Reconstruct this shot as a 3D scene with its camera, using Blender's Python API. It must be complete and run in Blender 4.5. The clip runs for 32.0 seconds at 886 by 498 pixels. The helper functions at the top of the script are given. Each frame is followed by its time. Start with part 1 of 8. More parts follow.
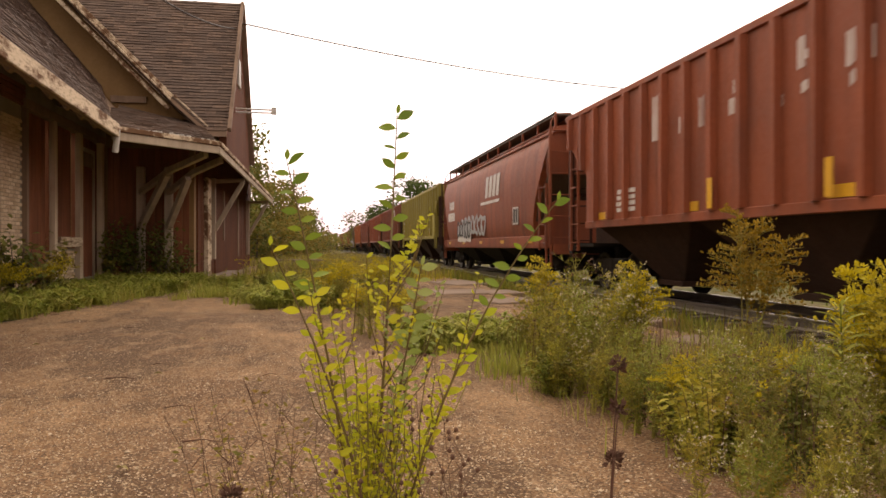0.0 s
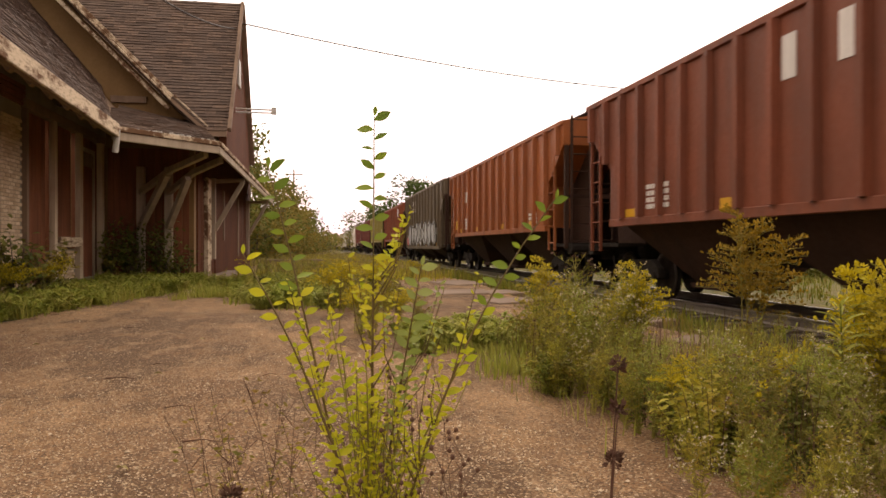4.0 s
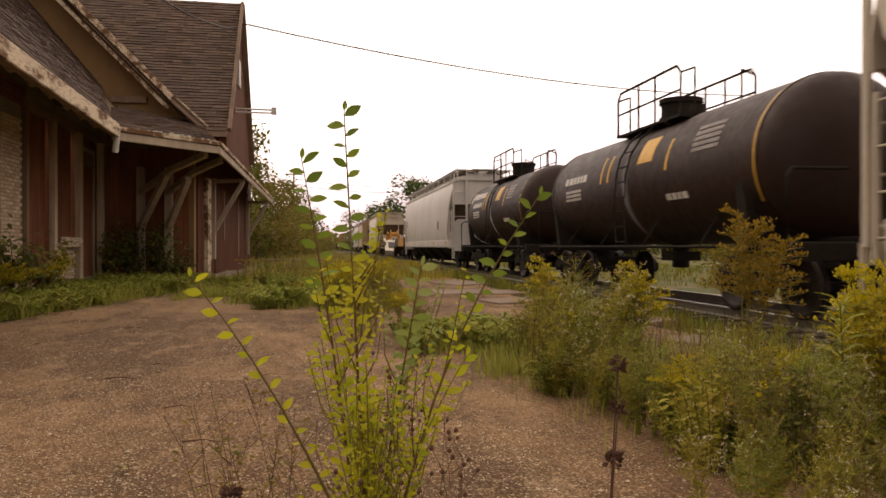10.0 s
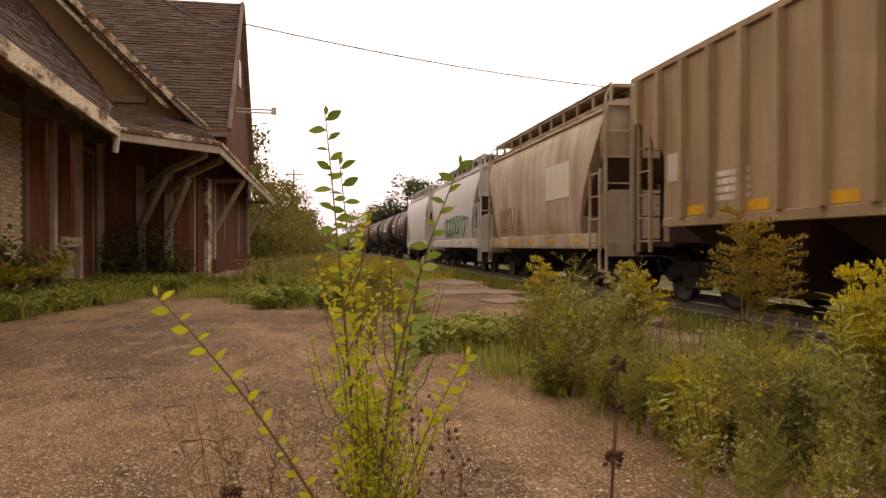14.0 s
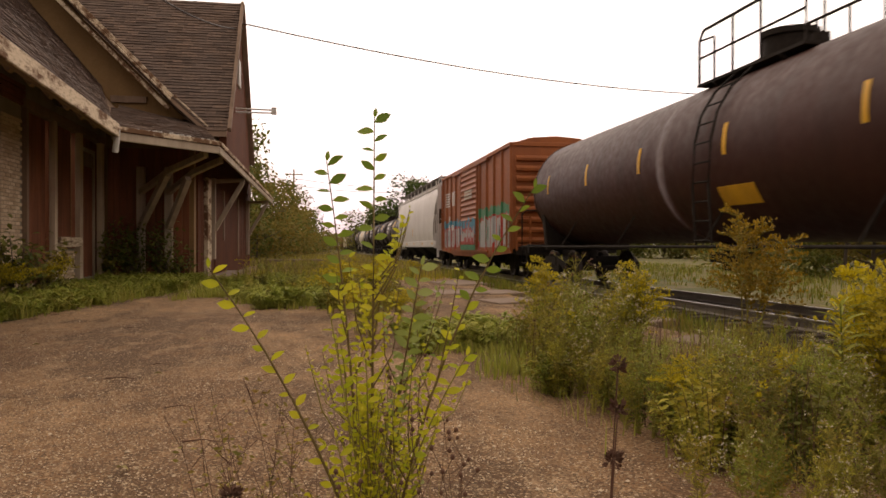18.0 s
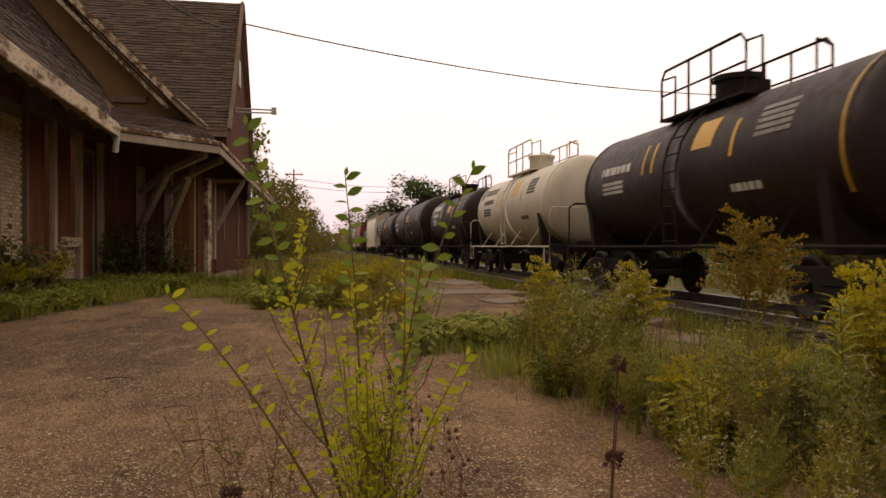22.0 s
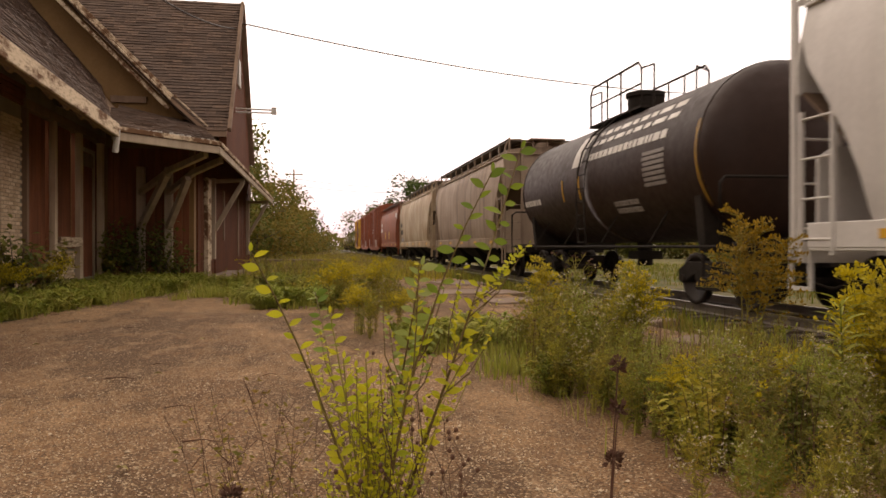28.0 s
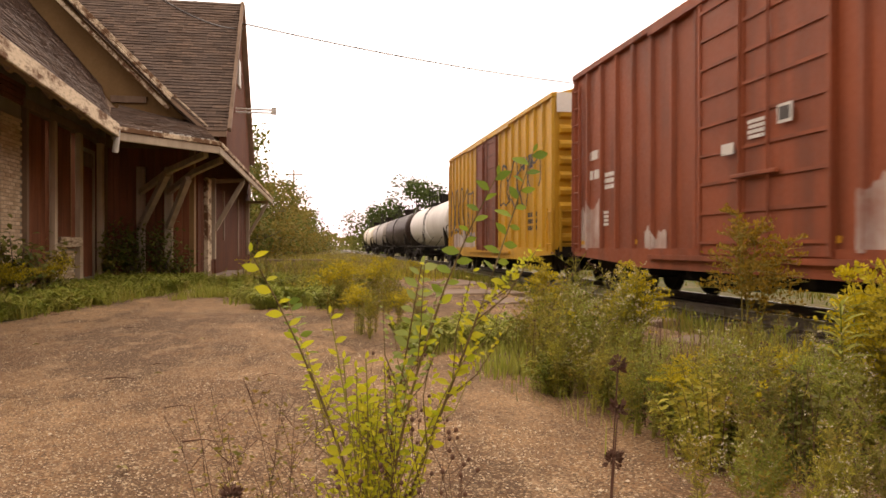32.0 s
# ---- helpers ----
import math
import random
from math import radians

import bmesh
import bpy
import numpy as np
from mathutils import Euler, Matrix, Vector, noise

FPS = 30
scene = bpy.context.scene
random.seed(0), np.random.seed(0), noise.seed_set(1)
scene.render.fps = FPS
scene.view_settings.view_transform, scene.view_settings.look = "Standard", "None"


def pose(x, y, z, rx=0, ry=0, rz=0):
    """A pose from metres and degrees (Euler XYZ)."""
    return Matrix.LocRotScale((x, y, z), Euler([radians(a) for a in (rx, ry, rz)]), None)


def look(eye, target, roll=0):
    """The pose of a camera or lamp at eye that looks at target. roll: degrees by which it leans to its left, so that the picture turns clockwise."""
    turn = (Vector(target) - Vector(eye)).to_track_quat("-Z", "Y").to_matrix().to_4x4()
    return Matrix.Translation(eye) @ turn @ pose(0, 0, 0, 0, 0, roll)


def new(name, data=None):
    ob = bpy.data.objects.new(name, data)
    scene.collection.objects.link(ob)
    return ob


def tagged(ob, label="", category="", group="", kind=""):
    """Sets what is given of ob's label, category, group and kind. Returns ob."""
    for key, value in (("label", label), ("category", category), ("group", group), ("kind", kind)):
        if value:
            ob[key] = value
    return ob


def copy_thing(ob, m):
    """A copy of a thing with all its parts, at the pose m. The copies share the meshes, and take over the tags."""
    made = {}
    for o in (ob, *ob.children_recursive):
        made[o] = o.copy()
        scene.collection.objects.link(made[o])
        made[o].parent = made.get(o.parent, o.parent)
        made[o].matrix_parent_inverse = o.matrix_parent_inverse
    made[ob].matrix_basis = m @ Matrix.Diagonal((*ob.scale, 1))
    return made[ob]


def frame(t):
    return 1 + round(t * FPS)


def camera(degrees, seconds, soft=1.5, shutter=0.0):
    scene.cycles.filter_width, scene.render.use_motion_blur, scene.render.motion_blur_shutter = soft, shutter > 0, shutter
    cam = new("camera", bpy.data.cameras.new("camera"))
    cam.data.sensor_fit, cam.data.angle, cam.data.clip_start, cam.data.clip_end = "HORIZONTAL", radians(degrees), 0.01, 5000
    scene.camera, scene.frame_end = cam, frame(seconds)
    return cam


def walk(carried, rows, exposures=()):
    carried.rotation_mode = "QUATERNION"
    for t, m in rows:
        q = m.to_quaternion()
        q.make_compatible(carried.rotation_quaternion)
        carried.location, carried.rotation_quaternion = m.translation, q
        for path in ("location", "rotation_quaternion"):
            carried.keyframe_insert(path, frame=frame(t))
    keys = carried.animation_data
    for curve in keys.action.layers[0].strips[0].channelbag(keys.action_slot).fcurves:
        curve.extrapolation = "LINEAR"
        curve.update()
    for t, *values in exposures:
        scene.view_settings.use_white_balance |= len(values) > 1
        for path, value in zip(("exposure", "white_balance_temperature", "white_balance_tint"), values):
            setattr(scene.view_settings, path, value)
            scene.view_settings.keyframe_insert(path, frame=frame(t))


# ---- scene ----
# camera: stands still on the old platform, one metre above it
RAIL = -0.06            # top of rail
TRACK_X = 7.78          # centre line of the track, which runs along +y
EYE = (0.0, 0.0, 1.0)
cam = camera(62.6, 32.0, soft=1.6, shutter=0.12)
VIEW = pose(*EYE, 89.78, 0, -9.72)
BASE, KELVIN, TINT = -0.36, 8300, 17
# the clip's camera darkens its picture while little of the train fills it
STOPS = [(0, 0), (8.5, 0), (9.0, 0.06), (9.5, -0.25), (10, -0.5), (10.5, -0.45), (11.0, -0.55), (11.5, -0.6), (12.0, -1.2), (12.5, -1.35), (13.0, -1.2), (13.6, -0.55), (14.5, -0.3),
         (16.5, -0.6), (17, -0.6), (18, -0.5), (18.5, -0.25), (19, -0.15), (20, -0.5), (21, -0.75), (22, -0.98), (23, -1.0), (24, -0.6), (25, -0.4), (25.5, -0.4), (28, -0.35), (29, -0.14), (30, -0.1), (31, 0.15), (32, 0.22)]
walk(cam, [(0.0, VIEW), (32.0, VIEW)], exposures=[(t, BASE + e, KELVIN, TINT) for t, e in STOPS])

# ---- daylight: bright overcast sky ----
world = bpy.data.worlds.new("overcast_sky")
scene.world = world
world.use_nodes = True
wn, wl = world.node_tree.nodes, world.node_tree.links
wn.clear()
w_out = wn.new("ShaderNodeOutputWorld")
w_bg = wn.new("ShaderNodeBackground")
w_sky = wn.new("ShaderNodeTexSky")
w_sky.sky_type = "NISHITA"
w_sky.sun_disc = False
w_sky.sun_elevation, w_sky.sun_rotation = radians(50), radians(-40)
w_sky.air_density, w_sky.dust_density, w_sky.ozone_density = 1.0, 6.0, 1.0
# thin cloud deck, brightest towards the veiled sun
w_co = wn.new("ShaderNodeTexCoord")
w_map = wn.new("ShaderNodeMapping")
w_map.inputs["Scale"].default_value = (1.0, 1.0, 6.0)
w_noise = wn.new("ShaderNodeTexNoise")
w_noise.inputs["Scale"].default_value = 2.2
w_noise.inputs["Detail"].default_value = 6
w_ramp = wn.new("ShaderNodeValToRGB")
w_ramp.color_ramp.elements[0].position = 0.3
w_ramp.color_ramp.elements[0].color = (0.88, 0.86, 0.93, 1)
w_ramp.color_ramp.elements[1].position = 0.62
w_ramp.color_ramp.elements[1].color = (0.965, 0.975, 1.0, 1)
w_dot = wn.new("ShaderNodeVectorMath")
w_dot.operation = "DOT_PRODUCT"
w_dot.inputs[1].default_value = (0.08, 0.86, 0.42)
w_glow = wn.new("ShaderNodeMapRange")
w_glow.inputs["From Min"].default_value, w_glow.inputs["From Max"].default_value = -0.7, 0.8
w_glow.inputs["To Min"].default_value, w_glow.inputs["To Max"].default_value = 17.0, 23.0
w_veil = wn.new("ShaderNodeMapRange")
w_veil.interpolation_type = "SMOOTHSTEP"
w_veil.inputs["From Min"].default_value, w_veil.inputs["From Max"].default_value = 0.35, 0.85
w_veil.inputs["To Min"].default_value, w_veil.inputs["To Max"].default_value = 0.0, 13.0
w_sum = wn.new("ShaderNodeMath")
w_mul = wn.new("ShaderNodeVectorMath")
w_mul.operation = "SCALE"
w_mix = wn.new("ShaderNodeMix")
w_mix.data_type = "RGBA"
w_mix.inputs[0].default_value = 0.95
wl.new(w_co.outputs["Generated"], w_map.inputs["Vector"])
wl.new(w_co.outputs["Generated"], w_dot.inputs[0])
wl.new(w_dot.outputs["Value"], w_glow.inputs["Value"])
wl.new(w_map.outputs["Vector"], w_noise.inputs["Vector"])
wl.new(w_noise.outputs["Fac"], w_ramp.inputs["Fac"])
w_sep = wn.new("ShaderNodeSeparateXYZ")
w_haze = wn.new("ShaderNodeValToRGB")
w_haze.color_ramp.elements[0].position = 0.04
w_haze.color_ramp.elements[0].color = (0.79, 0.71, 0.81, 1)
w_haze.color_ramp.elements[1].position = 0.3
w_haze.color_ramp.elements[1].color = (1, 1, 1, 1)
w_tint = wn.new("ShaderNodeMix")
w_tint.data_type, w_tint.blend_type = "RGBA", "MULTIPLY"
w_tint.inputs[0].default_value = 1.0
wl.new(w_co.outputs["Generated"], w_sep.inputs[0])
wl.new(w_sep.outputs["Z"], w_haze.inputs["Fac"])
wl.new(w_ramp.outputs["Color"], w_tint.inputs[6])
wl.new(w_haze.outputs["Color"], w_tint.inputs[7])
wl.new(w_tint.outputs[2], w_mul.inputs[0])
wl.new(w_dot.outputs["Value"], w_veil.inputs["Value"])
wl.new(w_glow.outputs["Result"], w_sum.inputs[0])
wl.new(w_veil.outputs["Result"], w_sum.inputs[1])
wl.new(w_sum.outputs["Value"], w_mul.inputs["Scale"])
wl.new(w_sky.outputs["Color"], w_mix.inputs[6])
wl.new(w_mul.outputs["Vector"], w_mix.inputs[7])
wl.new(w_mix.outputs[2], w_bg.inputs["Color"])
w_bg.inputs["Strength"].default_value = 0.1
wl.new(w_bg.outputs["Background"], w_out.inputs["Surface"])

sun_data = bpy.data.lights.new("sun", "SUN")
sun_data.energy, sun_data.angle, sun_data.color = 0.6, radians(30), (1.0, 0.95, 0.87)
sun = new("sun", sun_data)
sun.matrix_world = look((-22, 26, 40), (0, 0, 0))


# ---- mesh helpers ----
class Shape:
    """Collects vertices and faces of one mesh."""

    def __init__(self):
        self.v, self.f, self.s = [], [], []

    def add(self, verts, faces, smooth=False):
        n = len(self.v)
        self.v += [tuple(p) for p in verts]
        self.f += [tuple(i + n for i in q) for q in faces]
        self.s += [smooth] * len(faces)
        return self

    def box(self, x0, x1, y0, y1, z0, z1):
        vs = [(x, y, z) for x in (x0, x1) for y in (y0, y1) for z in (z0, z1)]
        return self.add(vs, [(0, 1, 3, 2), (4, 6, 7, 5), (0, 4, 5, 1), (2, 3, 7, 6), (0, 2, 6, 4), (1, 5, 7, 3)])

    def beam(self, a, b, w, h, up=(0, 0, 1)):
        """A square bar from a to b, w wide and h high."""
        a, b = Vector(a), Vector(b)
        d = (b - a).normalized()
        side = d.cross(Vector(up))
        if side.length < 1e-4:
            side = d.cross(Vector((0, 1, 0)))
        side.normalize()
        top = side.cross(d)
        vs = [p + side * sx * w / 2 + top * sz * h / 2 for p in (a, b) for sx in (-1, 1) for sz in (-1, 1)]
        return self.add(vs, [(0, 1, 3, 2), (4, 6, 7, 5), (0, 4, 5, 1), (2, 3, 7, 6), (0, 2, 6, 4), (1, 5, 7, 3)])

    def tube(self, pts, r, n=6, r2=None, caps=True):
        pts = [Vector(p) for p in pts]
        m = len(pts)
        rings = []
        for i, p in enumerate(pts):
            d = (pts[min(i + 1, m - 1)] - pts[max(i - 1, 0)]).normalized()
            a = d.cross(Vector((0, 0, 1)))
            if a.length < 1e-3:
                a = d.cross(Vector((1, 0, 0)))
            a.normalize()
            b = d.cross(a)
            rr = r if r2 is None else r + (r2 - r) * i / max(1, m - 1)
            rings.append([p + (a * math.cos(k * math.tau / n) + b * math.sin(k * math.tau / n)) * rr for k in range(n)])
        vs = [q for ring in rings for q in ring]
        fs = [(i * n + k, i * n + (k + 1) % n, (i + 1) * n + (k + 1) % n, (i + 1) * n + k)
              for i in range(m - 1) for k in range(n)]
        self.add(vs, fs, True)
        if caps:
            self.add(rings[0], [tuple(range(n))])
            self.add(rings[-1], [tuple(reversed(range(n)))])
        return self

    def prism(self, pts, axis, a0, a1):
        """A polygon pushed along an axis: x takes (y, z), y takes (x, z), z takes (x, y)."""
        put = {"x": lambda p, a: (a, p[0], p[1]), "y": lambda p, a: (p[0], a, p[1]), "z": lambda p, a: (p[0], p[1], a)}[axis]
        n = len(pts)
        vs = [put(p, a0) for p in pts] + [put(p, a1) for p in pts]
        fs = [tuple(range(n)), tuple(reversed(range(n, 2 * n)))]
        fs += [(i, (i + 1) % n, n + (i + 1) % n, n + i) for i in range(n)]
        return self.add(vs, fs)

    def lathe(self, prof, axis, centre, n=24, smooth=True):
        """Turns (along, radius) points round an axis through centre."""
        cx, cy, cz = centre
        vs = []
        for a, r in prof:
            for k in range(n):
                c, s = math.cos(k * math.tau / n) * r, math.sin(k * math.tau / n) * r
                vs.append({"x": (cx + a, cy + c, cz + s), "y": (cx + c, cy + a, cz + s), "z": (cx + c, cy + s, cz + a)}[axis])
        fs = [(i * n + k, i * n + (k + 1) % n, (i + 1) * n + (k + 1) % n, (i + 1) * n + k)
              for i in range(len(prof) - 1) for k in range(n)]
        return self.add(vs, fs, smooth)

    def mesh(self, name, bevel=0.0):
        me = bpy.data.meshes.new(name)
        me.from_pydata(self.v, [], self.f)
        me.polygons.foreach_set("use_smooth", self.s)
        bm = bmesh.new()
        bm.from_mesh(me)
        bmesh.ops.recalc_face_normals(bm, faces=bm.faces)
        if bevel:
            sharp = [e for e in bm.edges if len(e.link_faces) == 2 and e.calc_face_angle(0) > 0.6]
            bmesh.ops.bevel(bm, geom=sharp, offset=bevel, segments=1, affect="EDGES", clamp_overlap=True)
        bm.to_mesh(me)
        bm.free()
        me.materials.append(None)
        return me


MESHES = {}


def stock(key, make, bevel=0.0):
    """The mesh that make(shape) builds, made once for each key."""
    if key not in MESHES:
        sh = Shape()
        make(sh)
        MESHES[key] = sh.mesh(key[0] if isinstance(key, tuple) else key, bevel)
    return MESHES[key]


def put(name, me, material, parent=None, label="", m=None):
    """Links a mesh as one object, under a thing or a part, with a material of its own."""
    ob = new(name, me)
    ob.material_slots[0].link = "OBJECT"
    ob.material_slots[0].material = material
    if parent:
        ob.parent = parent
    if m is not None:
        ob.matrix_local = m
    if label:
        ob["label"] = label
    return ob


def part(name, shape, material, parent=None, label="", bevel=0.0):
    return put(name, shape.mesh(name, bevel), material, parent, label)


def thing(name, m, label, category, group="", kind=""):
    ob = new(name)
    ob.empty_display_size = 0.2
    ob.matrix_world = m
    return tagged(ob, label, category, group, kind)


# ---- materials ----
def nodes_of(name, rough=0.8, metal=0.0):
    mat = bpy.data.materials.new(name)
    mat.use_nodes = True
    n, l = mat.node_tree.nodes, mat.node_tree.links
    b = n["Principled BSDF"]
    b.inputs["Roughness"].default_value, b.inputs["Metallic"].default_value = rough, metal
    return mat, n, l, b


def spot(n, l, scale, detail=4.0, stretch=(1, 1, 1), shift=True, rough=0.55):
    """A noise value in object space, shifted from object to object."""
    co = n.new("ShaderNodeTexCoord")
    mp = n.new("ShaderNodeMapping")
    mp.inputs["Scale"].default_value = stretch
    l.new(co.outputs["Object"], mp.inputs["Vector"])
    if shift:
        info = n.new("ShaderNodeObjectInfo")
        mul = n.new("ShaderNodeMath")
        mul.operation = "MULTIPLY"
        mul.inputs[1].default_value = 91.0
        l.new(info.outputs["Random"], mul.inputs[0])
        l.new(mul.outputs[0], mp.inputs["Location"])
    t = n.new("ShaderNodeTexNoise")
    t.inputs["Scale"].default_value, t.inputs["Detail"].default_value, t.inputs["Roughness"].default_value = scale, detail, rough
    l.new(mp.outputs["Vector"], t.inputs["Vector"])
    return t.outputs["Fac"]


def span(n, l, value, a, b, lo=0.0, hi=1.0):
    r = n.new("ShaderNodeMapRange")
    r.inputs["From Min"].default_value, r.inputs["From Max"].default_value = a, b
    r.inputs["To Min"].default_value, r.inputs["To Max"].default_value = lo, hi
    l.new(value, r.inputs["Value"])
    return r.outputs["Result"]


def blend(n, l, fac, a, b, mode="MIX"):
    m = n.new("ShaderNodeMix")
    m.data_type, m.blend_type = "RGBA", mode
    for socket, value in ((m.inputs[0], fac), (m.inputs[6], a), (m.inputs[7], b)):
        if isinstance(value, (int, float)):
            socket.default_value = value
        elif isinstance(value, tuple):
            socket.default_value = (*value[:3], 1)
        else:
            l.new(value, socket)
    return m.outputs[2]


def matt(b, level=0.12):
    """Weathered surfaces with hardly any sheen."""
    b.inputs["Specular IOR Level"].default_value = level


def relief(n, l, b, height, strength, distance=0.02):
    bump = n.new("ShaderNodeBump")
    bump.inputs["Strength"].default_value, bump.inputs["Distance"].default_value = strength, distance
    l.new(height, bump.inputs["Height"])
    l.new(bump.outputs["Normal"], b.inputs["Normal"])


def worn(name, base, dirt, amount=0.5, rough=0.6, grain=14.0, streak=2.2, streaks=0.5, metal=0.0, bump=0.15, gloss=0.35):
    """Paint or wood that has weathered: broad stains, streaks that run down, fine grain."""
    mat, n, l, b = nodes_of(name, rough, metal)
    broad = span(n, l, spot(n, l, 0.7, 5), 0.35, 0.7, 0, amount)
    down = span(n, l, spot(n, l, streak, 4, (1, 1, 0.08)), 0.45, 0.75, 0, streaks)
    fine = spot(n, l, grain, 4)
    c = blend(n, l, broad, base, dirt)
    c = blend(n, l, down, c, tuple(0.55 * q for q in dirt))
    c = blend(n, l, span(n, l, fine, 0.3, 0.7, 0.0, 0.35), c, tuple(0.7 * q for q in base))
    l.new(c, b.inputs["Base Color"])
    l.new(span(n, l, fine, 0.3, 0.7, rough - 0.08, rough + 0.1), b.inputs["Roughness"])
    b.inputs["Specular IOR Level"].default_value = gloss
    relief(n, l, b, fine, bump, 0.01)
    return mat


OXIDE = worn("oxide_red_paint", (0.3, 0.07, 0.025), (0.12, 0.04, 0.024), 0.6, 0.62, streaks=0.65)
OXIDE_DARK = worn("dark_oxide_paint", (0.23, 0.058, 0.025), (0.1, 0.038, 0.022), 0.6, 0.65, streaks=0.65)
OXIDE_RICH = worn("rich_oxide_paint", (0.2, 0.04, 0.026), (0.11, 0.035, 0.026), 0.35, 0.55)
RUST_BOX = worn("rust_orange_paint", (0.36, 0.1, 0.024), (0.15, 0.05, 0.026), 0.45, 0.6)
GREEN = worn("olive_green_paint", (0.31, 0.25, 0.045), (0.19, 0.15, 0.045), 0.5, 0.6)
TAN = worn("tan_paint", (0.56, 0.48, 0.38), (0.36, 0.28, 0.2), 0.45, 0.55, streaks=0.25)
CREAM = worn("cream_paint", (0.68, 0.6, 0.47), (0.45, 0.35, 0.24), 0.35, 0.5, streaks=0.3)
WHITE = worn("white_grey_paint", (0.62, 0.58, 0.54), (0.42, 0.37, 0.33), 0.4, 0.55, streaks=0.25)
GREY = worn("grey_sooty_paint", (0.38, 0.34, 0.31), (0.2, 0.16, 0.14), 0.6, 0.6, streaks=0.6)
RUSTY = worn("rust_streaked_cream_paint", (0.52, 0.42, 0.3), (0.3, 0.16, 0.07), 0.8, 0.65, streaks=0.8)
BROWN = worn("ochre_brown_dusty_paint", (0.4, 0.27, 0.145), (0.22, 0.13, 0.07), 0.7, 0.7, streaks=0.6)
BLACK = worn("black_tank_paint", (0.027, 0.013, 0.0092), (0.05, 0.024, 0.0165), 0.6, 0.55, 6.0, streaks=0.5, bump=0.05, gloss=0.22)
MAROON = worn("maroon_tank_paint", (0.055, 0.0165, 0.011), (0.034, 0.015, 0.0105), 0.5, 0.55, 6.0, streaks=0.4, bump=0.05, gloss=0.25)
FLAT_BROWN = worn("dark_rusty_brown_steel", (0.085, 0.045, 0.028), (0.045, 0.026, 0.018), 0.7, 0.75)
# dirty brown, darkened to carry the shade under the hopper ends
SHADED_SLOPE = worn("dirty_shaded_end_sheet", (0.14, 0.085, 0.052), (0.07, 0.045, 0.03), 0.6, 0.8)
OLIVE_BROWN = worn("olive_brown_paint", (0.15, 0.105, 0.06), (0.08, 0.055, 0.035), 0.6, 0.65)
OLIVE_FADE = worn("faded_olive_spray_paint", (0.3, 0.25, 0.13), (0.42, 0.37, 0.3), 0.9, 0.7, 9.0, 3.0, 0.6)
SOOTY_TAN = worn("sooty_brown_grey_paint", (0.4, 0.3, 0.22), (0.2, 0.125, 0.085), 0.8, 0.65, streaks=0.9)
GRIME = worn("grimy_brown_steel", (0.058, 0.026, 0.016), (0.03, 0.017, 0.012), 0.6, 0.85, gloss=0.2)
GRATING = worn("grey_steel_grating", (0.16, 0.135, 0.115), (0.08, 0.065, 0.055), 0.6, 0.7)
FADED = worn("faded_white_spray_paint", (0.62, 0.55, 0.5), (0.3, 0.11, 0.07), 1.0, 0.7, 9.0, 3.0, 0.9)
YELLOW = worn("yellow_paint", (0.62, 0.33, 0.025), (0.34, 0.18, 0.03), 0.5, 0.55, streaks=0.4)
ORANGE = worn("faded_orange_yellow_paint", (0.55, 0.26, 0.03), (0.28, 0.12, 0.03), 0.6, 0.6)
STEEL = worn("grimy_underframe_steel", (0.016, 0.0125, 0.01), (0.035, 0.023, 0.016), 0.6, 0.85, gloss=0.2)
WHEEL = worn("rusty_wheel_steel", (0.035, 0.022, 0.016), (0.018, 0.013, 0.011), 0.6, 0.6, metal=0.3)
MARK_WHITE = worn("white_lettering_paint", (0.72, 0.68, 0.63), (0.5, 0.42, 0.36), 0.5, 0.6)
MARK_YELLOW = worn("yellow_reflector_tape", (0.72, 0.38, 0.03), (0.5, 0.25, 0.03), 0.4, 0.45)
MARK_BLACK = worn("black_lettering_paint", (0.05, 0.042, 0.038), (0.1, 0.08, 0.07), 0.4, 0.6)
SPRAY_GREY = worn("silver_spray_paint", (0.45, 0.45, 0.44), (0.3, 0.3, 0.3), 0.4, 0.5)
SPRAY_BLUE = worn("blue_spray_paint", (0.03, 0.25, 0.36), (0.05, 0.16, 0.22), 0.4, 0.5)
SPRAY_RED = worn("red_spray_paint", (0.5, 0.045, 0.03), (0.3, 0.05, 0.03), 0.4, 0.5)
SPRAY_GREEN = worn("green_spray_paint", (0.04, 0.24, 0.11), (0.04, 0.14, 0.07), 0.4, 0.5)
SPRAY_NAVY = worn("slate_blue_spray_paint", (0.13, 0.16, 0.24), (0.2, 0.18, 0.2), 0.4, 0.5)
# ---- the train: every wagon is a thing, its origin on the rail under its middle ----
SIDE = 1.58


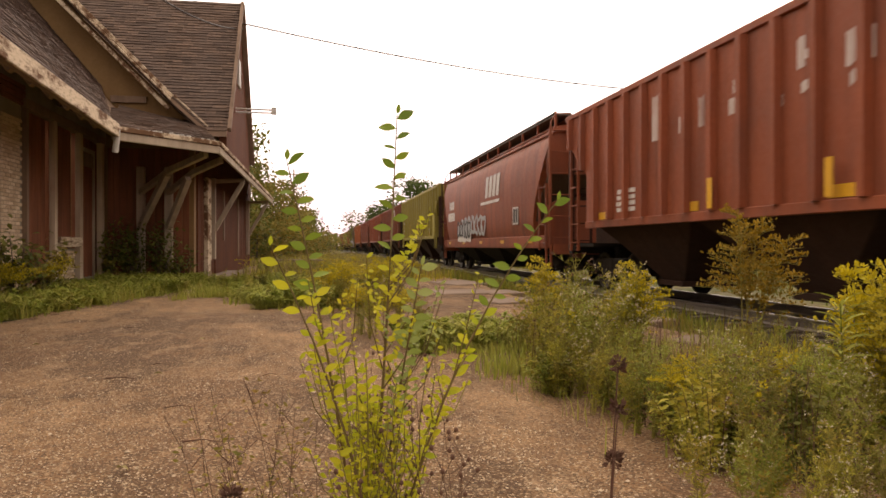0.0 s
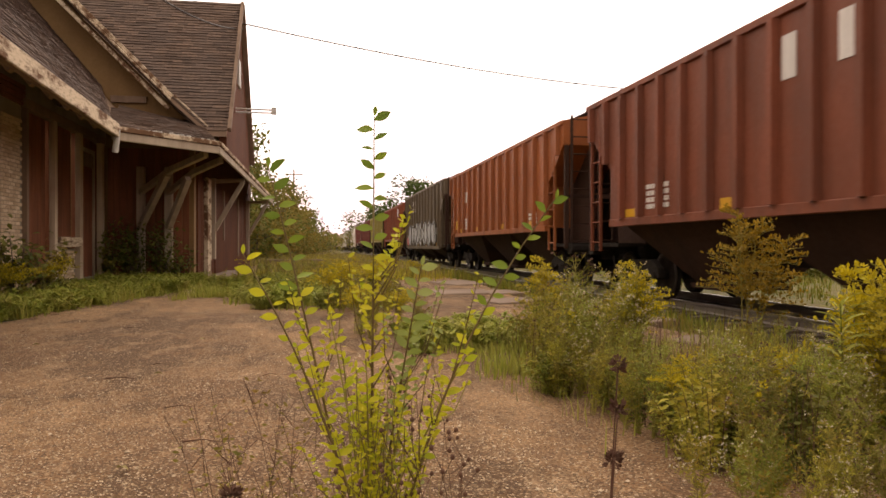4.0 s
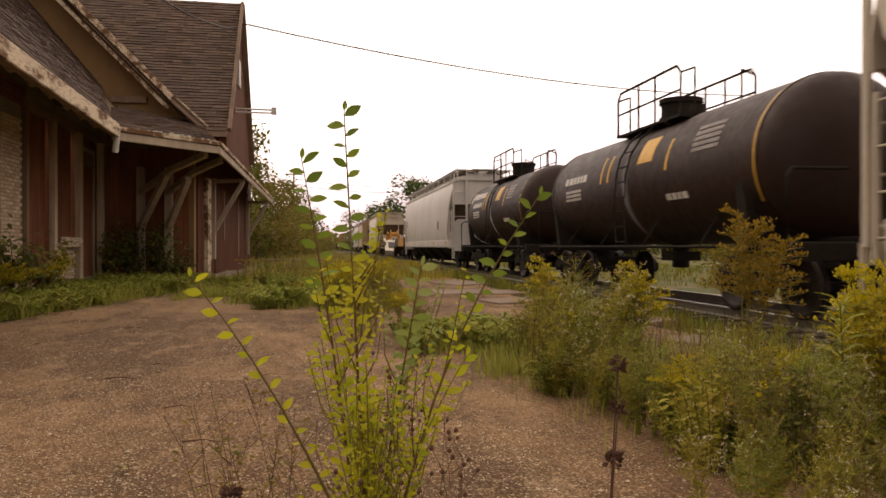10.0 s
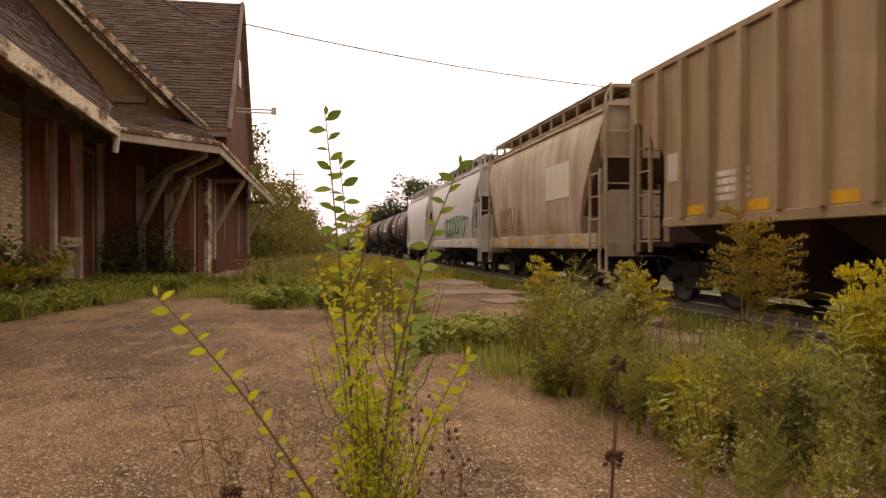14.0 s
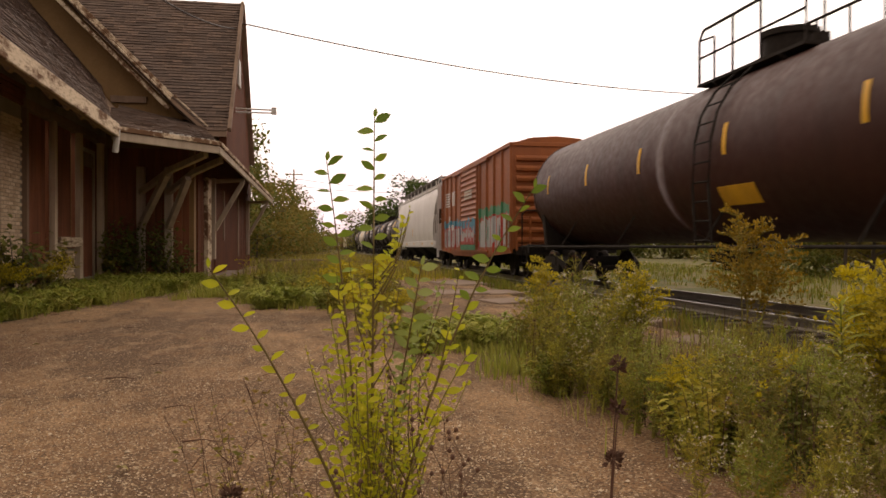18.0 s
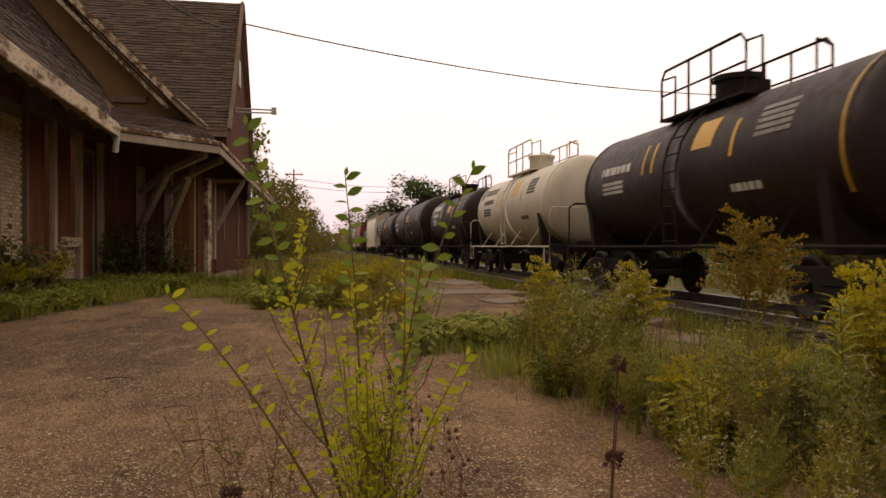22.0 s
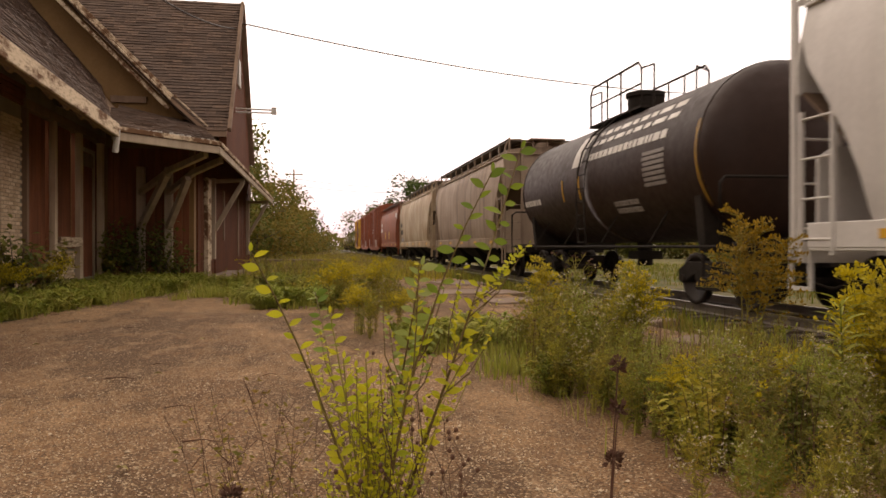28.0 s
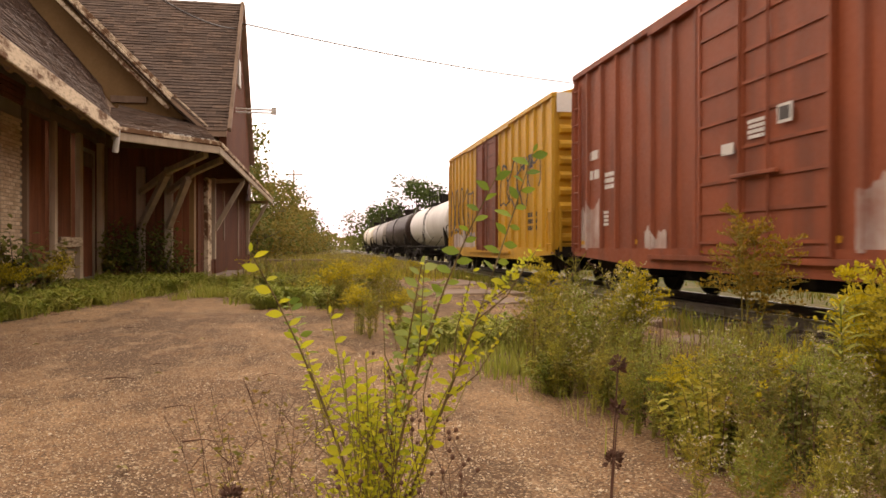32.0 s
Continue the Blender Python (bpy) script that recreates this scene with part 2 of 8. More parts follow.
def bogie(car, y, z=0.0):
    def frame_shape(s):
        for sx in (-1, 1):
            x = sx * 1.0
            s.prism([(-1.05, 0.62), (-0.75, 0.78), (0.75, 0.78), (1.05, 0.62), (1.05, 0.42), (0.8, 0.4), (0.45, 0.55),
                     (0.4, 0.28), (-0.4, 0.28), (-0.45, 0.55), (-0.8, 0.4), (-1.05, 0.42)], "x", x - 0.07, x + 0.07)
            for k in (-0.2, 0.0, 0.2):
                s.tube([(x - sx * 0.02, k, 0.32), (x - sx * 0.02, k, 0.6)], 0.07, 8)
        s.box(-1.1, 1.1, -0.22, 0.22, 0.52, 0.78)
        s.tube([(0, 0, 0.7), (0, 0, 0.95)], 0.25, 12)

    def wheel_shape(s):
        s.lathe([(-0.07, 0.0), (-0.07, 0.12), (-0.02, 0.14), (-0.02, 0.37), (-0.065, 0.39), (-0.065, 0.455),
                 (0.05, 0.46), (0.05, 0.49), (0.075, 0.485), (0.075, 0.39), (0.03, 0.37), (0.03, 0.0)], "x", (0, 0, 0), 20)

    def axle_shape(s):
        s.tube([(-1.1, 0, 0), (1.1, 0, 0)], 0.08, 10)

    tr = put("truck", stock("truck", frame_shape, 0.015), STEEL, car, m=pose(0, y, z))
    for dy in (-0.86, 0.86):
        put("axle", stock("axle", axle_shape), STEEL, tr, m=pose(0, dy, 0.46))
        for sx in (-1, 1):
            put("wheel", stock("wheel", wheel_shape), WHEEL, tr, m=pose(sx * 0.75, dy, 0.46, 0, 0, 0 if sx > 0 else 180))


def coupler(car, y, out):
    def cp(s):
        s.box(-0.12, 0.12, 0, 0.55, 0.78, 1.0)
        s.box(-0.2, 0.16, 0.45, 0.75, 0.74, 1.04)
        s.box(-0.55, 0.55, -0.1, 0.05, 0.72, 1.06)
        s.tube([(0.3, 0.1, 0.8), (0.34, 0.3, 0.5), (0.2, 0.6, 0.42), (0.05, 0.75, 0.5)], 0.03, 6)

    put("coupler", stock("coupler", cp, 0.02), STEEL, car, m=pose(0, y, 0, 0, 0, 0 if out > 0 else 180))


def ladder(car, x, y, z0, z1, width, material, along="y", rung=0.42, name="ladder"):
    n = max(2, int((z1 - z0) / rung))

    def make(s):
        for k in (0, width):
            a = (0, k, z0) if along == "y" else (k, 0, z0)
            b = (0, k, z1) if along == "y" else (k, 0, z1)
            s.beam(a, b, 0.06, 0.05)
        for i in range(n):
            z = z0 + 0.2 + i * (z1 - z0 - 0.3) / (n - 1)
            p = (0, 0, z) if along == "y" else (0, 0, z)
            q = (0, width, z) if along == "y" else (width, 0, z)
            s.tube([p, q], 0.018, 6)

    put(name, stock(("ladder", z0, z1, width, along, rung), make), material, car, m=pose(x, y, 0))


def hand_wheel(car, x, y, z, material):
    def make(s):
        pts = [(0.28 * math.cos(k * math.tau / 16), 0, 0.28 * math.sin(k * math.tau / 16)) for k in range(17)]
        s.tube(pts, 0.02, 6, caps=False)
        for k in range(5):
            a = k * math.tau / 5
            s.tube([(0, 0, 0), (0.28 * math.cos(a), 0, 0.28 * math.sin(a))], 0.015, 5)
        s.tube([(0, 0, 0), (0, 0.25, 0)], 0.04, 8)

    put("brake_wheel", stock("brake_wheel", make), material, car, m=pose(x, y, z))


def plate(car, name, x, y0, y1, z0, z1, material, slant=0.0, label=""):
    """A thin painted patch on the side that faces the platform; slant leans its top to the front."""
    s = Shape()
    s.prism([(y0, z0), (y1, z0), (y1 - slant, z1), (y0 - slant, z1)], "x", x - 0.007, x + 0.004)
    return part(name, s, material, car, label)


def bars(car, x, y, z, w, h, rows, material, seed=0, name="lettering"):
    """Writing that cannot be read: rows of short bars in one patch."""
    rng = random.Random(seed)
    s = Shape()
    rh = h / rows
    for r in range(rows):
        zz = z + h - (r + 1) * rh
        yy = y
        while yy < y + w - 0.02:
            ww = min(rng.uniform(0.5, 1.6) * rh, y + w - yy)
            s.box(x - 0.006, x + 0.004, yy, yy + ww, zz + 0.18 * rh, zz + 0.86 * rh)
            yy += ww + 0.3 * rh
    return part(name, s, material, car)


def marks(car, x, y, z, h, count, material, slant=0.0, gap=0.25, name="road_mark"):
    """A row of plain bars in place of a name on the side, front end first."""
    w = h * 0.62
    for i in range(count):
        s = Shape()
        a = y + i * (w + gap * h)
        s.prism([(a, z), (a + w * 0.8, z), (a + w * 0.8 - slant * h, z + h), (a - slant * h, z + h)], "x", x - 0.007, x + 0.004)
        part(name, s, material, car)


def scrawl(car, x, y0, y1, z0, z1, material, n, seed, width=0.09, name="graffiti"):
    """Spray-painted loops and strokes."""
    rng = random.Random(seed)
    s = Shape()
    step = (y1 - y0) / n
    for i in range(n):
        cy = y0 + (i + 0.5) * step
        pts = []
        turns = rng.choice((0.7, 1.0, 1.3))
        a0 = rng.uniform(0, 6.28)
        for k in range(15):
            a = a0 + turns * math.tau * k / 14
            r = 1 + 0.3 * math.sin(3 * a + i)
            pts.append((cy + 0.55 * step * r * math.cos(a), (z0 + z1) / 2 + (z1 - z0) * 0.42 * r * math.sin(a)))
        pts = [(min(max(p[0], y0), y1), min(max(p[1], z0), z1)) for p in pts]
        for j, (p, q) in enumerate(zip(pts, pts[1:])):
            d = Vector((q[0] - p[0], q[1] - p[1]))
            if d.length < 0.02:
                continue
            nrm = Vector((-d.y, d.x)).normalized() * width / 2
            dd = d.normalized() * width * 0.3
            e = 0.0004 * (i * 15 + j)
            s.prism([(p[0] - dd.x + nrm.x, p[1] - dd.y + nrm.y), (q[0] + dd.x + nrm.x, q[1] + dd.y + nrm.y),
                     (q[0] + dd.x - nrm.x, q[1] + dd.y - nrm.y), (p[0] - dd.x - nrm.x, p[1] - dd.y - nrm.y)],
                    "x", x - 0.012 - e * 0.2, x)
    return part(name, s, material, car)


def blobs(car, x, y0, y1, z0, z1, material, n, seed, name="graffiti_fill"):
    """Filled spray-paint letters with no meaning: uneven fat polygons."""
    rng = random.Random(seed)
    s = Shape()
    step = (y1 - y0) / n
    for i in range(n):
        cy = y0 + (i + 0.5) * step
        k = rng.randint(7, 10)
        pts = []
        for j in range(k):
            a = j * math.tau / k
            r = rng.uniform(0.75, 1.15)
            pts.append((cy + 0.56 * step * r * math.cos(a), (z0 + z1) / 2 + 0.5 * (z1 - z0) * r * math.sin(a)))
        pts = [(p[0], min(max(p[1], z0), z1)) for p in pts]
        s.prism(pts, "x", x - 0.008 - 0.0007 * (i % 3), x)
    return part(name, s, material, car)


def box_skin(half, door_w, ribs):
    """How far the side of a box wagon stands out at y: ribs and door."""
    a, b = door_w / 2 + 0.35, half - 0.1
    lines = [sy * (a + i * (b - a) / (ribs - 1)) for sy in (-1, 1) for i in range(ribs)]

    def out(y):
        if abs(y) < door_w / 2 + 0.02:
            return 0.12
        d = min(abs(y - q) for q in lines)
        return 0.07 if d < 0.045 else (0.07 * (0.08 - d) / 0.035 if d < 0.08 else 0.0)

    return out


def spray(car, x, y0, y1, low, high, material, out, lift=0.006, name="graffiti"):
    """A sprayed patch that follows the ribs; low(y) and high(y) bound it."""
    s = Shape()
    n = max(4, int((y1 - y0) / 0.035))
    vs = []
    for i in range(n + 1):
        y = y0 + (y1 - y0) * i / n
        a, b = low(y), high(y)
        b = max(b, a + 0.01)
        vs += [(x - out(y) - lift, y, a), (x - out(y) - lift, y, b)]
    s.add(vs, [(2 * i, 2 * i + 1, 2 * i + 3, 2 * i + 2) for i in range(n)])
    return part(name, s, material, car)


def wavy(z, amp, freq, seed):
    return lambda y: z + amp * noise.noise(Vector((y * freq, seed, 0))) + 0.4 * amp * noise.noise(Vector((y * freq * 3.1, seed + 7, 0)))


def mural(car, x, y0, y1, z0, z1, out, n, seed, cloud):
    """Silver letters without meaning on red, under a sprayed cloud."""
    rng = random.Random(seed)
    spray(car, x, y0, y1, wavy(z0 + 0.4, 0.1, 2, seed), wavy(z1 + 0.2, 0.3, 2.2, seed + 1), cloud, out, 0.005, "graffiti_cloud")
    spray(car, x, y0 + 0.1, y1 - 0.1, wavy(z0, 0.08, 3, seed + 2), wavy(z1 - 0.12, 0.22, 2.6, seed + 3), SPRAY_RED, out, 0.008, "graffiti_outline")
    step = (y1 - y0 - 0.3) / n
    for i in range(n):
        a = y0 + 0.15 + i * step
        b = a + step * rng.uniform(0.82, 0.95)
        lean = rng.uniform(-0.35, 0.35)
        c = (a + b) / 2
        hi = wavy(z1 - 0.2, 0.2, 2.6, seed + 3)
        spray(car, x, a, b, lambda y, c=c, lean=lean: z0 + 0.06 + abs(y - c) * lean * 0.6 + 0.03, lambda y, c=c, lean=lean: hi(y) + (y - c) * lean, SPRAY_GREY, out, 0.011, "graffiti_letter")
        if rng.random() < 0.75:
            spray(car, x, c - 0.07, c + 0.06, lambda y: z0 + 0.45, lambda y: z0 + 0.95, rng.choice((SPRAY_RED, MARK_BLACK, cloud)), out, 0.014, "graffiti_gap")
        if rng.random() < 0.5:
            spray(car, x, c - 0.2, c + 0.24, lambda y: z0, wavy(z0 + 0.28, 0.2, 4, seed + i), SPRAY_RED, out, 0.015, "graffiti_gap")


def shell(s, profile, half, inset):
    """A hopper body: half a cross-section (x, z) from the bottom up to the ridge, with ends cut in by inset(z)."""
    n = len(profile)
    left = [[(-x, sy * (half - inset(z)), z) for x, z in profile] for sy in (-1, 1)]
    right = [[(x, sy * (half - inset(z)), z) for x, z in profile] for sy in (-1, 1)]
    for a, b in (left, right):
        s.add(a + b, [(i, i + 1, n + i + 1, n + i) for i in range(n - 1)])
    for e in (0, 1):
        s.add(left[e] + right[e], [(i, i + 1, n + i + 1, n + i) for i in range(n - 1)])
    s.add([left[0][0], left[1][0], right[1][0], right[0][0]], [(0, 1, 2, 3)])


def ramp(table, z):
    for (z0, v0), (z1, v1) in zip(table, table[1:]):
        if z <= z1:
            return v0 + (v1 - v0) * (z - z0) / (z1 - z0)
    return table[-1][1]


def roof_walk(car, half, z, material, rails=False, x_out=0.55):
    def make(s):
        for sx in (-1, 1):
            s.box(sx * x_out - 0.28, sx * x_out + 0.28, -half, half, z + 0.14, z + 0.18)
            k = -half + 0.3
            while k < half:
                s.box(sx * x_out - 0.26, sx * x_out + 0.26, k, k + 0.07, z - 0.25, z + 0.14)
                k += 1.5
        for sy in (-1, 1):
            s.box(-0.62, 0.62, sy * half - 0.42, sy * half + 0.3, z + 0.2, z + 0.24)
            for k in (-0.5, 0.0, 0.5):
                s.beam((k, sy * half - 0.3, z - 0.05), (k, sy * (half + 0.25), z + 0.2), 0.04, 0.04)
        s.box(-0.4, 0.4, -half + 0.5, half - 0.5, z - 0.1, z + 0.3)

    put("running_board", stock(("running_board", round(half, 1), round(z, 2), x_out), make), material, car)
    if rails:
        def rail(s):
            for sx in (-1, 1):
                s.box(sx * 0.95 - 0.36, sx * 0.95 + 0.36, -half - 0.02, half + 0.02, z + 0.2, z + 0.24)
                s.box(sx * 1.29 - 0.02, sx * 1.29 + 0.02, -half - 0.02, half + 0.02, z + 0.17, z + 0.27)

        def props(s):
            for sx in (-1, 1):
                k = -half
                while k <= half + 0.01:
                    s.box(sx * 1.27 - 0.03, sx * 1.27 + 0.03, k - 0.03, k + 0.03, z - 0.2, z + 0.3)
                    k += half / 5.0

        put("side_walkway", stock(("side_walkway", round(half, 1), round(z, 2)), rail), GRATING if rails == "dark" else rails, car)
        tagged(put("walkway_prop", stock(("walkway_prop", round(half, 1), round(z, 2)), props), rails if rails != "dark" else material, car), kind="stuff")


def underframe(car, L, sill_z, material=None, wide=1.45):
    h = L / 2 - 0.75

    def make(s):
        s.box(-0.35, 0.35, -h, h, 0.72, 1.08)
        for sy in (-1, 1):
            s.box(-wide, wide, sy * h - 0.12, sy * h + 0.12, sill_z - 0.28, sill_z)
            s.box(-wide, wide, sy * (h - 1.0) - 0.55, sy * (h - 1.0) + 0.55, sill_z - 0.1, sill_z - 0.02)

    put("underframe", stock(("underframe", round(L, 1), sill_z, wide), make), material or STEEL, car)
    for sy in (-1, 1):
        coupler(car, sy * (L / 2 - 0.75), sy)
        bogie(car, sy * (L / 2 - 2.35))

    def hose(s):
        s.box(-0.5, -0.2, -0.8, 0.8, 0.35, 0.7)
        s.tube([(0.5, -0.6, 0.65), (0.5, 0.6, 0.65)], 0.2, 10)

    put("brake_gear", stock("brake_gear", hose, 0.02), STEEL, car, m=pose(0, L / 2 - 4.6, 0.28))


def chutes(car, half, z_top, n, material=None):
    """The discharge bays below a hopper: one part each."""
    w = 2 * half / n

    def make(s):
        s.add([(-1.45, -w / 2, z_top), (1.45, -w / 2, z_top), (1.45, w / 2, z_top), (-1.45, w / 2, z_top),
               (-0.62, -0.42, 0.36), (0.62, -0.42, 0.36), (0.62, 0.42, 0.36), (-0.62, 0.42, 0.36)],
              [(0, 1, 5, 4), (1, 2, 6, 5), (2, 3, 7, 6), (3, 0, 4, 7), (4, 5, 6, 7), (0, 3, 2, 1)])
        s.box(-0.72, 0.72, -0.5, 0.5, 0.26, 0.37)

    me = stock(("chute", round(w, 2), z_top), make, 0.012)
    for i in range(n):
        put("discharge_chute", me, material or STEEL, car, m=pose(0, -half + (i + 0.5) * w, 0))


def car_base(name, label, y0, y1, group="wagons of the freight train"):
    return thing(name, pose(TRACK_X, (y0 + y1) / 2, RAIL), label, "rail wagon", group)


def ribbed_hopper(label, y0, y1, paint, seed, ribs=17, bays=3, top=4.3, sill=1.57):
    L = y1 - y0
    car = car_base("ribbed_hopper_wagon", label, y0, y1)
    half = L / 2 - 0.85
    cut = [(sill, 1.35), (2.7, 1.35), (3.62, 0.08), (3.66, 0.0), (6, 0.0)]
    prof = [(SIDE, sill), (SIDE, 2.1), (SIDE, 2.7), (SIDE, 3.62), (SIDE, 3.66), (SIDE, top - 0.12), (SIDE - 0.02, top), (0.6, top + 0.18), (0, top + 0.22)]
    put("body", stock(("body_r", round(L, 1), top, sill), lambda s: shell(s, prof, half, lambda z: ramp(cut, z))), paint, car)

    top_rail = stock(("top_rail", round(L, 1)), lambda q: q.box(-0.05, 0.05, -half, half, -0.06, 0.06), 0.012)
    sill_rail = stock(("sill_rail", round(L, 1)), lambda q: q.box(-0.05, 0.05, -half + 1.38, half - 1.38, -0.08, 0.08), 0.012)
    for sx in (-1, 1):
        put("top_rail", top_rail, paint, car, m=pose(sx * SIDE, 0, top - 0.06))
        put("side_sill", sill_rail, paint, car, m=pose(sx * SIDE, 0, sill - 0.02))
    for i in range(ribs):
        y = -half + 0.35 + i * (2 * half - 0.7) / (ribs - 1)
        depth = half - abs(y)
        z0 = sill + 0.06 if depth > 1.36 else ramp([(0, 3.64), (0.08, 3.62), (1.36, 2.72)], depth)

        def rib(s, z0=z0):
            s.prism([(-SIDE, -0.085), (-SIDE - 0.11, -0.06), (-SIDE - 0.11, 0.06), (-SIDE, 0.085)], "z", z0, top - 0.12)

        for turn in (0, 180):
            put("rib", stock(("rib", round(z0, 2), top), rib), paint, car, m=pose(0, y, 0, 0, 0, turn))
    # ends: corner posts, slope sheet braces, ladders
    for sy in (-1, 1):
        corner = stock("corner_post", lambda q: q.box(-0.06, 0.06, -0.05, 0.05, 1.0, 3.7), 0.01)
        brace = stock("end_brace", lambda q: q.box(-0.05, 0.05, -0.04, 0.04, 1.1, 3.6), 0.01)
        for sx in (-1, 1):
            put("corner_post", corner, GRIME, car, m=pose(sx * 1.48, sy * (half - 0.05), 0))
            put("end_brace", brace, GRIME, car, m=pose(sx * 0.6, sy * (half - 0.05), 0))
        put("end_beam", stock("end_beam_r", lambda q: q.box(-1.42, 1.42, -0.03, 0.03, 2.3, 2.4)), GRIME, car, m=pose(0, sy * (half - 0.12), 0))
        ladder(car, -1.56, sy * (half - 0.75) - (0.0 if sy > 0 else 0.0), 0.95, 3.5, 0.5, paint)
        s = Shape().box(-1.45, -0.9, sy * half - 0.3, sy * half + 0.3, 0.95, 1.1)
        part("step_box", s, STEEL, car, bevel=0.02)
        ladder(car, -1.4, sy * (half + 0.12), 1.0, top + 0.1, 0.5, GRIME, along="x")
        # dark brace plates; the outer two are added to close the see-through opening
        for gx in (-0.8, 0.0, 0.8):
            s = Shape()
            s.prism([(sy * (half - 1.5), 1.1), (sy * (half - 0.1), 1.1), (sy * (half - 0.1), 3.6), (sy * (half - 1.5), 2.65)], "x", gx - 0.05, gx + 0.05)
            part("end_gusset", s, GRIME, car)
    hand_wheel(car, 0.7, -half - 0.3, 2.6, STEEL)
    roof_walk(car, half, top + 0.1, STEEL, x_out=0.6)
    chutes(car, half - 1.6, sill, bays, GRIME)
    underframe(car, L, 1.15)
    x = -SIDE - 0.004
    for i in range(4):
        y = -half + 2.6 + i * (2 * half - 5.2) / 3
        plate(car, "reflector", x, y - 0.15, y + 0.45, sill + 0.08, sill + 0.24, MARK_YELLOW)
    bars(car, x, half - 4.0, 1.75, 0.9, 0.5, 4, MARK_WHITE, seed + 1)
    bars(car, x, -half + 2.3, 1.7, 0.8, 0.35, 3, MARK_WHITE, seed + 2)
    return car, half, x


def curved_hopper(label, y0, y1, paint, seed, top=4.35, sill=1.2, bulge=1.6, bays=3, dark_rail=True, lip=3.05):
    L = y1 - y0
    car = car_base("smooth_sided_hopper_wagon", label, y0, y1)
    half = L / 2 - 0.9
    cut = [(sill, 1.3), (1.7, 1.25), (2.3, 1.0), (2.9, 0.6), (3.4, 0.22), (3.7, 0.05), (3.9, 0.0), (6, 0)]
    prof = [(1.46, sill), (1.555, 1.5), (1.59, 1.9), (bulge, 2.4), (bulge, 2.9), (1.585, 3.4), (1.51, 3.8), (1.42, top - 0.3),
            (1.32, top - 0.24), (1.22, top - 0.05), (0.6, top + 0.05), (0, top + 0.08)]

    def body(s):
        shell(s, prof, half, lambda z: ramp(cut, z))
        s.s = [True] * len(s.s)

    put("body", stock(("body_c", round(L, 1), top, sill, bulge), body), paint, car)

    def ridges(s):
        for sx in (-1, 1):
            for k in range(2):
                z = top - 0.3 + 0.16 * k
                xx = 1.44 - 0.1 * k
                s.box(sx * xx - 0.03, sx * xx + 0.03, -half, half, z, z + 0.05)

    put("roof_edge", stock(("roof_edge", round(L, 1), top), ridges, 0.01), paint, car)

    def sills(s):
        for sx in (-1, 1):
            s.box(sx * 1.52 - 0.05, sx * 1.52 + 0.05, -half + 0.2, half - 0.2, sill - 0.16, sill + 0.16)
            s.box(sx * 1.46 - 0.1, sx * 1.46 + 0.1, -half + 0.2, half - 0.2, sill - 0.2, sill - 0.14)

    put("side_sill", stock(("side_sill", round(L, 1), sill), sills, 0.012), paint, car)
    for sy in (-1, 1):
        # upper end sheet, shear plate on the platform, corner cage
        s = Shape()
        s.prism([(-1.55, lip), (1.55, lip), (1.56, 3.46), (1.49, 3.8), (1.4, top - 0.28), (1.2, top - 0.06), (0.6, top + 0.04), (-0.6, top + 0.04),
                 (-1.2, top - 0.06), (-1.4, top - 0.28), (-1.49, 3.8), (-1.56, 3.46)], "y", -0.02, 0.02)
        ob = part("end_sheet", s, paint, car)
        ob.matrix_local = pose(0, sy * (half + 0.01), 0)
        s = Shape()
        s.prism([(-1.45, 1.0), (1.45, 1.0), (1.45, 2.2), (1.2, 2.35), (-1.2, 2.35), (-1.45, 2.2)], "y", -0.03, 0.03)
        ob = part("shear_plate", s, paint, car)
        ob.matrix_local = pose(0, sy * (half - 0.25), 0)

        # plate over the sloping end; its dark brown paints in the shade there
        s = Shape()
        s.prism([(-1.25, 1.8), (-0.9, 2.35), (-0.06, lip + 0.03), (-0.03, lip), (-0.87, 2.32), (-1.22, 1.77)], "x", -1.5, 1.5)
        ob = part("slope_sheet", s, SHADED_SLOPE, car, "dirty brown slope sheet with its shade painted in")
        ob.matrix_local = pose(0, sy * (half + 0.015), 0, 0, 0, 0 if sy > 0 else 180)

        for x in (-1.5, -0.85, 0.9, 1.5):
            z1 = top - 0.05 if abs(x) < 1 else top - 0.18
            put("end_post", stock(("end_post_c", z1), lambda q, z1=z1: q.box(-0.035, 0.035, -0.035, 0.035, 1.05, z1)), paint, car, m=pose(x, sy * (half + 0.12), 0))
        put("end_beam", stock("end_beam_c", lambda q: q.box(-1.42, 1.42, -0.03, 0.03, -0.22, -0.14)), paint, car, m=pose(0, sy * (half + 0.12), top))
        for sx in (-1, 1):
            put("corner_rail", stock(("corner_rail", sx), lambda q, sx=sx: q.tube([(sx * 1.5, 0, -0.3), (sx * 1.47, 0, 0.05), (sx * 1.33, 0, 0.26), (sx * 0.9, 0, 0.28), (sx * 0.87, 0, -0.05)], 0.026, 6)),
                paint, car, m=pose(0, sy * (half + 0.12), top))
        # centre brace plate, added to block the view through the end
        s = Shape()
        s.prism([(sy * (half - 1.4), 1.1), (sy * (half - 0.3), 1.1), (sy * (half - 0.3), 2.6), (sy * (half - 1.4), 1.7)], "x", -0.05, 0.05)
        part("end_gusset", s, SHADED_SLOPE, car)
        ladder(car, -1.5, sy * (half + 0.16), 1.1, top - 0.1, 0.6, paint, along="x", rung=0.5)
        ladder(car, -1.57, sy * (half - 0.35) - 0.35, 0.95, 2.8, 0.6, paint, rung=0.45)
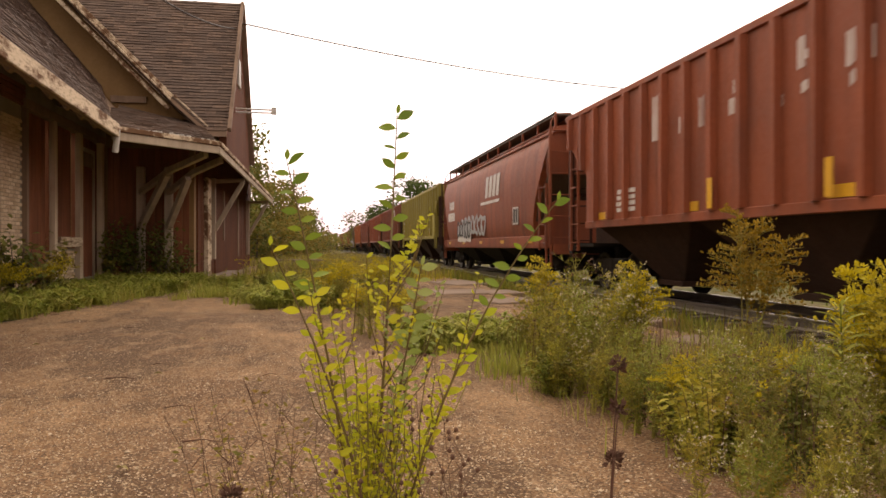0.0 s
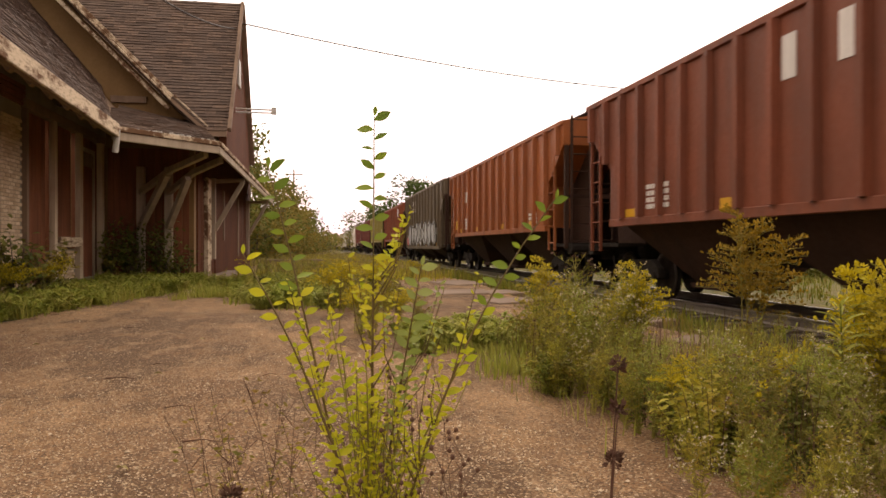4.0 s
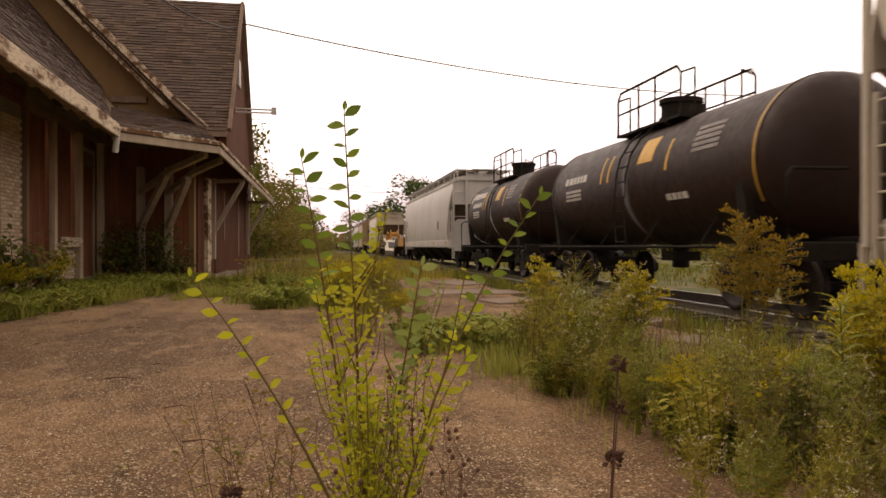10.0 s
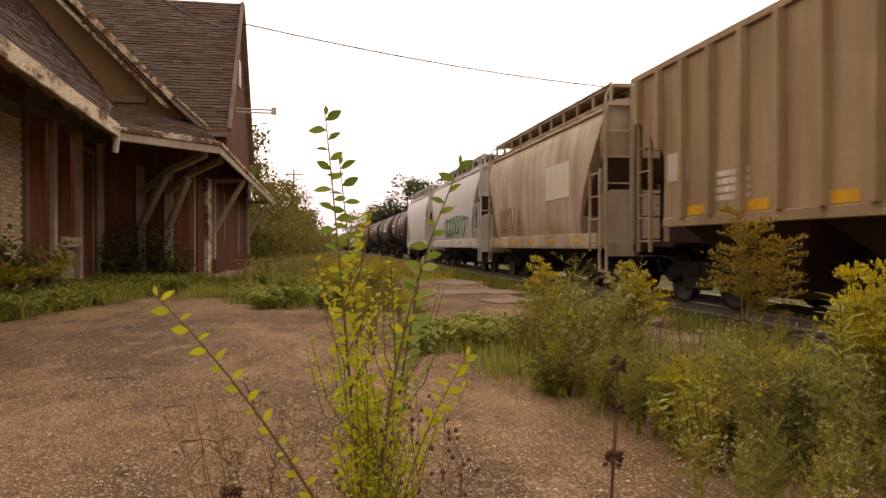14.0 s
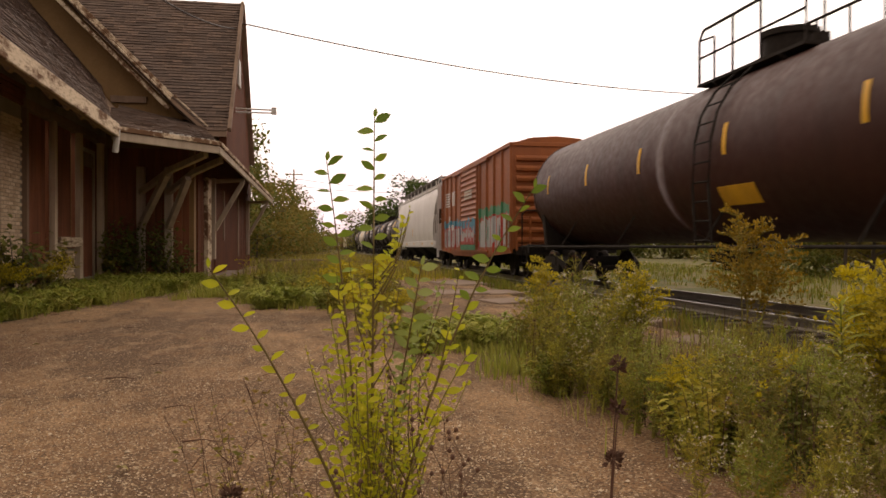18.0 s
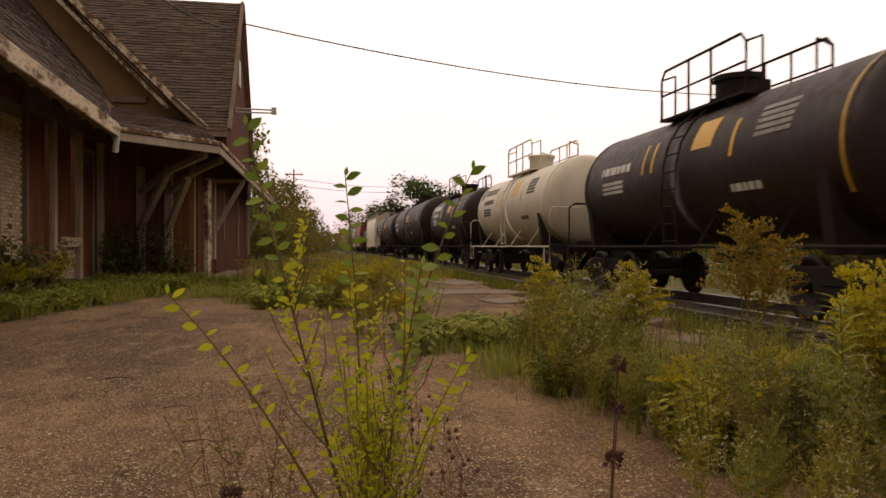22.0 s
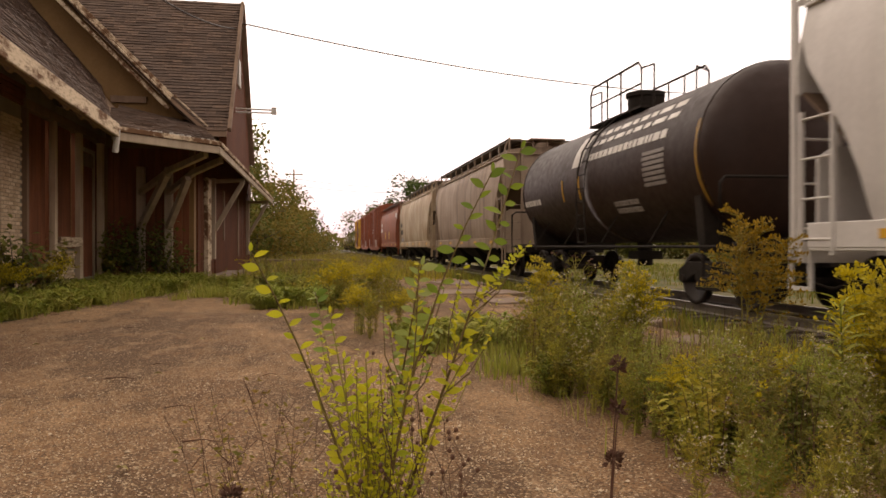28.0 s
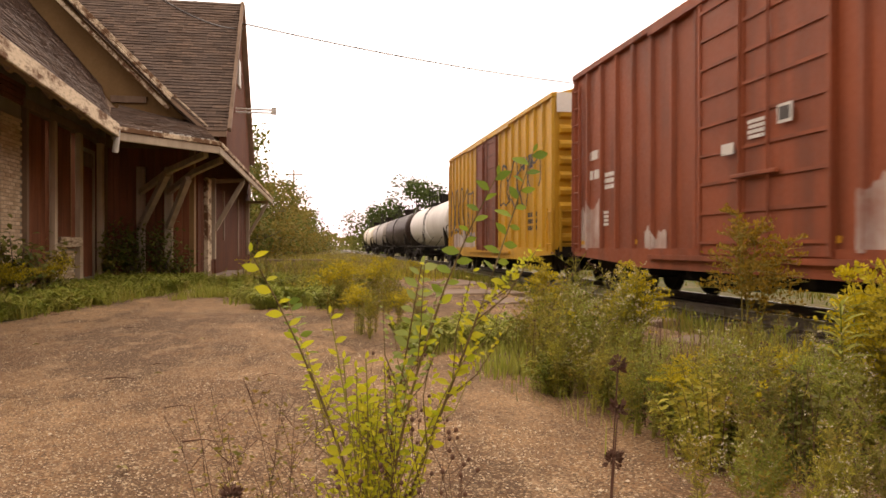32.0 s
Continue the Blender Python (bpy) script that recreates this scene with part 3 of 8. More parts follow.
        for x in (-1.5, 1.5):
            def stirrup(s):
                for d in (-0.2, 0.2):
                    s.beam((0, d, 1.1), (0, d, 0.5), 0.05, 0.05)
                s.box(-0.03, 0.03, -0.22, 0.22, 0.48, 0.53)

            put("stirrup_step", stock("stirrup_step", stirrup), paint, car, m=pose(x, sy * half, 0))
    hand_wheel(car, -0.2, -half - 0.3, 2.0, paint)
    roof_walk(car, half - 0.1, top + 0.06, paint, rails="dark" if dark_rail else paint, x_out=0.5)
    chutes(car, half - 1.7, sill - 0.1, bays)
    underframe(car, L, 1.12, paint)
    x = -1.575
    for i in range(5):
        y = -half + 1.6 + i * (2 * half - 3.2) / 4
        plate(car, "reflector", x, y - 0.3, y + 0.15, sill - 0.05, sill + 0.06, MARK_YELLOW)
    return car, half, -bulge - 0.006


def tank_wagon(label, y0, y1, paint, seed, r=1.31, zc=2.41, rail_paint=None, belly=0.0, walkway=True, low=False, hatch=0.0):
    L = y1 - y0
    car = car_base("tank_wagon", label, y0, y1)
    half = L / 2 - 0.95
    rail_paint = rail_paint or STEEL

    def body(s):
        ends = [(-half + 0.0, 0.001)]
        for k in range(1, 8):
            a = k / 7 * math.pi / 2
            ends.append((-half + 0.68 * (1 - math.cos(a)), r * math.sin(a)))
        prof = ends + [(-half + 0.72, r), (-belly - 0.2, r), (-belly, r + 0.012), (belly, r + 0.012), (belly + 0.2, r)]
        prof += [(-a, q) for a, q in reversed(ends)]
        s.lathe(prof, "y", (0, 0, zc), 40)

    put("tank", stock(("tank", round(L, 1), r, zc, belly), body), paint, car)

    band = stock(("weld_band", r, zc), lambda q: q.lathe([(-0.03, r), (-0.03, r + 0.015), (0.03, r + 0.015), (0.03, r)], "y", (0, 0, zc), 40, False))
    for sy in (-1, 1):
        put("weld_band", band, paint, car, m=pose(0, sy * (half - 0.75), 0))

    def dome(s):
        top = zc + r
        s.tube([(0, 0, top - 0.2), (0, 0, top + 0.42)], 0.42, 20)
        s.tube([(0, 0, top + 0.42), (0, 0, top + 0.52)], 0.47, 20)
        s.tube([(0.1, 0.9, top - 0.1), (0.1, 0.9, top + 0.28)], 0.16, 10)
        s.tube([(-0.1, -0.9, top - 0.1), (-0.1, -0.9, top + 0.24)], 0.14, 10)

    put("dome", stock(("dome", r, zc), dome, 0.02), rail_paint, car, m=pose(0, hatch, 0))

    def deck(s):
        z = zc + r - 0.12
        for sx in (-1, 1):
            s.box(sx * 0.66 - 0.18, sx * 0.66 + 0.18, -1.52, 1.52, z, z + 0.05)
            for y in (-0.95, 0.95):
                s.beam((sx * 0.6, y, z - 0.2), (sx * 0.82, y, z), 0.06, 0.06)
        s.box(-0.55, 0.55, -1.52, -1.1, z, z + 0.05)
        s.box(-0.55, 0.55, 1.1, 1.52, z, z + 0.05)

    put("platform", stock(("platform", r, zc), deck), rail_paint, car, m=pose(0, hatch, 0))

    def guard(s):
        z0, z1 = zc + r - 0.08, zc + r + (0.55 if low else 0.9)
        for sx in (-1,):
            x = sx * 0.8
            s.tube([(x, -1.5, z0), (x, -1.5, z1 - 0.16), (x, -1.35, z1), (x, 1.35, z1), (x, 1.5, z1 - 0.16), (x, 1.5, z0)], 0.028, 6)
            s.tube([(x, -1.5, (z0 + z1) / 2), (x, 1.5, (z0 + z1) / 2)], 0.022, 6)
            s.tube([(x, -0.4, z0), (x, -0.4, z1)], 0.024, 6)
            s.tube([(x, 0.4, z0), (x, 0.4, z1)], 0.024, 6)
        for y in (-1.5, 1.5):
            s.tube([(-0.8, y, z1 - 0.16), (-0.5, y, z1 - 0.05)], 0.022, 6)
            s.tube([(-0.5, y, z0), (-0.5, y, z1 - 0.05)], 0.022, 6)

    for turn in (0, 180):
        put("guard_rail", stock(("guard_rail", r, zc, low), guard), rail_paint, car, m=pose(0, hatch, 0, 0, 0, turn))

    def side_ladder(s):
        for y in (-0.25, 0.25):
            pts = [(-math.cos(a) * (r + 0.09), y, zc + math.sin(a) * (r + 0.09)) for a in (1.0, 0.7, 0.4, 0.1)]
            pts += [(-r - 0.12, y, zc - 0.6), (-r - 0.05, y, 1.0)]
            s.tube(pts, 0.022, 6)
        for k in range(9):
            z = 1.15 + 0.32 * k
            a = math.asin(min(1, max(0, (z - zc) / (r + 0.09))))
            xx = -math.cos(a) * (r + 0.09)
            s.tube([(xx, -0.25, z), (xx, 0.25, z)], 0.016, 5)

    put("side_ladder", stock(("side_ladder", r, zc), side_ladder), rail_paint, car, m=pose(0, hatch, 0))

    def cradle(s):
        for sy in (1,):
            y = sy * (half - 1.1)
            s.prism([(-1.25, 0.95), (1.25, 0.95), (1.38, zc - 0.35), (1.1, zc - 0.95), (0.55, zc - r - 0.0), (-0.55, zc - r - 0.0),
                     (-1.1, zc - 0.95), (-1.38, zc - 0.35)], "y", y - 0.12, y + 0.12)
            s.box(-1.42, 1.42, sy * (half + 0.2) - 0.12, sy * (half + 0.2) + 0.12, 0.85, 1.12)
            s.box(-0.35, 0.35, min(y, sy * (half + 0.3)), max(y, sy * (half + 0.3)), 0.72, 1.2)

    for turn in (0, 180):
        put("saddle", stock(("saddle", round(L, 1), r, zc), cradle, 0.015), STEEL, car, m=pose(0, 0, 0, 0, 0, turn))

    def walk_rail(s):
        for sx in (-1, 1):
            x = sx * (r + 0.12)
            s.tube([(x, -half - 0.1, 1.05), (x, half + 0.1, 1.05)], 0.03, 6)
            for sy in (-1, 1):
                y = sy * (half + 0.15)
                s.tube([(x, y, 0.55), (x, y, 2.05), (x - sx * 0.12, y - sy * 0.05, 2.15), (sx * 0.5, y, 2.15)], 0.028, 6)
                s.tube([(x, y - sy * 0.5, 0.55), (x, y - sy * 0.5, 1.1)], 0.024, 6)
                s.tube([(x, y, 0.55), (x, y - sy * 0.5, 0.55)], 0.024, 6)
            for k in (-0.6, -0.2, 0.2, 0.6):
                s.tube([(x, half * k, 1.05), (sx * r * 0.8, half * k, zc - r * 0.62)], 0.02, 5)

    put("hand_rail", stock(("hand_rail", round(L, 1), r, zc), walk_rail), rail_paint, car)
    s = Shape()
    s.tube([(0, 0, zc - r + 0.1), (0, 0, 0.6)], 0.18, 12)
    s.box(-0.3, 0.3, -0.3, 0.3, 0.75, 0.95)
    part("outlet_valve", s, STEEL, car)
    for sy in (-1, 1):
        coupler(car, sy * (L / 2 - 0.75), sy)
        bogie(car, sy * (L / 2 - 2.2))
    return car, half, r, zc


def wrap(car, name, r, zc, y0, y1, z0, z1, material, n=6, grow=0.008):
    """A painted patch that follows the round of a tank."""
    s = Shape()
    a0, a1 = math.asin(max(-0.99, min(0.99, (z0 - zc) / r))), math.asin(max(-0.99, min(0.99, (z1 - zc) / r)))
    rr = r + grow
    vs = []
    for k in range(n + 1):
        a = a0 + (a1 - a0) * k / n
        for y in (y0, y1):
            vs += [(-math.cos(a) * rr, y, zc + math.sin(a) * rr), (-math.cos(a) * (rr - 0.012), y, zc + math.sin(a) * (rr - 0.012))]
    fs = []
    for k in range(n):
        b = 4 * k
        fs += [(b, b + 2, b + 6, b + 4), (b + 1, b + 5, b + 7, b + 3), (b, b + 4, b + 5, b + 1), (b + 2, b + 3, b + 7, b + 6)]
    fs += [(0, 1, 3, 2), (4 * n, 4 * n + 2, 4 * n + 3, 4 * n + 1)]
    s.add(vs, fs)
    return part(name, s, material, car)


def wrap_bars(car, r, zc, y, z, w, h, rows, material, seed, name="lettering"):
    """Rows of unreadable writing on the round of a tank."""
    rng = random.Random(seed)
    s = Shape()
    rh = h / rows
    for k in range(rows):
        z0 = z + h - (k + 0.82) * rh
        z1 = z0 + 0.66 * rh
        a0, a1 = math.asin((z0 - zc) / r), math.asin((z1 - zc) / r)
        yy = y
        while yy < y + w - 0.02:
            ww = min(rng.uniform(0.45, 1.1) * rh, y + w - yy)
            p = [(-math.cos(a) * (r + g), b, zc + math.sin(a) * (r + g)) for b in (yy, yy + ww) for a in (a0, a1) for g in (0.008, -0.01)]
            s.add(p, [(0, 2, 6, 4), (0, 1, 3, 2), (4, 6, 7, 5), (0, 4, 5, 1), (2, 3, 7, 6), (1, 5, 7, 3)])
            yy += ww + 0.28 * rh
            if rows == 1:
                part(name, s, material, car)
                s = Shape()
    if rows > 1:
        part(name, s, material, car)


def box_wagon(label, y0, y1, paint, seed, top=4.4, sill=0.75, ribs=7, door_paint=None, white_top=False, door_w=3.1, louvred=False, shift=0.0):
    L = y1 - y0
    car = car_base("box_wagon", label, y0, y1)
    half = L / 2 - 0.8
    x0 = 1.5

    def body(s):
        s.prism([(-x0, sill + 0.25), (x0, sill + 0.25), (x0, top - 0.1), (0.8, top + 0.1), (0, top + 0.16), (-0.8, top + 0.1), (-x0, top - 0.1)], "y", -half, half)

    put("body", stock(("body_b", round(L, 1), top, sill), body), paint, car)

    def skirt(s):
        for sx in (-1, 1):
            s.prism([(-half, sill + 0.3), (-half, sill + 0.12), (-half + 2.6, sill + 0.0), (-half + 3.3, sill - 0.08), (half - 3.3, sill - 0.08), (half - 2.6, sill),
                     (half, sill + 0.12), (half, sill + 0.3)], "x", sx * (x0 + 0.02) - 0.03, sx * (x0 + 0.02) + 0.03)

    put("side_sill", stock(("skirt", round(L, 1), sill), skirt), paint, car)

    def eave(s):
        for sx in (-1, 1):
            s.box(sx * x0 - 0.09, sx * x0 + 0.09, -half, half, top - 0.2, top - 0.06)
        for sy in (-1, 1):
            s.box(-x0, x0, sy * half - 0.05, sy * half + 0.05, top - 0.2, top - 0.06)

    put("roof_edge", stock(("eave", round(L, 1), top), eave, 0.015), paint, car)

    def rib(s):
        s.prism([(-x0, -0.075), (-x0 - 0.07, -0.04), (-x0 - 0.07, 0.04), (-x0, 0.075)], "z", sill + 0.3, top - 0.2)

    rm = stock(("rib_b", top, sill), rib)
    for sy in (-1, 1):
        for i in range(ribs):
            a, b = door_w / 2 + 0.35, half - 0.1
            y = sy * (a + i * (b - a) / (ribs - 1))
            if abs(y - shift) < door_w / 2 + 0.1:
                y = shift - door_w / 2 - 0.45
            for turn in (0, 180):
                put("rib", rm, paint, car, m=pose(0, y, 0, 0, 0, turn))
    dp = door_paint or paint
    for sx in (-1, 1):
        s = Shape().box(-0.03, 0.03, -door_w / 2, door_w / 2, sill + 0.2, top - 0.22)
        door = part("sliding_door", s, dp, car, bevel=0.008)
        door.matrix_local = pose(sx * (x0 + 0.045), shift, 0)
        stile = stock(("stile", top, sill), lambda q: q.box(-0.06, 0.06, -0.04, 0.04, sill + 0.2, top - 0.22))
        for y in (-door_w / 2, door_w / 2) if louvred else (-door_w / 2, door_w * 0.1, door_w / 2):
            put("door_stile", stile, dp, door, m=pose(0, y, 0))
        n = 15 if louvred else 9
        for k in range(n):
            z = sill + 0.4 + k * (top - sill - 0.85) / (n - 1)
            bar = Shape()
            if louvred:
                bar.prism([(-0.03, z - 0.09), (-0.075, z - 0.03), (-0.06, z + 0.0), (-0.03, z + 0.06), (0.03, z + 0.06), (0.03, z - 0.09)], "y", -door_w / 2 + 0.05, door_w / 2 - 0.05)
            else:
                bar.box(-0.055, 0.055, -door_w / 2, door_w / 2, z - 0.025, z + 0.025)
            put("door_rib", stock(("door_rib", louvred, round(z, 2), door_w), lambda q, bar=bar: q.add(bar.v, bar.f)), dp, door)
        for y in () if louvred else (-0.35, 0.35):
            put("lock_rod", stock(("lock_rod", top, sill), lambda q: q.tube([(0, 0, sill + 0.15), (0, 0, top - 0.2)], 0.022, 6)), dp, door, m=pose(sx * 0.08, y, 0))
        if not louvred:
            put("lock_handle", stock("lock_handle", lambda q: q.box(-0.03, 0.03, -0.6, 0.5, -0.03, 0.03), 0.01), dp, door, m=pose(sx * 0.1, 0, 2.1))

    rail_me = stock(("door_track", door_w), lambda q: q.box(-0.05, 0.05, -door_w * 1.1, door_w * 1.1, -0.04, 0.04))
    for sx in (-1, 1):
        for z in (sill + 0.14, top - 0.24):
            put("door_track", rail_me, paint, car, m=pose(sx * (x0 + 0.07), shift, z))
    # corrugated ends
    n = 9
    for sy in (-1, 1):
        for k in range(n):
            def wave(s):
                h = (top - sill - 0.8) / n
                s.prism([(0, 0.03), (0.12, 0.2 * h), (0.14, 0.45 * h), (0.1, 0.62 * h), (0, 0.72 * h)], "x", -x0 + 0.12, x0 - 0.12)

            put("end_corrugation", stock(("wave", top, sill), wave), paint, car, m=pose(0, sy * half, sill + 0.4 + k * (top - sill - 0.8) / n, 0, 0, 0 if sy > 0 else 180))
        ladder(car, -x0 - 0.07, sy * (half - 0.25) - 0.25, sill + 0.2, 2.1 if sy < 0 else top - 0.4, 0.46, paint, rung=0.4)
        ladder(car, -x0 + 0.1, sy * (half + 0.2), sill + 0.2, 2.1, 0.46, paint, along="x", rung=0.4)
        if white_top:
            s = Shape().box(-x0 + 0.02, x0 - 0.02, -0.02, 0.02, top - 0.62, top - 0.1)
            ob = part("end_panel", s, MARK_WHITE, car, "white upper end panel")
            ob.matrix_local = pose(0, sy * (half + 0.13), 0)
    hand_wheel(car, 0.8, -half - 0.35, 2.4, STEEL)

    def roof(s):
        k = -half + 0.5
        while k < half:
            s.prism([(-x0, top - 0.08), (-0.8, top + 0.15), (0, top + 0.21), (0.8, top + 0.15), (x0, top - 0.08), (0, top)], "y", k - 0.04, k + 0.04)
            k += 0.9

    put("roof_seam", stock(("roof_seam", round(L, 1), top), roof), paint, car)
    underframe(car, L, 1.05, wide=1.4)
    put("centre_sill", stock(("centre_sill", round(L, 1)), lambda q: q.box(-0.35, 0.35, -half + 3.0, half - 3.0, 0.36, 0.74), 0.02), STEEL, car)
    for k in range(6):
        put("cross_bearer", stock("cross_bearer", lambda q: q.box(-1.4, 1.4, -0.1, 0.1, 0.5, 0.72)), STEEL, car, m=pose(0, (k - 2.5) * (half - 3.0) / 3, 0))
    put("air_reservoir", stock("air_reservoir", lambda q: q.tube([(-0.9, -0.8, 0.5), (-0.9, 0.8, 0.5)], 0.17, 10)), STEEL, car, m=pose(0, 1.6, 0))
    x = -x0 - 0.004
    bars(car, x, half - 2.1, 1.5, 0.45, 0.35, 4, MARK_WHITE, seed + 5)
    for i in range(6):
        y = -half + 0.6 + i * (2 * half - 1.2) / 5
        plate(car, "reflector", x, y - 0.06, y + 0.2, sill + 0.38, sill + 0.47, MARK_YELLOW)
    return car, half, x


def flat_wagon(label, y0, y1):
    """A depressed-centre flat wagon with a winch on its rear deck."""
    L = y1 - y0
    car = car_base("depressed_flat_wagon", label, y0, y1)
    h = L / 2 - 1.3

    def girder(s):
        pts = [(-h, 1.02), (-h, 1.7), (-5.6, 1.7), (-4.9, 1.5), (-3.9, 0.66), (3.9, 0.66), (4.9, 1.5), (5.6, 1.7), (h, 1.7), (h, 1.02),
               (5.4, 1.05), (4.7, 0.9), (4.0, 0.22), (-4.0, 0.22), (-4.7, 0.9), (-5.4, 1.05)]
        s.prism(pts, "x", -0.08, 0.08)

    for sx in (-1, 1):
        put("side_girder", stock("side_girder", girder, 0.015), FLAT_BROWN, car, m=pose(sx * 1.35, 0, 0))
    s = Shape()
    s.box(-1.28, 1.28, -3.8, 3.8, 0.4, 0.6)
    part("low_deck", s, FLAT_BROWN, car)
    for sy in (-1, 1):
        s = Shape()
        s.box(-1.28, 1.28, min(sy * 5.4, sy * h), max(sy * 5.4, sy * h), 1.45, 1.69)
        part("end_deck", s, FLAT_BROWN, car)
        s = Shape()
        s.prism([(sy * 3.7, 0.4), (sy * 3.8, 0.6), (sy * 5.3, 1.69), (sy * 5.5, 1.45)], "x", -1.28, 1.28)
        part("ramp", s, CREAM if sy > 0 else FLAT_BROWN, car, "white sloping ramp" if sy > 0 else "")
        s = Shape().box(-1.445, -1.432, min(sy * 7.65, sy * h), max(sy * 7.65, sy * h), 1.04, 1.68)
        part("side_panel", s, ORANGE, car, "faded yellow side panel", bevel=0.004)
        s = Shape().box(-1.2, 1.2, sy * h - 0.06, sy * h + 0.06, 0.95, 1.75)
        part("end_sill", s, GRIME, car, bevel=0.015)
        for k in (0.0, 2.6):
            bogie(car, sy * (h - 1.4 - k))
        coupler(car, sy * (L / 2 - 0.75), sy)
    # black plates painted for the shade in the white rear ramp's openings, and cleats
    for x in (-1.08, 0.12):
        s = Shape()
        s.prism([(4.18, 0.9), (4.9, 1.42), (4.91, 1.4), (4.19, 0.88)], "x", x, x + 0.96)
        ob = part("ramp_opening", s, MARK_BLACK, car)
        ob.location = (0, -0.03, 0.045)
    for x in (-1.15, -0.5, 0.05, 0.6, 1.15):
        s = Shape().box(x - 0.05, x + 0.05, 5.1, 5.2, 1.62, 1.86)
        part("ramp_cleat", s, MARK_BLACK, car)
    s = Shape()
    for x in (-1.33, 1.33):
        s.prism([(3.75, 0.62), (5.45, 1.84), (5.6, 1.72), (3.95, 0.5)], "x", x - 0.09, x + 0.09)
    part("ramp_rim", s, CREAM, car)
    s = Shape()
    s.box(-1.0, 0.9, h - 3.3, h - 1.5, 1.7, 1.8)
    s.box(-0.6, -0.45, h - 2.9, h - 1.8, 1.8, 2.3)
    s.box(0.35, 0.5, h - 2.9, h - 1.8, 1.8, 2.3)
    s.lathe([(-0.42, 0.0), (-0.42, 0.42), (-0.36, 0.42), (-0.36, 0.2), (0.26, 0.2), (0.26, 0.42), (0.32, 0.42), (0.32, 0.0)], "x", (0, h - 2.35, 2.3), 20)
    s.lathe([(-0.1, 0.1), (-0.1, 0.24), (0.0, 0.26), (0.1, 0.24), (0.1, 0.1)], "x", (-0.7, h - 2.35, 2.3), 16)
    s.box(-0.95, -0.55, h - 1.9, h - 1.55, 1.8, 2.05)
    s.tube([(-0.85, h - 3.0, 1.8), (-0.85, h - 3.0, 2.2)], 0.08, 8)
    part("winch", s, ORANGE, car, "orange winch with a drum", bevel=0.02)
    hand_wheel(car, -0.9, h - 3.25, 2.4, STEEL)
    return car


# joints between the wagons along the track, at the start of the clip
JOINTS = [0.45, 18.47, 36.81, 54.96, 72.74, 90.56, 108.13, 126.0, 143.84, 161.13, 179.48, 197.33, 214.8, 234.6, 247.55,
          259.25, 279.7, 304.97, 318.07, 330.15, 342.75, 356.2, 367.6, 380.4, 393.5, 407.4, 426.71, 441.7, 462.2, 476.3,
          487.3, 499.3, 511.6, 523.8, 536.4, 554.6, 572.2, 588.54, 601.6, 618.2, 636.25, 650.1, 666.16, 683.56, 700.88,
          718.32, 735.55, 752.81, 770.65, 789.75, 806.75, 824.25]


def ran(t):
    """How far the train has run at t seconds."""
    u = t / 32
    return 22.846 * t + 32 * (-0.534 * u ** 2 - 0.746 * u ** 3 + 0.856 * u ** 4)


TRAIN = []
BIG_TANK = {"r": 1.54, "zc": 2.68}


def ends(i):
    return JOINTS[i], JOINTS[i + 1]


def logo_disc(car, x, y, z, r):
    s = Shape()
    ring = [(y + r * math.cos(k * math.tau / 24), z + 1.25 * r * math.sin(k * math.tau / 24)) for k in range(24)]
    s.prism(ring, "x", x - 0.008, x + 0.004)
    part("round_emblem", s, MARK_WHITE, car, "white round emblem")
    for dy, dz in ((-0.3, 0.3), (0.3, 0.3), (-0.3, -0.35), (0.3, -0.35)):
        s = Shape()
        s.box(x - 0.012, x, y + dy * r - 0.2 * r, y + dy * r + 0.2 * r, z + dz * r * 1.25 - 0.2 * r, z + dz * r * 1.25 + 0.2 * r)
        part("emblem_quarter", s, OXIDE, car)


def info_box(car, x, y, z, w=0.65, h=0.55):
    s = Shape().box(x - 0.008, x + 0.004, y, y + w, z, z + h)
    part("consolidated_stencil", s, MARK_BLACK, car)
    s = Shape()
    for a, b, c, d in ((0, w, 0, 0.05), (0, w, h - 0.05, h), (0, 0.05, 0, h), (w - 0.05, w, 0, h), (w * 0.45, w * 0.5, 0, h)):
        s.box(x - 0.012, x, y + a, y + b, z + c, z + d)
    part("stencil_frame", s, MARK_WHITE, car)


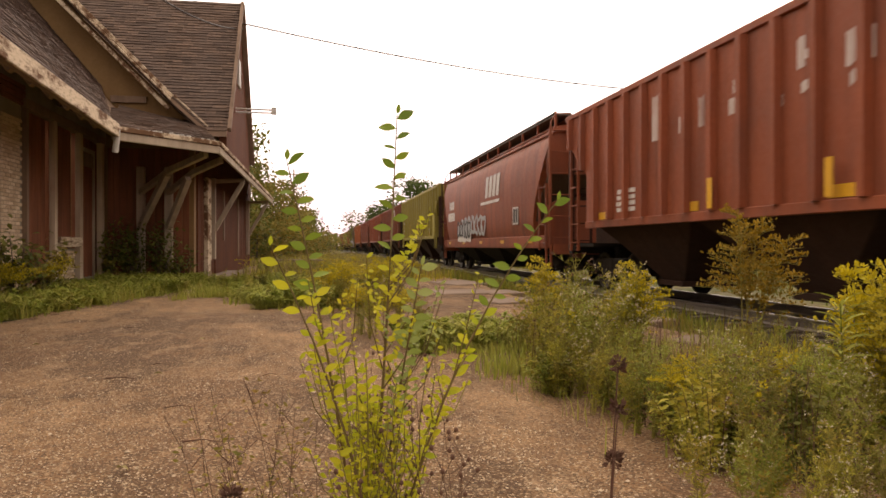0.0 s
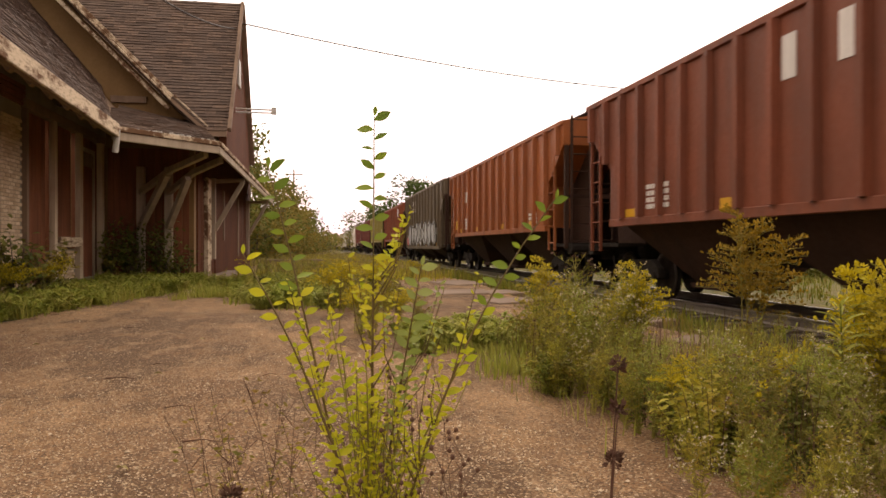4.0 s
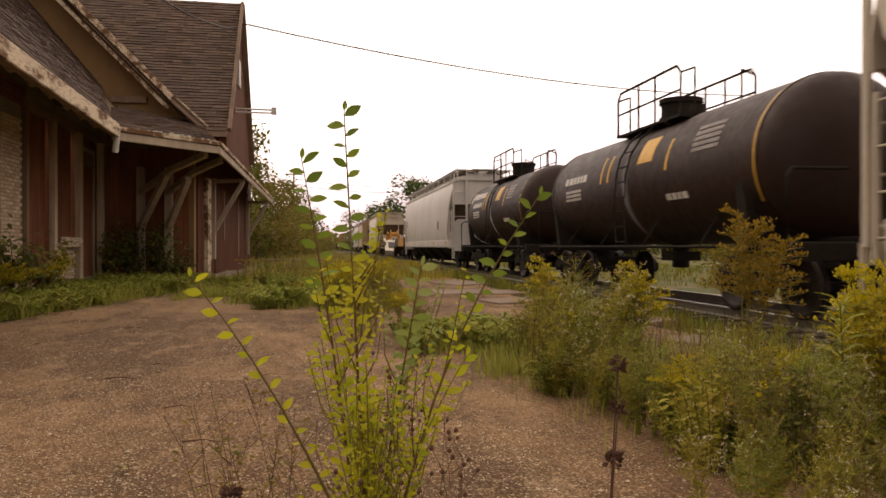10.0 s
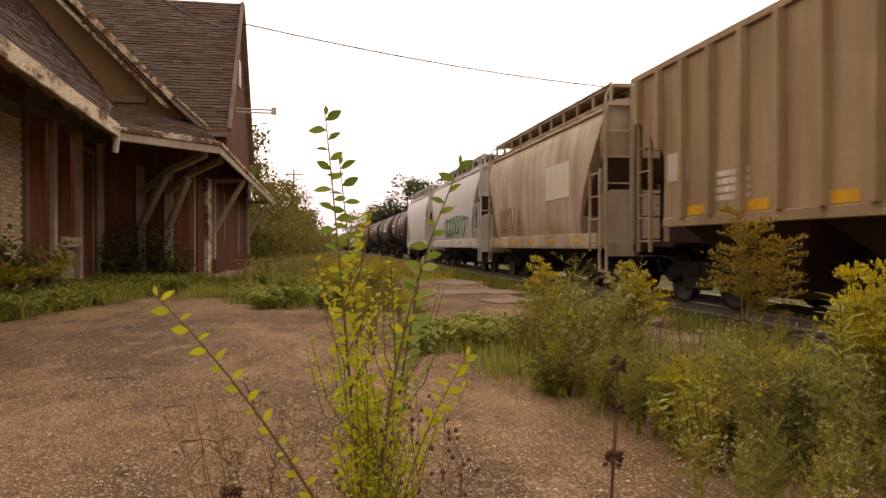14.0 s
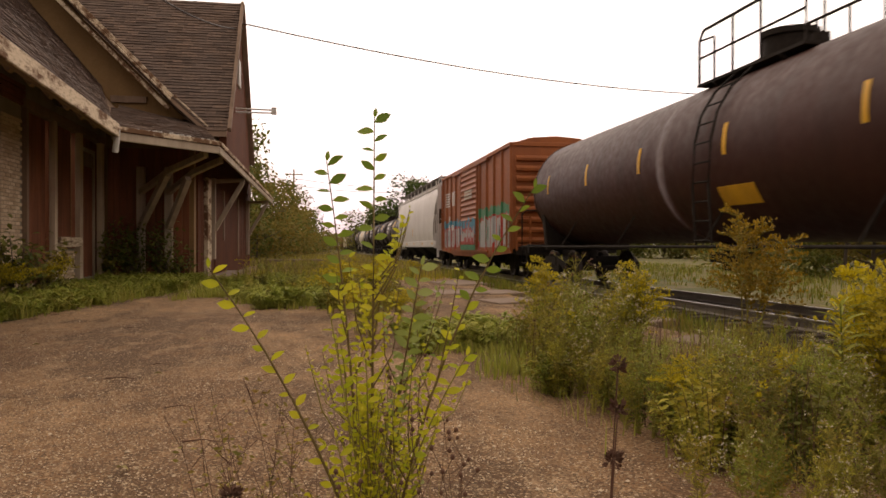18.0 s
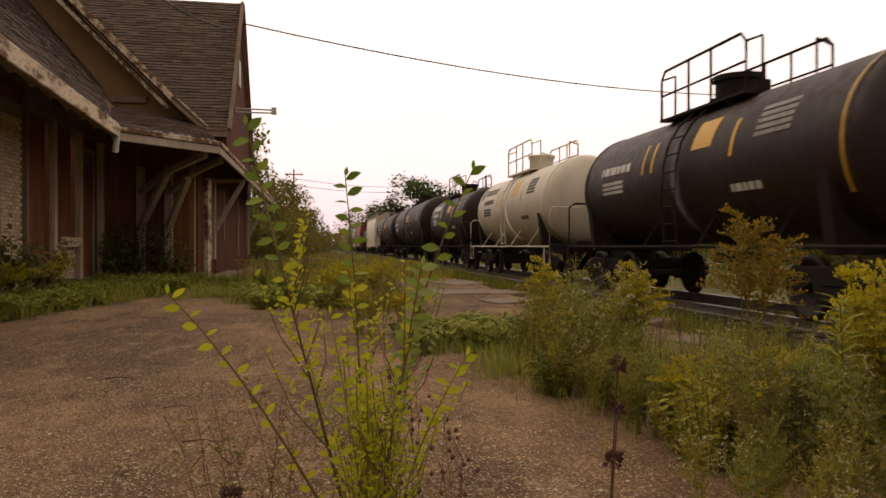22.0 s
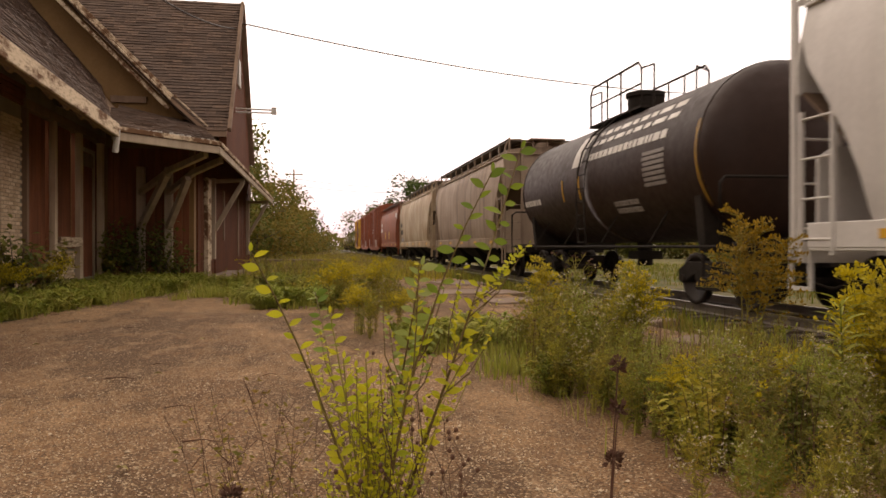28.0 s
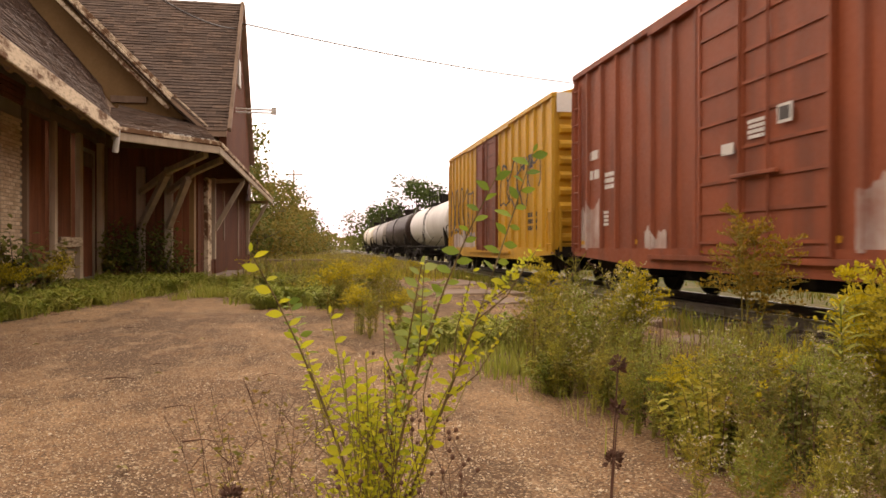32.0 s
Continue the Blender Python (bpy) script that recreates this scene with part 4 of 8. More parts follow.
def build_train():
    add = TRAIN.append
    red = "oxide-red ribbed steel covered hopper wagon"
    # 0: large faded letters along the side
    c, h, x = ribbed_hopper(red + " with faded white letters", *ends(0), OXIDE, 1, ribs=20)
    flat = lambda y: 0.0
    for y, z0, z1, w in ((4.07, 3.02, 3.85, 0.34), (3.11, 3.04, 3.3, 0.2), (2.95, 3.3, 3.5, 0.16), (2.45, 3.02, 3.5, 0.2), (1.5, 3.05, 3.3, 0.3), (1.42, 3.36, 3.56, 0.22),
                         (0.43, 3.0, 3.14, 0.22), (-0.2, 3.08, 3.22, 0.3), (-0.05, 3.4, 3.78, 0.16), (-0.2, 3.5, 3.62, 0.3), (-1.08, 2.95, 3.12, 0.3), (-1.1, 3.2, 3.6, 0.46)):
        y -= 0.85
        spray(c, x, y - w / 2, y + w / 2, wavy(z0, 0.08, 5, z0), wavy(z1, 0.08, 5, z1), FADED, flat, name="faded_letter")
    plate(c, "reflector", x - 0.11, -1.63, -1.49, 1.66, 2.14, MARK_YELLOW)
    plate(c, "reflector", x - 0.11, 1.1, 1.24, 1.66, 2.14, MARK_YELLOW)
    add(c)
    # 1: smooth red hopper with slanted white mark and graffiti
    c, h, x = curved_hopper("red smooth-sided covered hopper wagon with white mark and graffiti", *ends(1), OXIDE, 2, top=4.45)
    marks(c, x, -3.0, 2.85, 0.75, 4, MARK_WHITE, 0.3, 0.12)
    plate(c, "underline", x, -3.1, -0.2, 2.62, 2.72, MARK_WHITE)
    marks(c, x, 5.4, 2.74, 0.36, 4, MARK_WHITE, 0, 0.2)
    marks(c, x, 5.25, 2.22, 0.38, 6, MARK_WHITE, 0, 0.08)
    scrawl(c, x, -1.0, 3.5, 1.5, 2.25, SPRAY_GREY, 7, 5, 0.12)
    spray(c, x, 1.6, 4.45, wavy(1.25, 0.08, 3, 2), wavy(1.55, 0.25, 2.2, 3), MARK_WHITE, lambda y: 0.0)
    spray(c, x, 1.75, 4.5, wavy(1.5, 0.15, 2.5, 4), wavy(2.05, 0.3, 1.8, 5), SPRAY_GREY, lambda y: 0.0, 0.009)
    scrawl(c, x - 0.012, 1.65, 4.45, 1.4, 2.15, MARK_BLACK, 5, 6, 0.07)
    info_box(c, x, -h + 2.7, 1.75)
    add(c)
    # 2: olive green
    for i in (2, 9):
        c, h, x = ribbed_hopper("olive-green ribbed covered hopper wagon with white emblem", *ends(i), GREEN, 10 + i, ribs=18)
        plate(c, "emblem", x, h - 2.3, h - 1.0, 2.6, 3.8, MARK_WHITE)
        plate(c, "emblem_shape", x - 0.004, h - 2.1, h - 1.7, 2.8, 3.5, GREEN, 0.3)
        plate(c, "emblem_shape", x - 0.004, h - 1.6, h - 1.3, 2.8, 3.5, GREEN, -0.2)
        bars(c, x, h - 2.4, 1.9, 1.2, 0.6, 3, MARK_WHITE, 12 + i)
        for y in (-4.2, -0.8, 3.0):
            plate(c, "reflector", x - 0.07, y, y + 0.1, 1.6, 2.5, MARK_YELLOW)
        if i == 2:
            add(c)
        else:
            late = c
    # 3 to 6 red hoppers
    c, h, x = ribbed_hopper(red + " with round white emblem", *ends(3), OXIDE_DARK, 20, ribs=19)
    logo_disc(c, x - 0.112, -4.95, 3.66, 0.27)
    info_box(c, x, -2.4, 1.75)
    add(c)
    c, h, x = ribbed_hopper(red + " with spaced white mark", *ends(4), OXIDE, 21, ribs=18)
    for y in (-3.7, -4.4, -5.17, -6.0):
        marks(c, x, y, 2.95, 0.27, 1, MARK_WHITE, 0.3)
        plate(c, "underline", x, y - 0.08, y + 0.3, 2.84, 2.89, MARK_WHITE)
    marks(c, x, h - 4.6, 2.7, 0.42, 4, MARK_WHITE, 0, 0.5)
    marks(c, x, h - 4.6, 2.1, 0.42, 5, MARK_WHITE, 0, 0.3)
    info_box(c, x, -6.1, 1.8, 0.4, 0.3)
    add(c)
    c, h, x = ribbed_hopper("dark sooty red ribbed covered hopper wagon", *ends(5), OXIDE_DARK, 22, ribs=19)
    for k in range(5):
        marks(c, x, -4.0 + k * 1.1, 3.3, 0.6, 1, MARK_WHITE)
    add(c)
    c, h, x = ribbed_hopper(red + " with yellow placard", *ends(6), RUST_BOX, 23, ribs=16)
    plate(c, "placard", x, h - 1.9, h - 1.4, 1.8, 2.2, MARK_YELLOW)
    marks(c, x, h - 4.0, 2.9, 0.45, 3, MARK_WHITE)
    add(c)
    # 7: brown high-sided hopper with silver graffiti
    c, h, x = box_hopper("olive-brown ribbed hopper wagon with silver and red graffiti", *ends(7), 24)
    add(c)
    # 8
    c, h, x = ribbed_hopper(red + " with round white emblem", *ends(8), OXIDE, 25, ribs=18)
    logo_disc(c, x - 0.112, -5.2, 3.64, 0.27)
    info_box(c, x, -5.3, 1.74, 0.42, 0.32)
    marks(c, x, h - 4.6, 2.6, 0.42, 4, MARK_WHITE, 0, 0.5)
    plate(c, "reflector", x - 0.08, -h + 2.0, -h + 2.12, 1.6, 2.7, MARK_YELLOW)
    add(c)
    add(late)
    c, h, x = ribbed_hopper("dark red ribbed covered hopper wagon with slanted white mark", *ends(10), OXIDE_RICH, 27, ribs=19)
    for k in range(4):
        marks(c, x, -1.2 + (3 - k) * 0.75, 2.9, 0.4, 1, MARK_WHITE, 0.3)
    info_box(c, x, -2.2, 1.75)
    marks(c, x, 4.3, 2.36, 0.27, 2, MARK_WHITE, 0, 0.3)
    marks(c, x, 4.95, 2.36, 0.27, 2, MARK_WHITE, 0, 0.3)
    marks(c, x, 4.1, 1.96, 0.27, 6, MARK_WHITE, 0, 0.2)
    add(c)
    c, h, x = ribbed_hopper("dark red ribbed covered hopper wagon with slanted white mark", *ends(11), OXIDE_RICH, 28, ribs=19)
    for k in range(4):
        marks(c, x, -4.2 + k * 1.15, 2.9, 0.5, 1, MARK_WHITE, 0.3)
        plate(c, "underline", x, -4.3 + k * 1.15, -3.7 + k * 1.15, 2.75, 2.82, MARK_WHITE)
    info_box(c, x, -6.0, 1.75)
    marks(c, x, 5.25, 2.66, 0.27, 2, MARK_WHITE, 0, 0.2)
    marks(c, x, 5.2, 2.1, 0.27, 3, MARK_WHITE, 0, 0.15)
    plate(c, "placard", x, h - 1.9, h - 1.4, 1.65, 2.0, MARK_YELLOW)
    add(c)
    # 12: tan smooth hopper
    c, h, x = curved_hopper("tan smooth-sided covered hopper wagon, dusty", *ends(12), TAN, 30, top=4.5)
    bars(c, x, -1.2, 2.4, 1.0, 0.7, 5, GREY, 31)
    bars(c, x, -3.6, 2.2, 0.5, 0.25, 2, GREY, 32)
    bars(c, x, h - 2.0, 2.2, 0.8, 0.7, 2, GREY, 33)
    add(c)
    # 13, 14 tanks
    for i, seed in ((13, 40), (14, 41)):
        c, h, r, zc = tank_wagon("black round tank wagon with yellow placard", *ends(i), BLACK, seed)
        tank_marks(c, h, r, zc, seed, i == 14)
        add(c)
    c, h, x = curved_hopper("white smooth-sided covered hopper wagon", *ends(15), WHITE, 42, top=4.4, bays=4, dark_rail=False)
    for y in (h - 2.4, h - 5.8):
        plate(c, "reflector", x, y, y + 0.12, 1.7, 2.3, MARK_YELLOW, 0.12)
    bars(c, x, h - 1.8, 2.4, 0.7, 0.4, 2, GREY, 43)
    info_box(c, x, -h + 3.6, 1.9, 0.45, 0.5)
    add(c)
    add(flat_wagon("depressed-centre flat wagon, rusty brown and yellow, carrying a winch", *ends(16)))
    c, h, x = curved_hopper("tan short covered hopper wagon with dark shaded end", *ends(17), TAN, 44, top=4.45, bays=2, dark_rail=False, lip=3.42)
    marks(c, x, h - 2.6, 3.2, 0.32, 4, MARK_BLACK, 0, 0.15)
    marks(c, x, h - 2.7, 2.7, 0.34, 6, MARK_BLACK, 0, 0.15)
    scrawl(c, x, -2.6, 0.6, 1.5, 2.1, GREY, 6, 45, 0.06)
    bars(c, x, 0.8, 1.5, 1.2, 0.25, 2, GREY, 46)
    add(c)
    c, h, x = ribbed_hopper("ochre-brown dusty ribbed covered hopper wagon", *ends(18), BROWN, 47, ribs=12, bays=2, top=4.4, sill=1.5)
    plate(c, "placard", x, h - 2.2, h - 1.5, 2.2, 2.7, TAN)
    add(c)
    c, h, x = curved_hopper("cream covered hopper wagon streaked with rust", *ends(19), RUSTY, 48, top=4.4, bays=2, dark_rail=False)
    scrawl(c, x, 1.2, 3.4, 1.5, 2.3, BROWN, 5, 49, 0.06)
    plate(c, "repaint_patch", x, -3.5, -1.6, 2.3, 3.2, CREAM)
    add(c)
    c, h, x = curved_hopper("white covered hopper wagon with green graffiti", *ends(20), WHITE, 50, top=4.4, bays=2, dark_rail=False)
    scrawl(c, x, -4.0, 1.5, 1.5, 2.4, SPRAY_GREEN, 8, 51, 0.09)
    add(c)
    c, h, x = curved_hopper("white covered hopper wagon", *ends(21), WHITE, 52, top=4.3, bays=2, dark_rail=False)
    add(c)
    # tanks
    for i, paint, seed, lab in ((22, MAROON, 53, "dark maroon tank wagon"), (23, BLACK, 54, "brown-black tank wagon with white graffiti"),
                                (24, BLACK, 55, "black tank wagon with yellow lettering")):
        c, h, r, zc = tank_wagon(lab, *ends(i), paint, seed, r=1.5, zc=2.62)
        tank_marks(c, h, r, zc, seed, False, i == 23, gold=i != 22)
        add(c)
    c, h, r, zc = tank_wagon("long maroon-brown tank wagon with yellow stripes", *ends(25), MAROON, 56, r=1.5, zc=2.62, hatch=-1.7)
    for y in (6.7, 3.8, 0.9, -2.2, -5.2):
        wrap(c, "reflector", r, zc, y - 0.05, y + 0.05, 2.5, 3.0, MARK_YELLOW)
    wrap(c, "placard", r, zc, -2.8, -1.8, 1.72, 2.02, MARK_YELLOW)
    wrap(c, "end_stripe", r, zc, -h + 0.66, -h + 0.76, 1.6, 3.7, MARK_YELLOW, 10)
    add(c)
    c, h, x = box_wagon("rust-orange ribbed box wagon covered with graffiti", *ends(26), RUST_BOX, 57, top=4.55, sill=0.72, ribs=5, door_w=3.2, louvred=True)
    out = box_skin(h, 3.2, 5)
    for y, q in ((h - 3.45, 0.22), (h - 2.95, 0.22), (h - 2.4, 0.14)):
        spray(c, x, y, y + 0.36, lambda y, q=q: 2.95, lambda y, q=q: 3.62, MARK_WHITE, out, 0.006, "rail_emblem")
    for k in range(6):
        spray(c, x, h - 2.0, h - 1.05, lambda y, k=k: 2.95 + 0.12 * k, lambda y, k=k: 3.02 + 0.12 * k, MARK_WHITE, out, 0.006, "emblem_stripe")
    mural(c, x, -h + 0.2, -1.75, 0.85, 2.3, out, 5, 58, SPRAY_GREEN)
    mural(c, x, 1.8, h - 0.2, 0.85, 2.05, out, 5, 61, SPRAY_BLUE)
    mural(c, x, -1.5, 1.5, 1.15, 1.95, out, 4, 63, SPRAY_BLUE)
    plate(c, "graffiti_band", x - 0.13, -1.5, 1.5, 0.9, 1.12, SPRAY_GREEN)
    marks(c, x - 0.02, h - 2.2, 2.25, 0.22, 2, MARK_WHITE, 0, 0.15)
    marks(c, x - 0.02, h - 3.0, 1.8, 0.26, 6, MARK_WHITE, 0, 0.15)
    bars(c, x - 0.13, -0.9, 3.0, 1.5, 0.4, 3, TAN, 64)
    add(c)
    c, h, x = curved_hopper("white smooth-sided covered hopper wagon", *ends(27), WHITE, 65, top=4.5)
    for y in (h - 2.2, h - 5.0, h - 9.0):
        plate(c, "reflector", x, y, y + 0.12, 1.7, 2.2, MARK_YELLOW, 0.1)
    marks(c, x, 7.1, 2.58, 0.24, 4, GREY, 0, 0.25)
    marks(c, x, 7.0, 2.2, 0.26, 5, GREY, 0, 0.15)
    add(c)
    for i, paint, seed, lab, big in ((28, BLACK, 66, "brown-black tank wagon with white mark", True), (29, BLACK, 67, "black tank wagon with yellow placard", False),
                                     (30, BLACK, 68, "black tank wagon with white mark", True), (31, BLACK, 69, "black sooty tank wagon", False)):
        c, h, r, zc = tank_wagon(lab, *ends(i), paint, seed)
        tank_marks(c, h, r, zc, seed, big)
        add(c)
    c, h, r, zc = tank_wagon("cream tank wagon with railings of the same cream", *ends(32), CREAM, 70, rail_paint=CREAM)
    tank_marks(c, h, r, zc, 70, True, dark=True)
    add(c)
    for i, paint, seed, lab in ((33, BLACK, 71, "black tank wagon with yellow placard"), (34, BLACK, 72, "long black tank wagon"),
                                (35, BLACK, 73, "long black tank wagon with yellow stripes")):
        c, h, r, zc = tank_wagon(lab, *ends(i), paint, seed, **({"r": 1.34, "zc": 2.42} if i == 33 else BIG_TANK))
        tank_marks(c, h, r, zc, seed, i == 33)
        add(c)
    c, h, x = curved_hopper("cream smooth-sided covered hopper wagon", *ends(36), CREAM, 74, top=4.45)
    marks(c, x, h - 1.9, 2.5, 0.25, 4, MARK_BLACK, 0, 0.2)
    info_box(c, x, -h + 2.4, 1.7, 0.4, 0.3)
    add(c)
    c, h, r, zc = tank_wagon("black tank wagon with green and silver graffiti", *ends(37), BLACK, 75)
    wrap_bars(c, r, zc, -2.5, 2.0, 3.0, 0.5, 1, SPRAY_GREY, 76, "graffiti")
    wrap_bars(c, r, zc, 0.8, 1.9, 1.8, 0.4, 1, SPRAY_GREEN, 77, "graffiti")
    add(c)
    c, h, x = curved_hopper("red smooth-sided covered hopper wagon", *ends(38), OXIDE, 77, top=4.45)
    add(c)
    c, h, x = curved_hopper("whitish hopper wagon with large blue-grey graffiti", *ends(39), WHITE, 78, top=4.5)
    flat = lambda y: 0.0
    spray(c, x, -h + 1.9, -0.2, wavy(1.45, 0.1, 3, 79), wavy(2.45, 0.3, 1.6, 80), OLIVE_FADE, flat)
    spray(c, x, 0.3, h - 1.9, wavy(1.42, 0.1, 3, 81), wavy(2.25, 0.3, 1.8, 82), GREY, flat)
    spray(c, x, -0.6, 0.5, wavy(1.5, 0.1, 3, 83), wavy(2.3, 0.3, 2, 84), SPRAY_NAVY, flat, 0.009)
    spray(c, x, -h + 1.2, -h + 2.0, wavy(1.5, 0.1, 3, 85), wavy(2.3, 0.3, 2, 86), SPRAY_NAVY, flat, 0.009)
    scrawl(c, x - 0.012, -h + 2.0, 0.2, 1.5, 2.65, MARK_BLACK, 6, 79, 0.06)
    scrawl(c, x - 0.012, 0.4, h - 1.8, 1.5, 2.3, MARK_WHITE, 8, 80, 0.05)
    scrawl(c, x, -h + 1.0, -h + 2.2, 2.8, 3.8, GREY, 3, 81, 0.05)
    add(c)
    c, h, r, zc = tank_wagon("brown-black tank wagon with white company mark", *ends(40), BLACK, 82, **BIG_TANK)
    wrap_bars(c, r, zc, -4.2, 3.32, 4.3, 0.5, 1, MARK_WHITE, 83, "company_mark")
    wrap_bars(c, r, zc, -4.0, 3.02, 4.0, 0.24, 1, MARK_WHITE, 84, "company_mark")
    wrap(c, "emblem", r, zc, 0.35, 0.95, 3.0, 3.75, MARK_WHITE, 10)
    wrap_bars(c, r, zc, 3.6, 2.2, 1.5, 0.24, 1, MARK_WHITE, 86)
    wrap_bars(c, r, zc, -4.0, 2.2, 0.9, 0.7, 7, GREY, 87)
    wrap_bars(c, r, zc, -2.6, 1.75, 1.2, 0.3, 2, GREY, 88)
    for y in (0.4, 1.6):
        wrap(c, "reflector", r, zc, y, y + 0.06, 2.2, 2.75, MARK_YELLOW)
    wrap(c, "end_stripe", r, zc, -h + 0.72, -h + 0.82, 1.75, 3.2, MARK_YELLOW, 10)
    add(c)
    c, h, x = curved_hopper("brownish grey covered hopper wagon streaked with soot", *ends(41), SOOTY_TAN, 85, top=4.45)
    add(c)
    c, h, x = curved_hopper("cream hopper wagon streaked with soot and rust", *ends(42), RUSTY, 86, top=4.45)
    marks(c, x, 5.75, 2.46, 0.3, 4, MARK_BLACK, 0, 0.2)
    marks(c, x, 5.35, 1.93, 0.32, 6, MARK_BLACK, 0, 0.12)
    spray(c, x, 4.6, 6.4, wavy(1.4, 0.06, 3, 87), wavy(1.66, 0.2, 2.6, 88), GREY, lambda y: 0.0)
    add(c)
    c, h, x = curved_hopper("red smooth-sided covered hopper wagon with white mark", *ends(43), OXIDE, 88, top=4.35)
    marks(c, x + 0.03, -7.6, 3.2, 0.52, 4, MARK_WHITE, 0.15, 0.1)
    marks(c, x, h - 2.4, 2.9, 0.32, 4, MARK_WHITE, 0, 0.15)
    marks(c, x, h - 2.5, 2.4, 0.32, 6, MARK_WHITE, 0, 0.15)
    for y in (-1.6, 1.8):
        bars(c, x, y, 1.7, 0.8, 0.6, 4, MARK_YELLOW, 89)
    add(c)
    # high-cube box wagons
    for i, seed in ((44, 90), (45, 95)):
        c, h, x = box_wagon("red ribbed high-cube box wagon with graffiti", *ends(i), OXIDE, seed, top=5.32, sill=0.72, ribs=8, white_top=i == 45, shift=0.15)
        out = box_skin(h, 3.1, 8)
        spray(c, x, -3.7, -1.75, lambda y: 0.98, wavy(1.75, 0.3, 2.5, seed), FADED, out)
        spray(c, x, 3.0, 3.9, lambda y: 1.0, wavy(1.3, 0.7, 2.0, seed + 1), FADED, out)
        spray(c, x, h - 1.6, h - 0.4, lambda y: 0.98, wavy(2.0, 0.5, 2.5, seed + 4), FADED, out)
        info_box(c, x, -h + 1.7, 1.5, 0.5, 0.4)
        plate(c, "placard", x - 0.012, -h + 1.68, -h + 2.08, 1.2, 1.33, MARK_YELLOW)
        plate(c, "placard", x - 0.03, -h + 1.8, -h + 2.1, 0.86, 0.95, MARK_YELLOW)
        plate(c, "yellow_stripe", x - 0.012, -h + 1.36, -h + 1.42, 1.15, 1.9, MARK_YELLOW)
        plate(c, "reflector", x - 0.03, -h + 1.4, -h + 1.55, 0.85, 0.97, MARK_WHITE)
        plate(c, "reflector", x - 0.03, -h + 1.1, -h + 1.38, 0.85, 0.97, SPRAY_RED)
        bars(c, x, -h + 2.3, 1.85, 0.3, 0.55, 7, MARK_WHITE, seed + 2)
        bars(c, x, -h + 1.7, 2.05, 0.45, 0.4, 5, MARK_WHITE, seed + 3)
        bars(c, x - 0.1, -0.1, 2.6, 0.4, 0.3, 4, MARK_WHITE, seed + 4)
        bars(c, x, h - 2.4, 2.3, 0.5, 0.4, 3, MARK_WHITE, seed + 5)
        plate(c, "stencil", x - 0.13, -0.75, -0.45, 2.72, 2.98, MARK_WHITE)
        plate(c, "stencil", x - 0.135, -0.71, -0.49, 2.76, 2.94, MARK_BLACK)
        plate(c, "stencil", x - 0.13, 0.62, 0.95, 2.45, 2.62, MARK_WHITE)
        bars(c, x, h - 1.75, 3.0, 0.9, 0.3, 1, MARK_WHITE, seed + 7)
        bars(c, x, h - 1.75, 2.55, 0.9, 0.3, 1, MARK_WHITE, seed + 8)
        add(c)
    c, h, x = box_wagon("yellow high-cube box wagon with dark door", *ends(46), YELLOW, 100, top=5.28, sill=0.72, ribs=8, door_paint=OXIDE_DARK, white_top=True)
    bars(c, x, -h + 1.8, 3.3, 1.6, 0.6, 1, MARK_BLACK, 101)
    bars(c, x, -h + 1.6, 1.5, 1.2, 0.6, 3, MARK_BLACK, 102)
    scrawl(c, x - 0.08, 2.2, h - 0.6, 1.4, 3.6, MARK_BLACK, 5, 103, 0.06)
    scrawl(c, x - 0.08, -h + 1.0, -2.2, 2.2, 3.8, MARK_BLACK, 4, 104, 0.05)
    spray(c, x, 2.0, h - 1.0, wavy(1.0, 0.1, 3, 105), wavy(1.6, 0.35, 2.2, 106), FADED, box_skin(h, 3.1, 8))
    add(c)
    for i, paint, lab in ((47, WHITE, "greyish white long tank wagon"), (48, BLACK, "long black tank wagon, sooty"),
                          (49, GREY, "sooty grey tank wagon"), (50, CREAM, "cream tank wagon, last of the train")):
        c, h, r, zc = tank_wagon(lab, *ends(i), paint, 110 + i)
        add(c)


def box_hopper(label, y0, y1, seed):
    """A hopper whose ribbed side reaches far down."""
    c, h, x = ribbed_hopper(label, y0, y1, OLIVE_BROWN, seed, ribs=14, top=4.45, sill=1.0)
    for k, zz in enumerate((3.7, 3.25)):
        marks(c, x, h - 5.2, zz, 0.3, 6, MARK_WHITE, 0, 0.35)
    blobs(c, x - 0.085, -h + 2.2, h - 2.4, 1.1, 2.5, SPRAY_GREY, 7, seed + 1)
    scrawl(c, x - 0.1, -h + 2.3, h - 2.5, 1.15, 2.5, MARK_BLACK, 8, seed + 2, 0.07)
    blobs(c, x - 0.084, h - 2.4, h - 1.6, 1.1, 1.7, SPRAY_RED, 1, seed + 3)
    return c, h, x


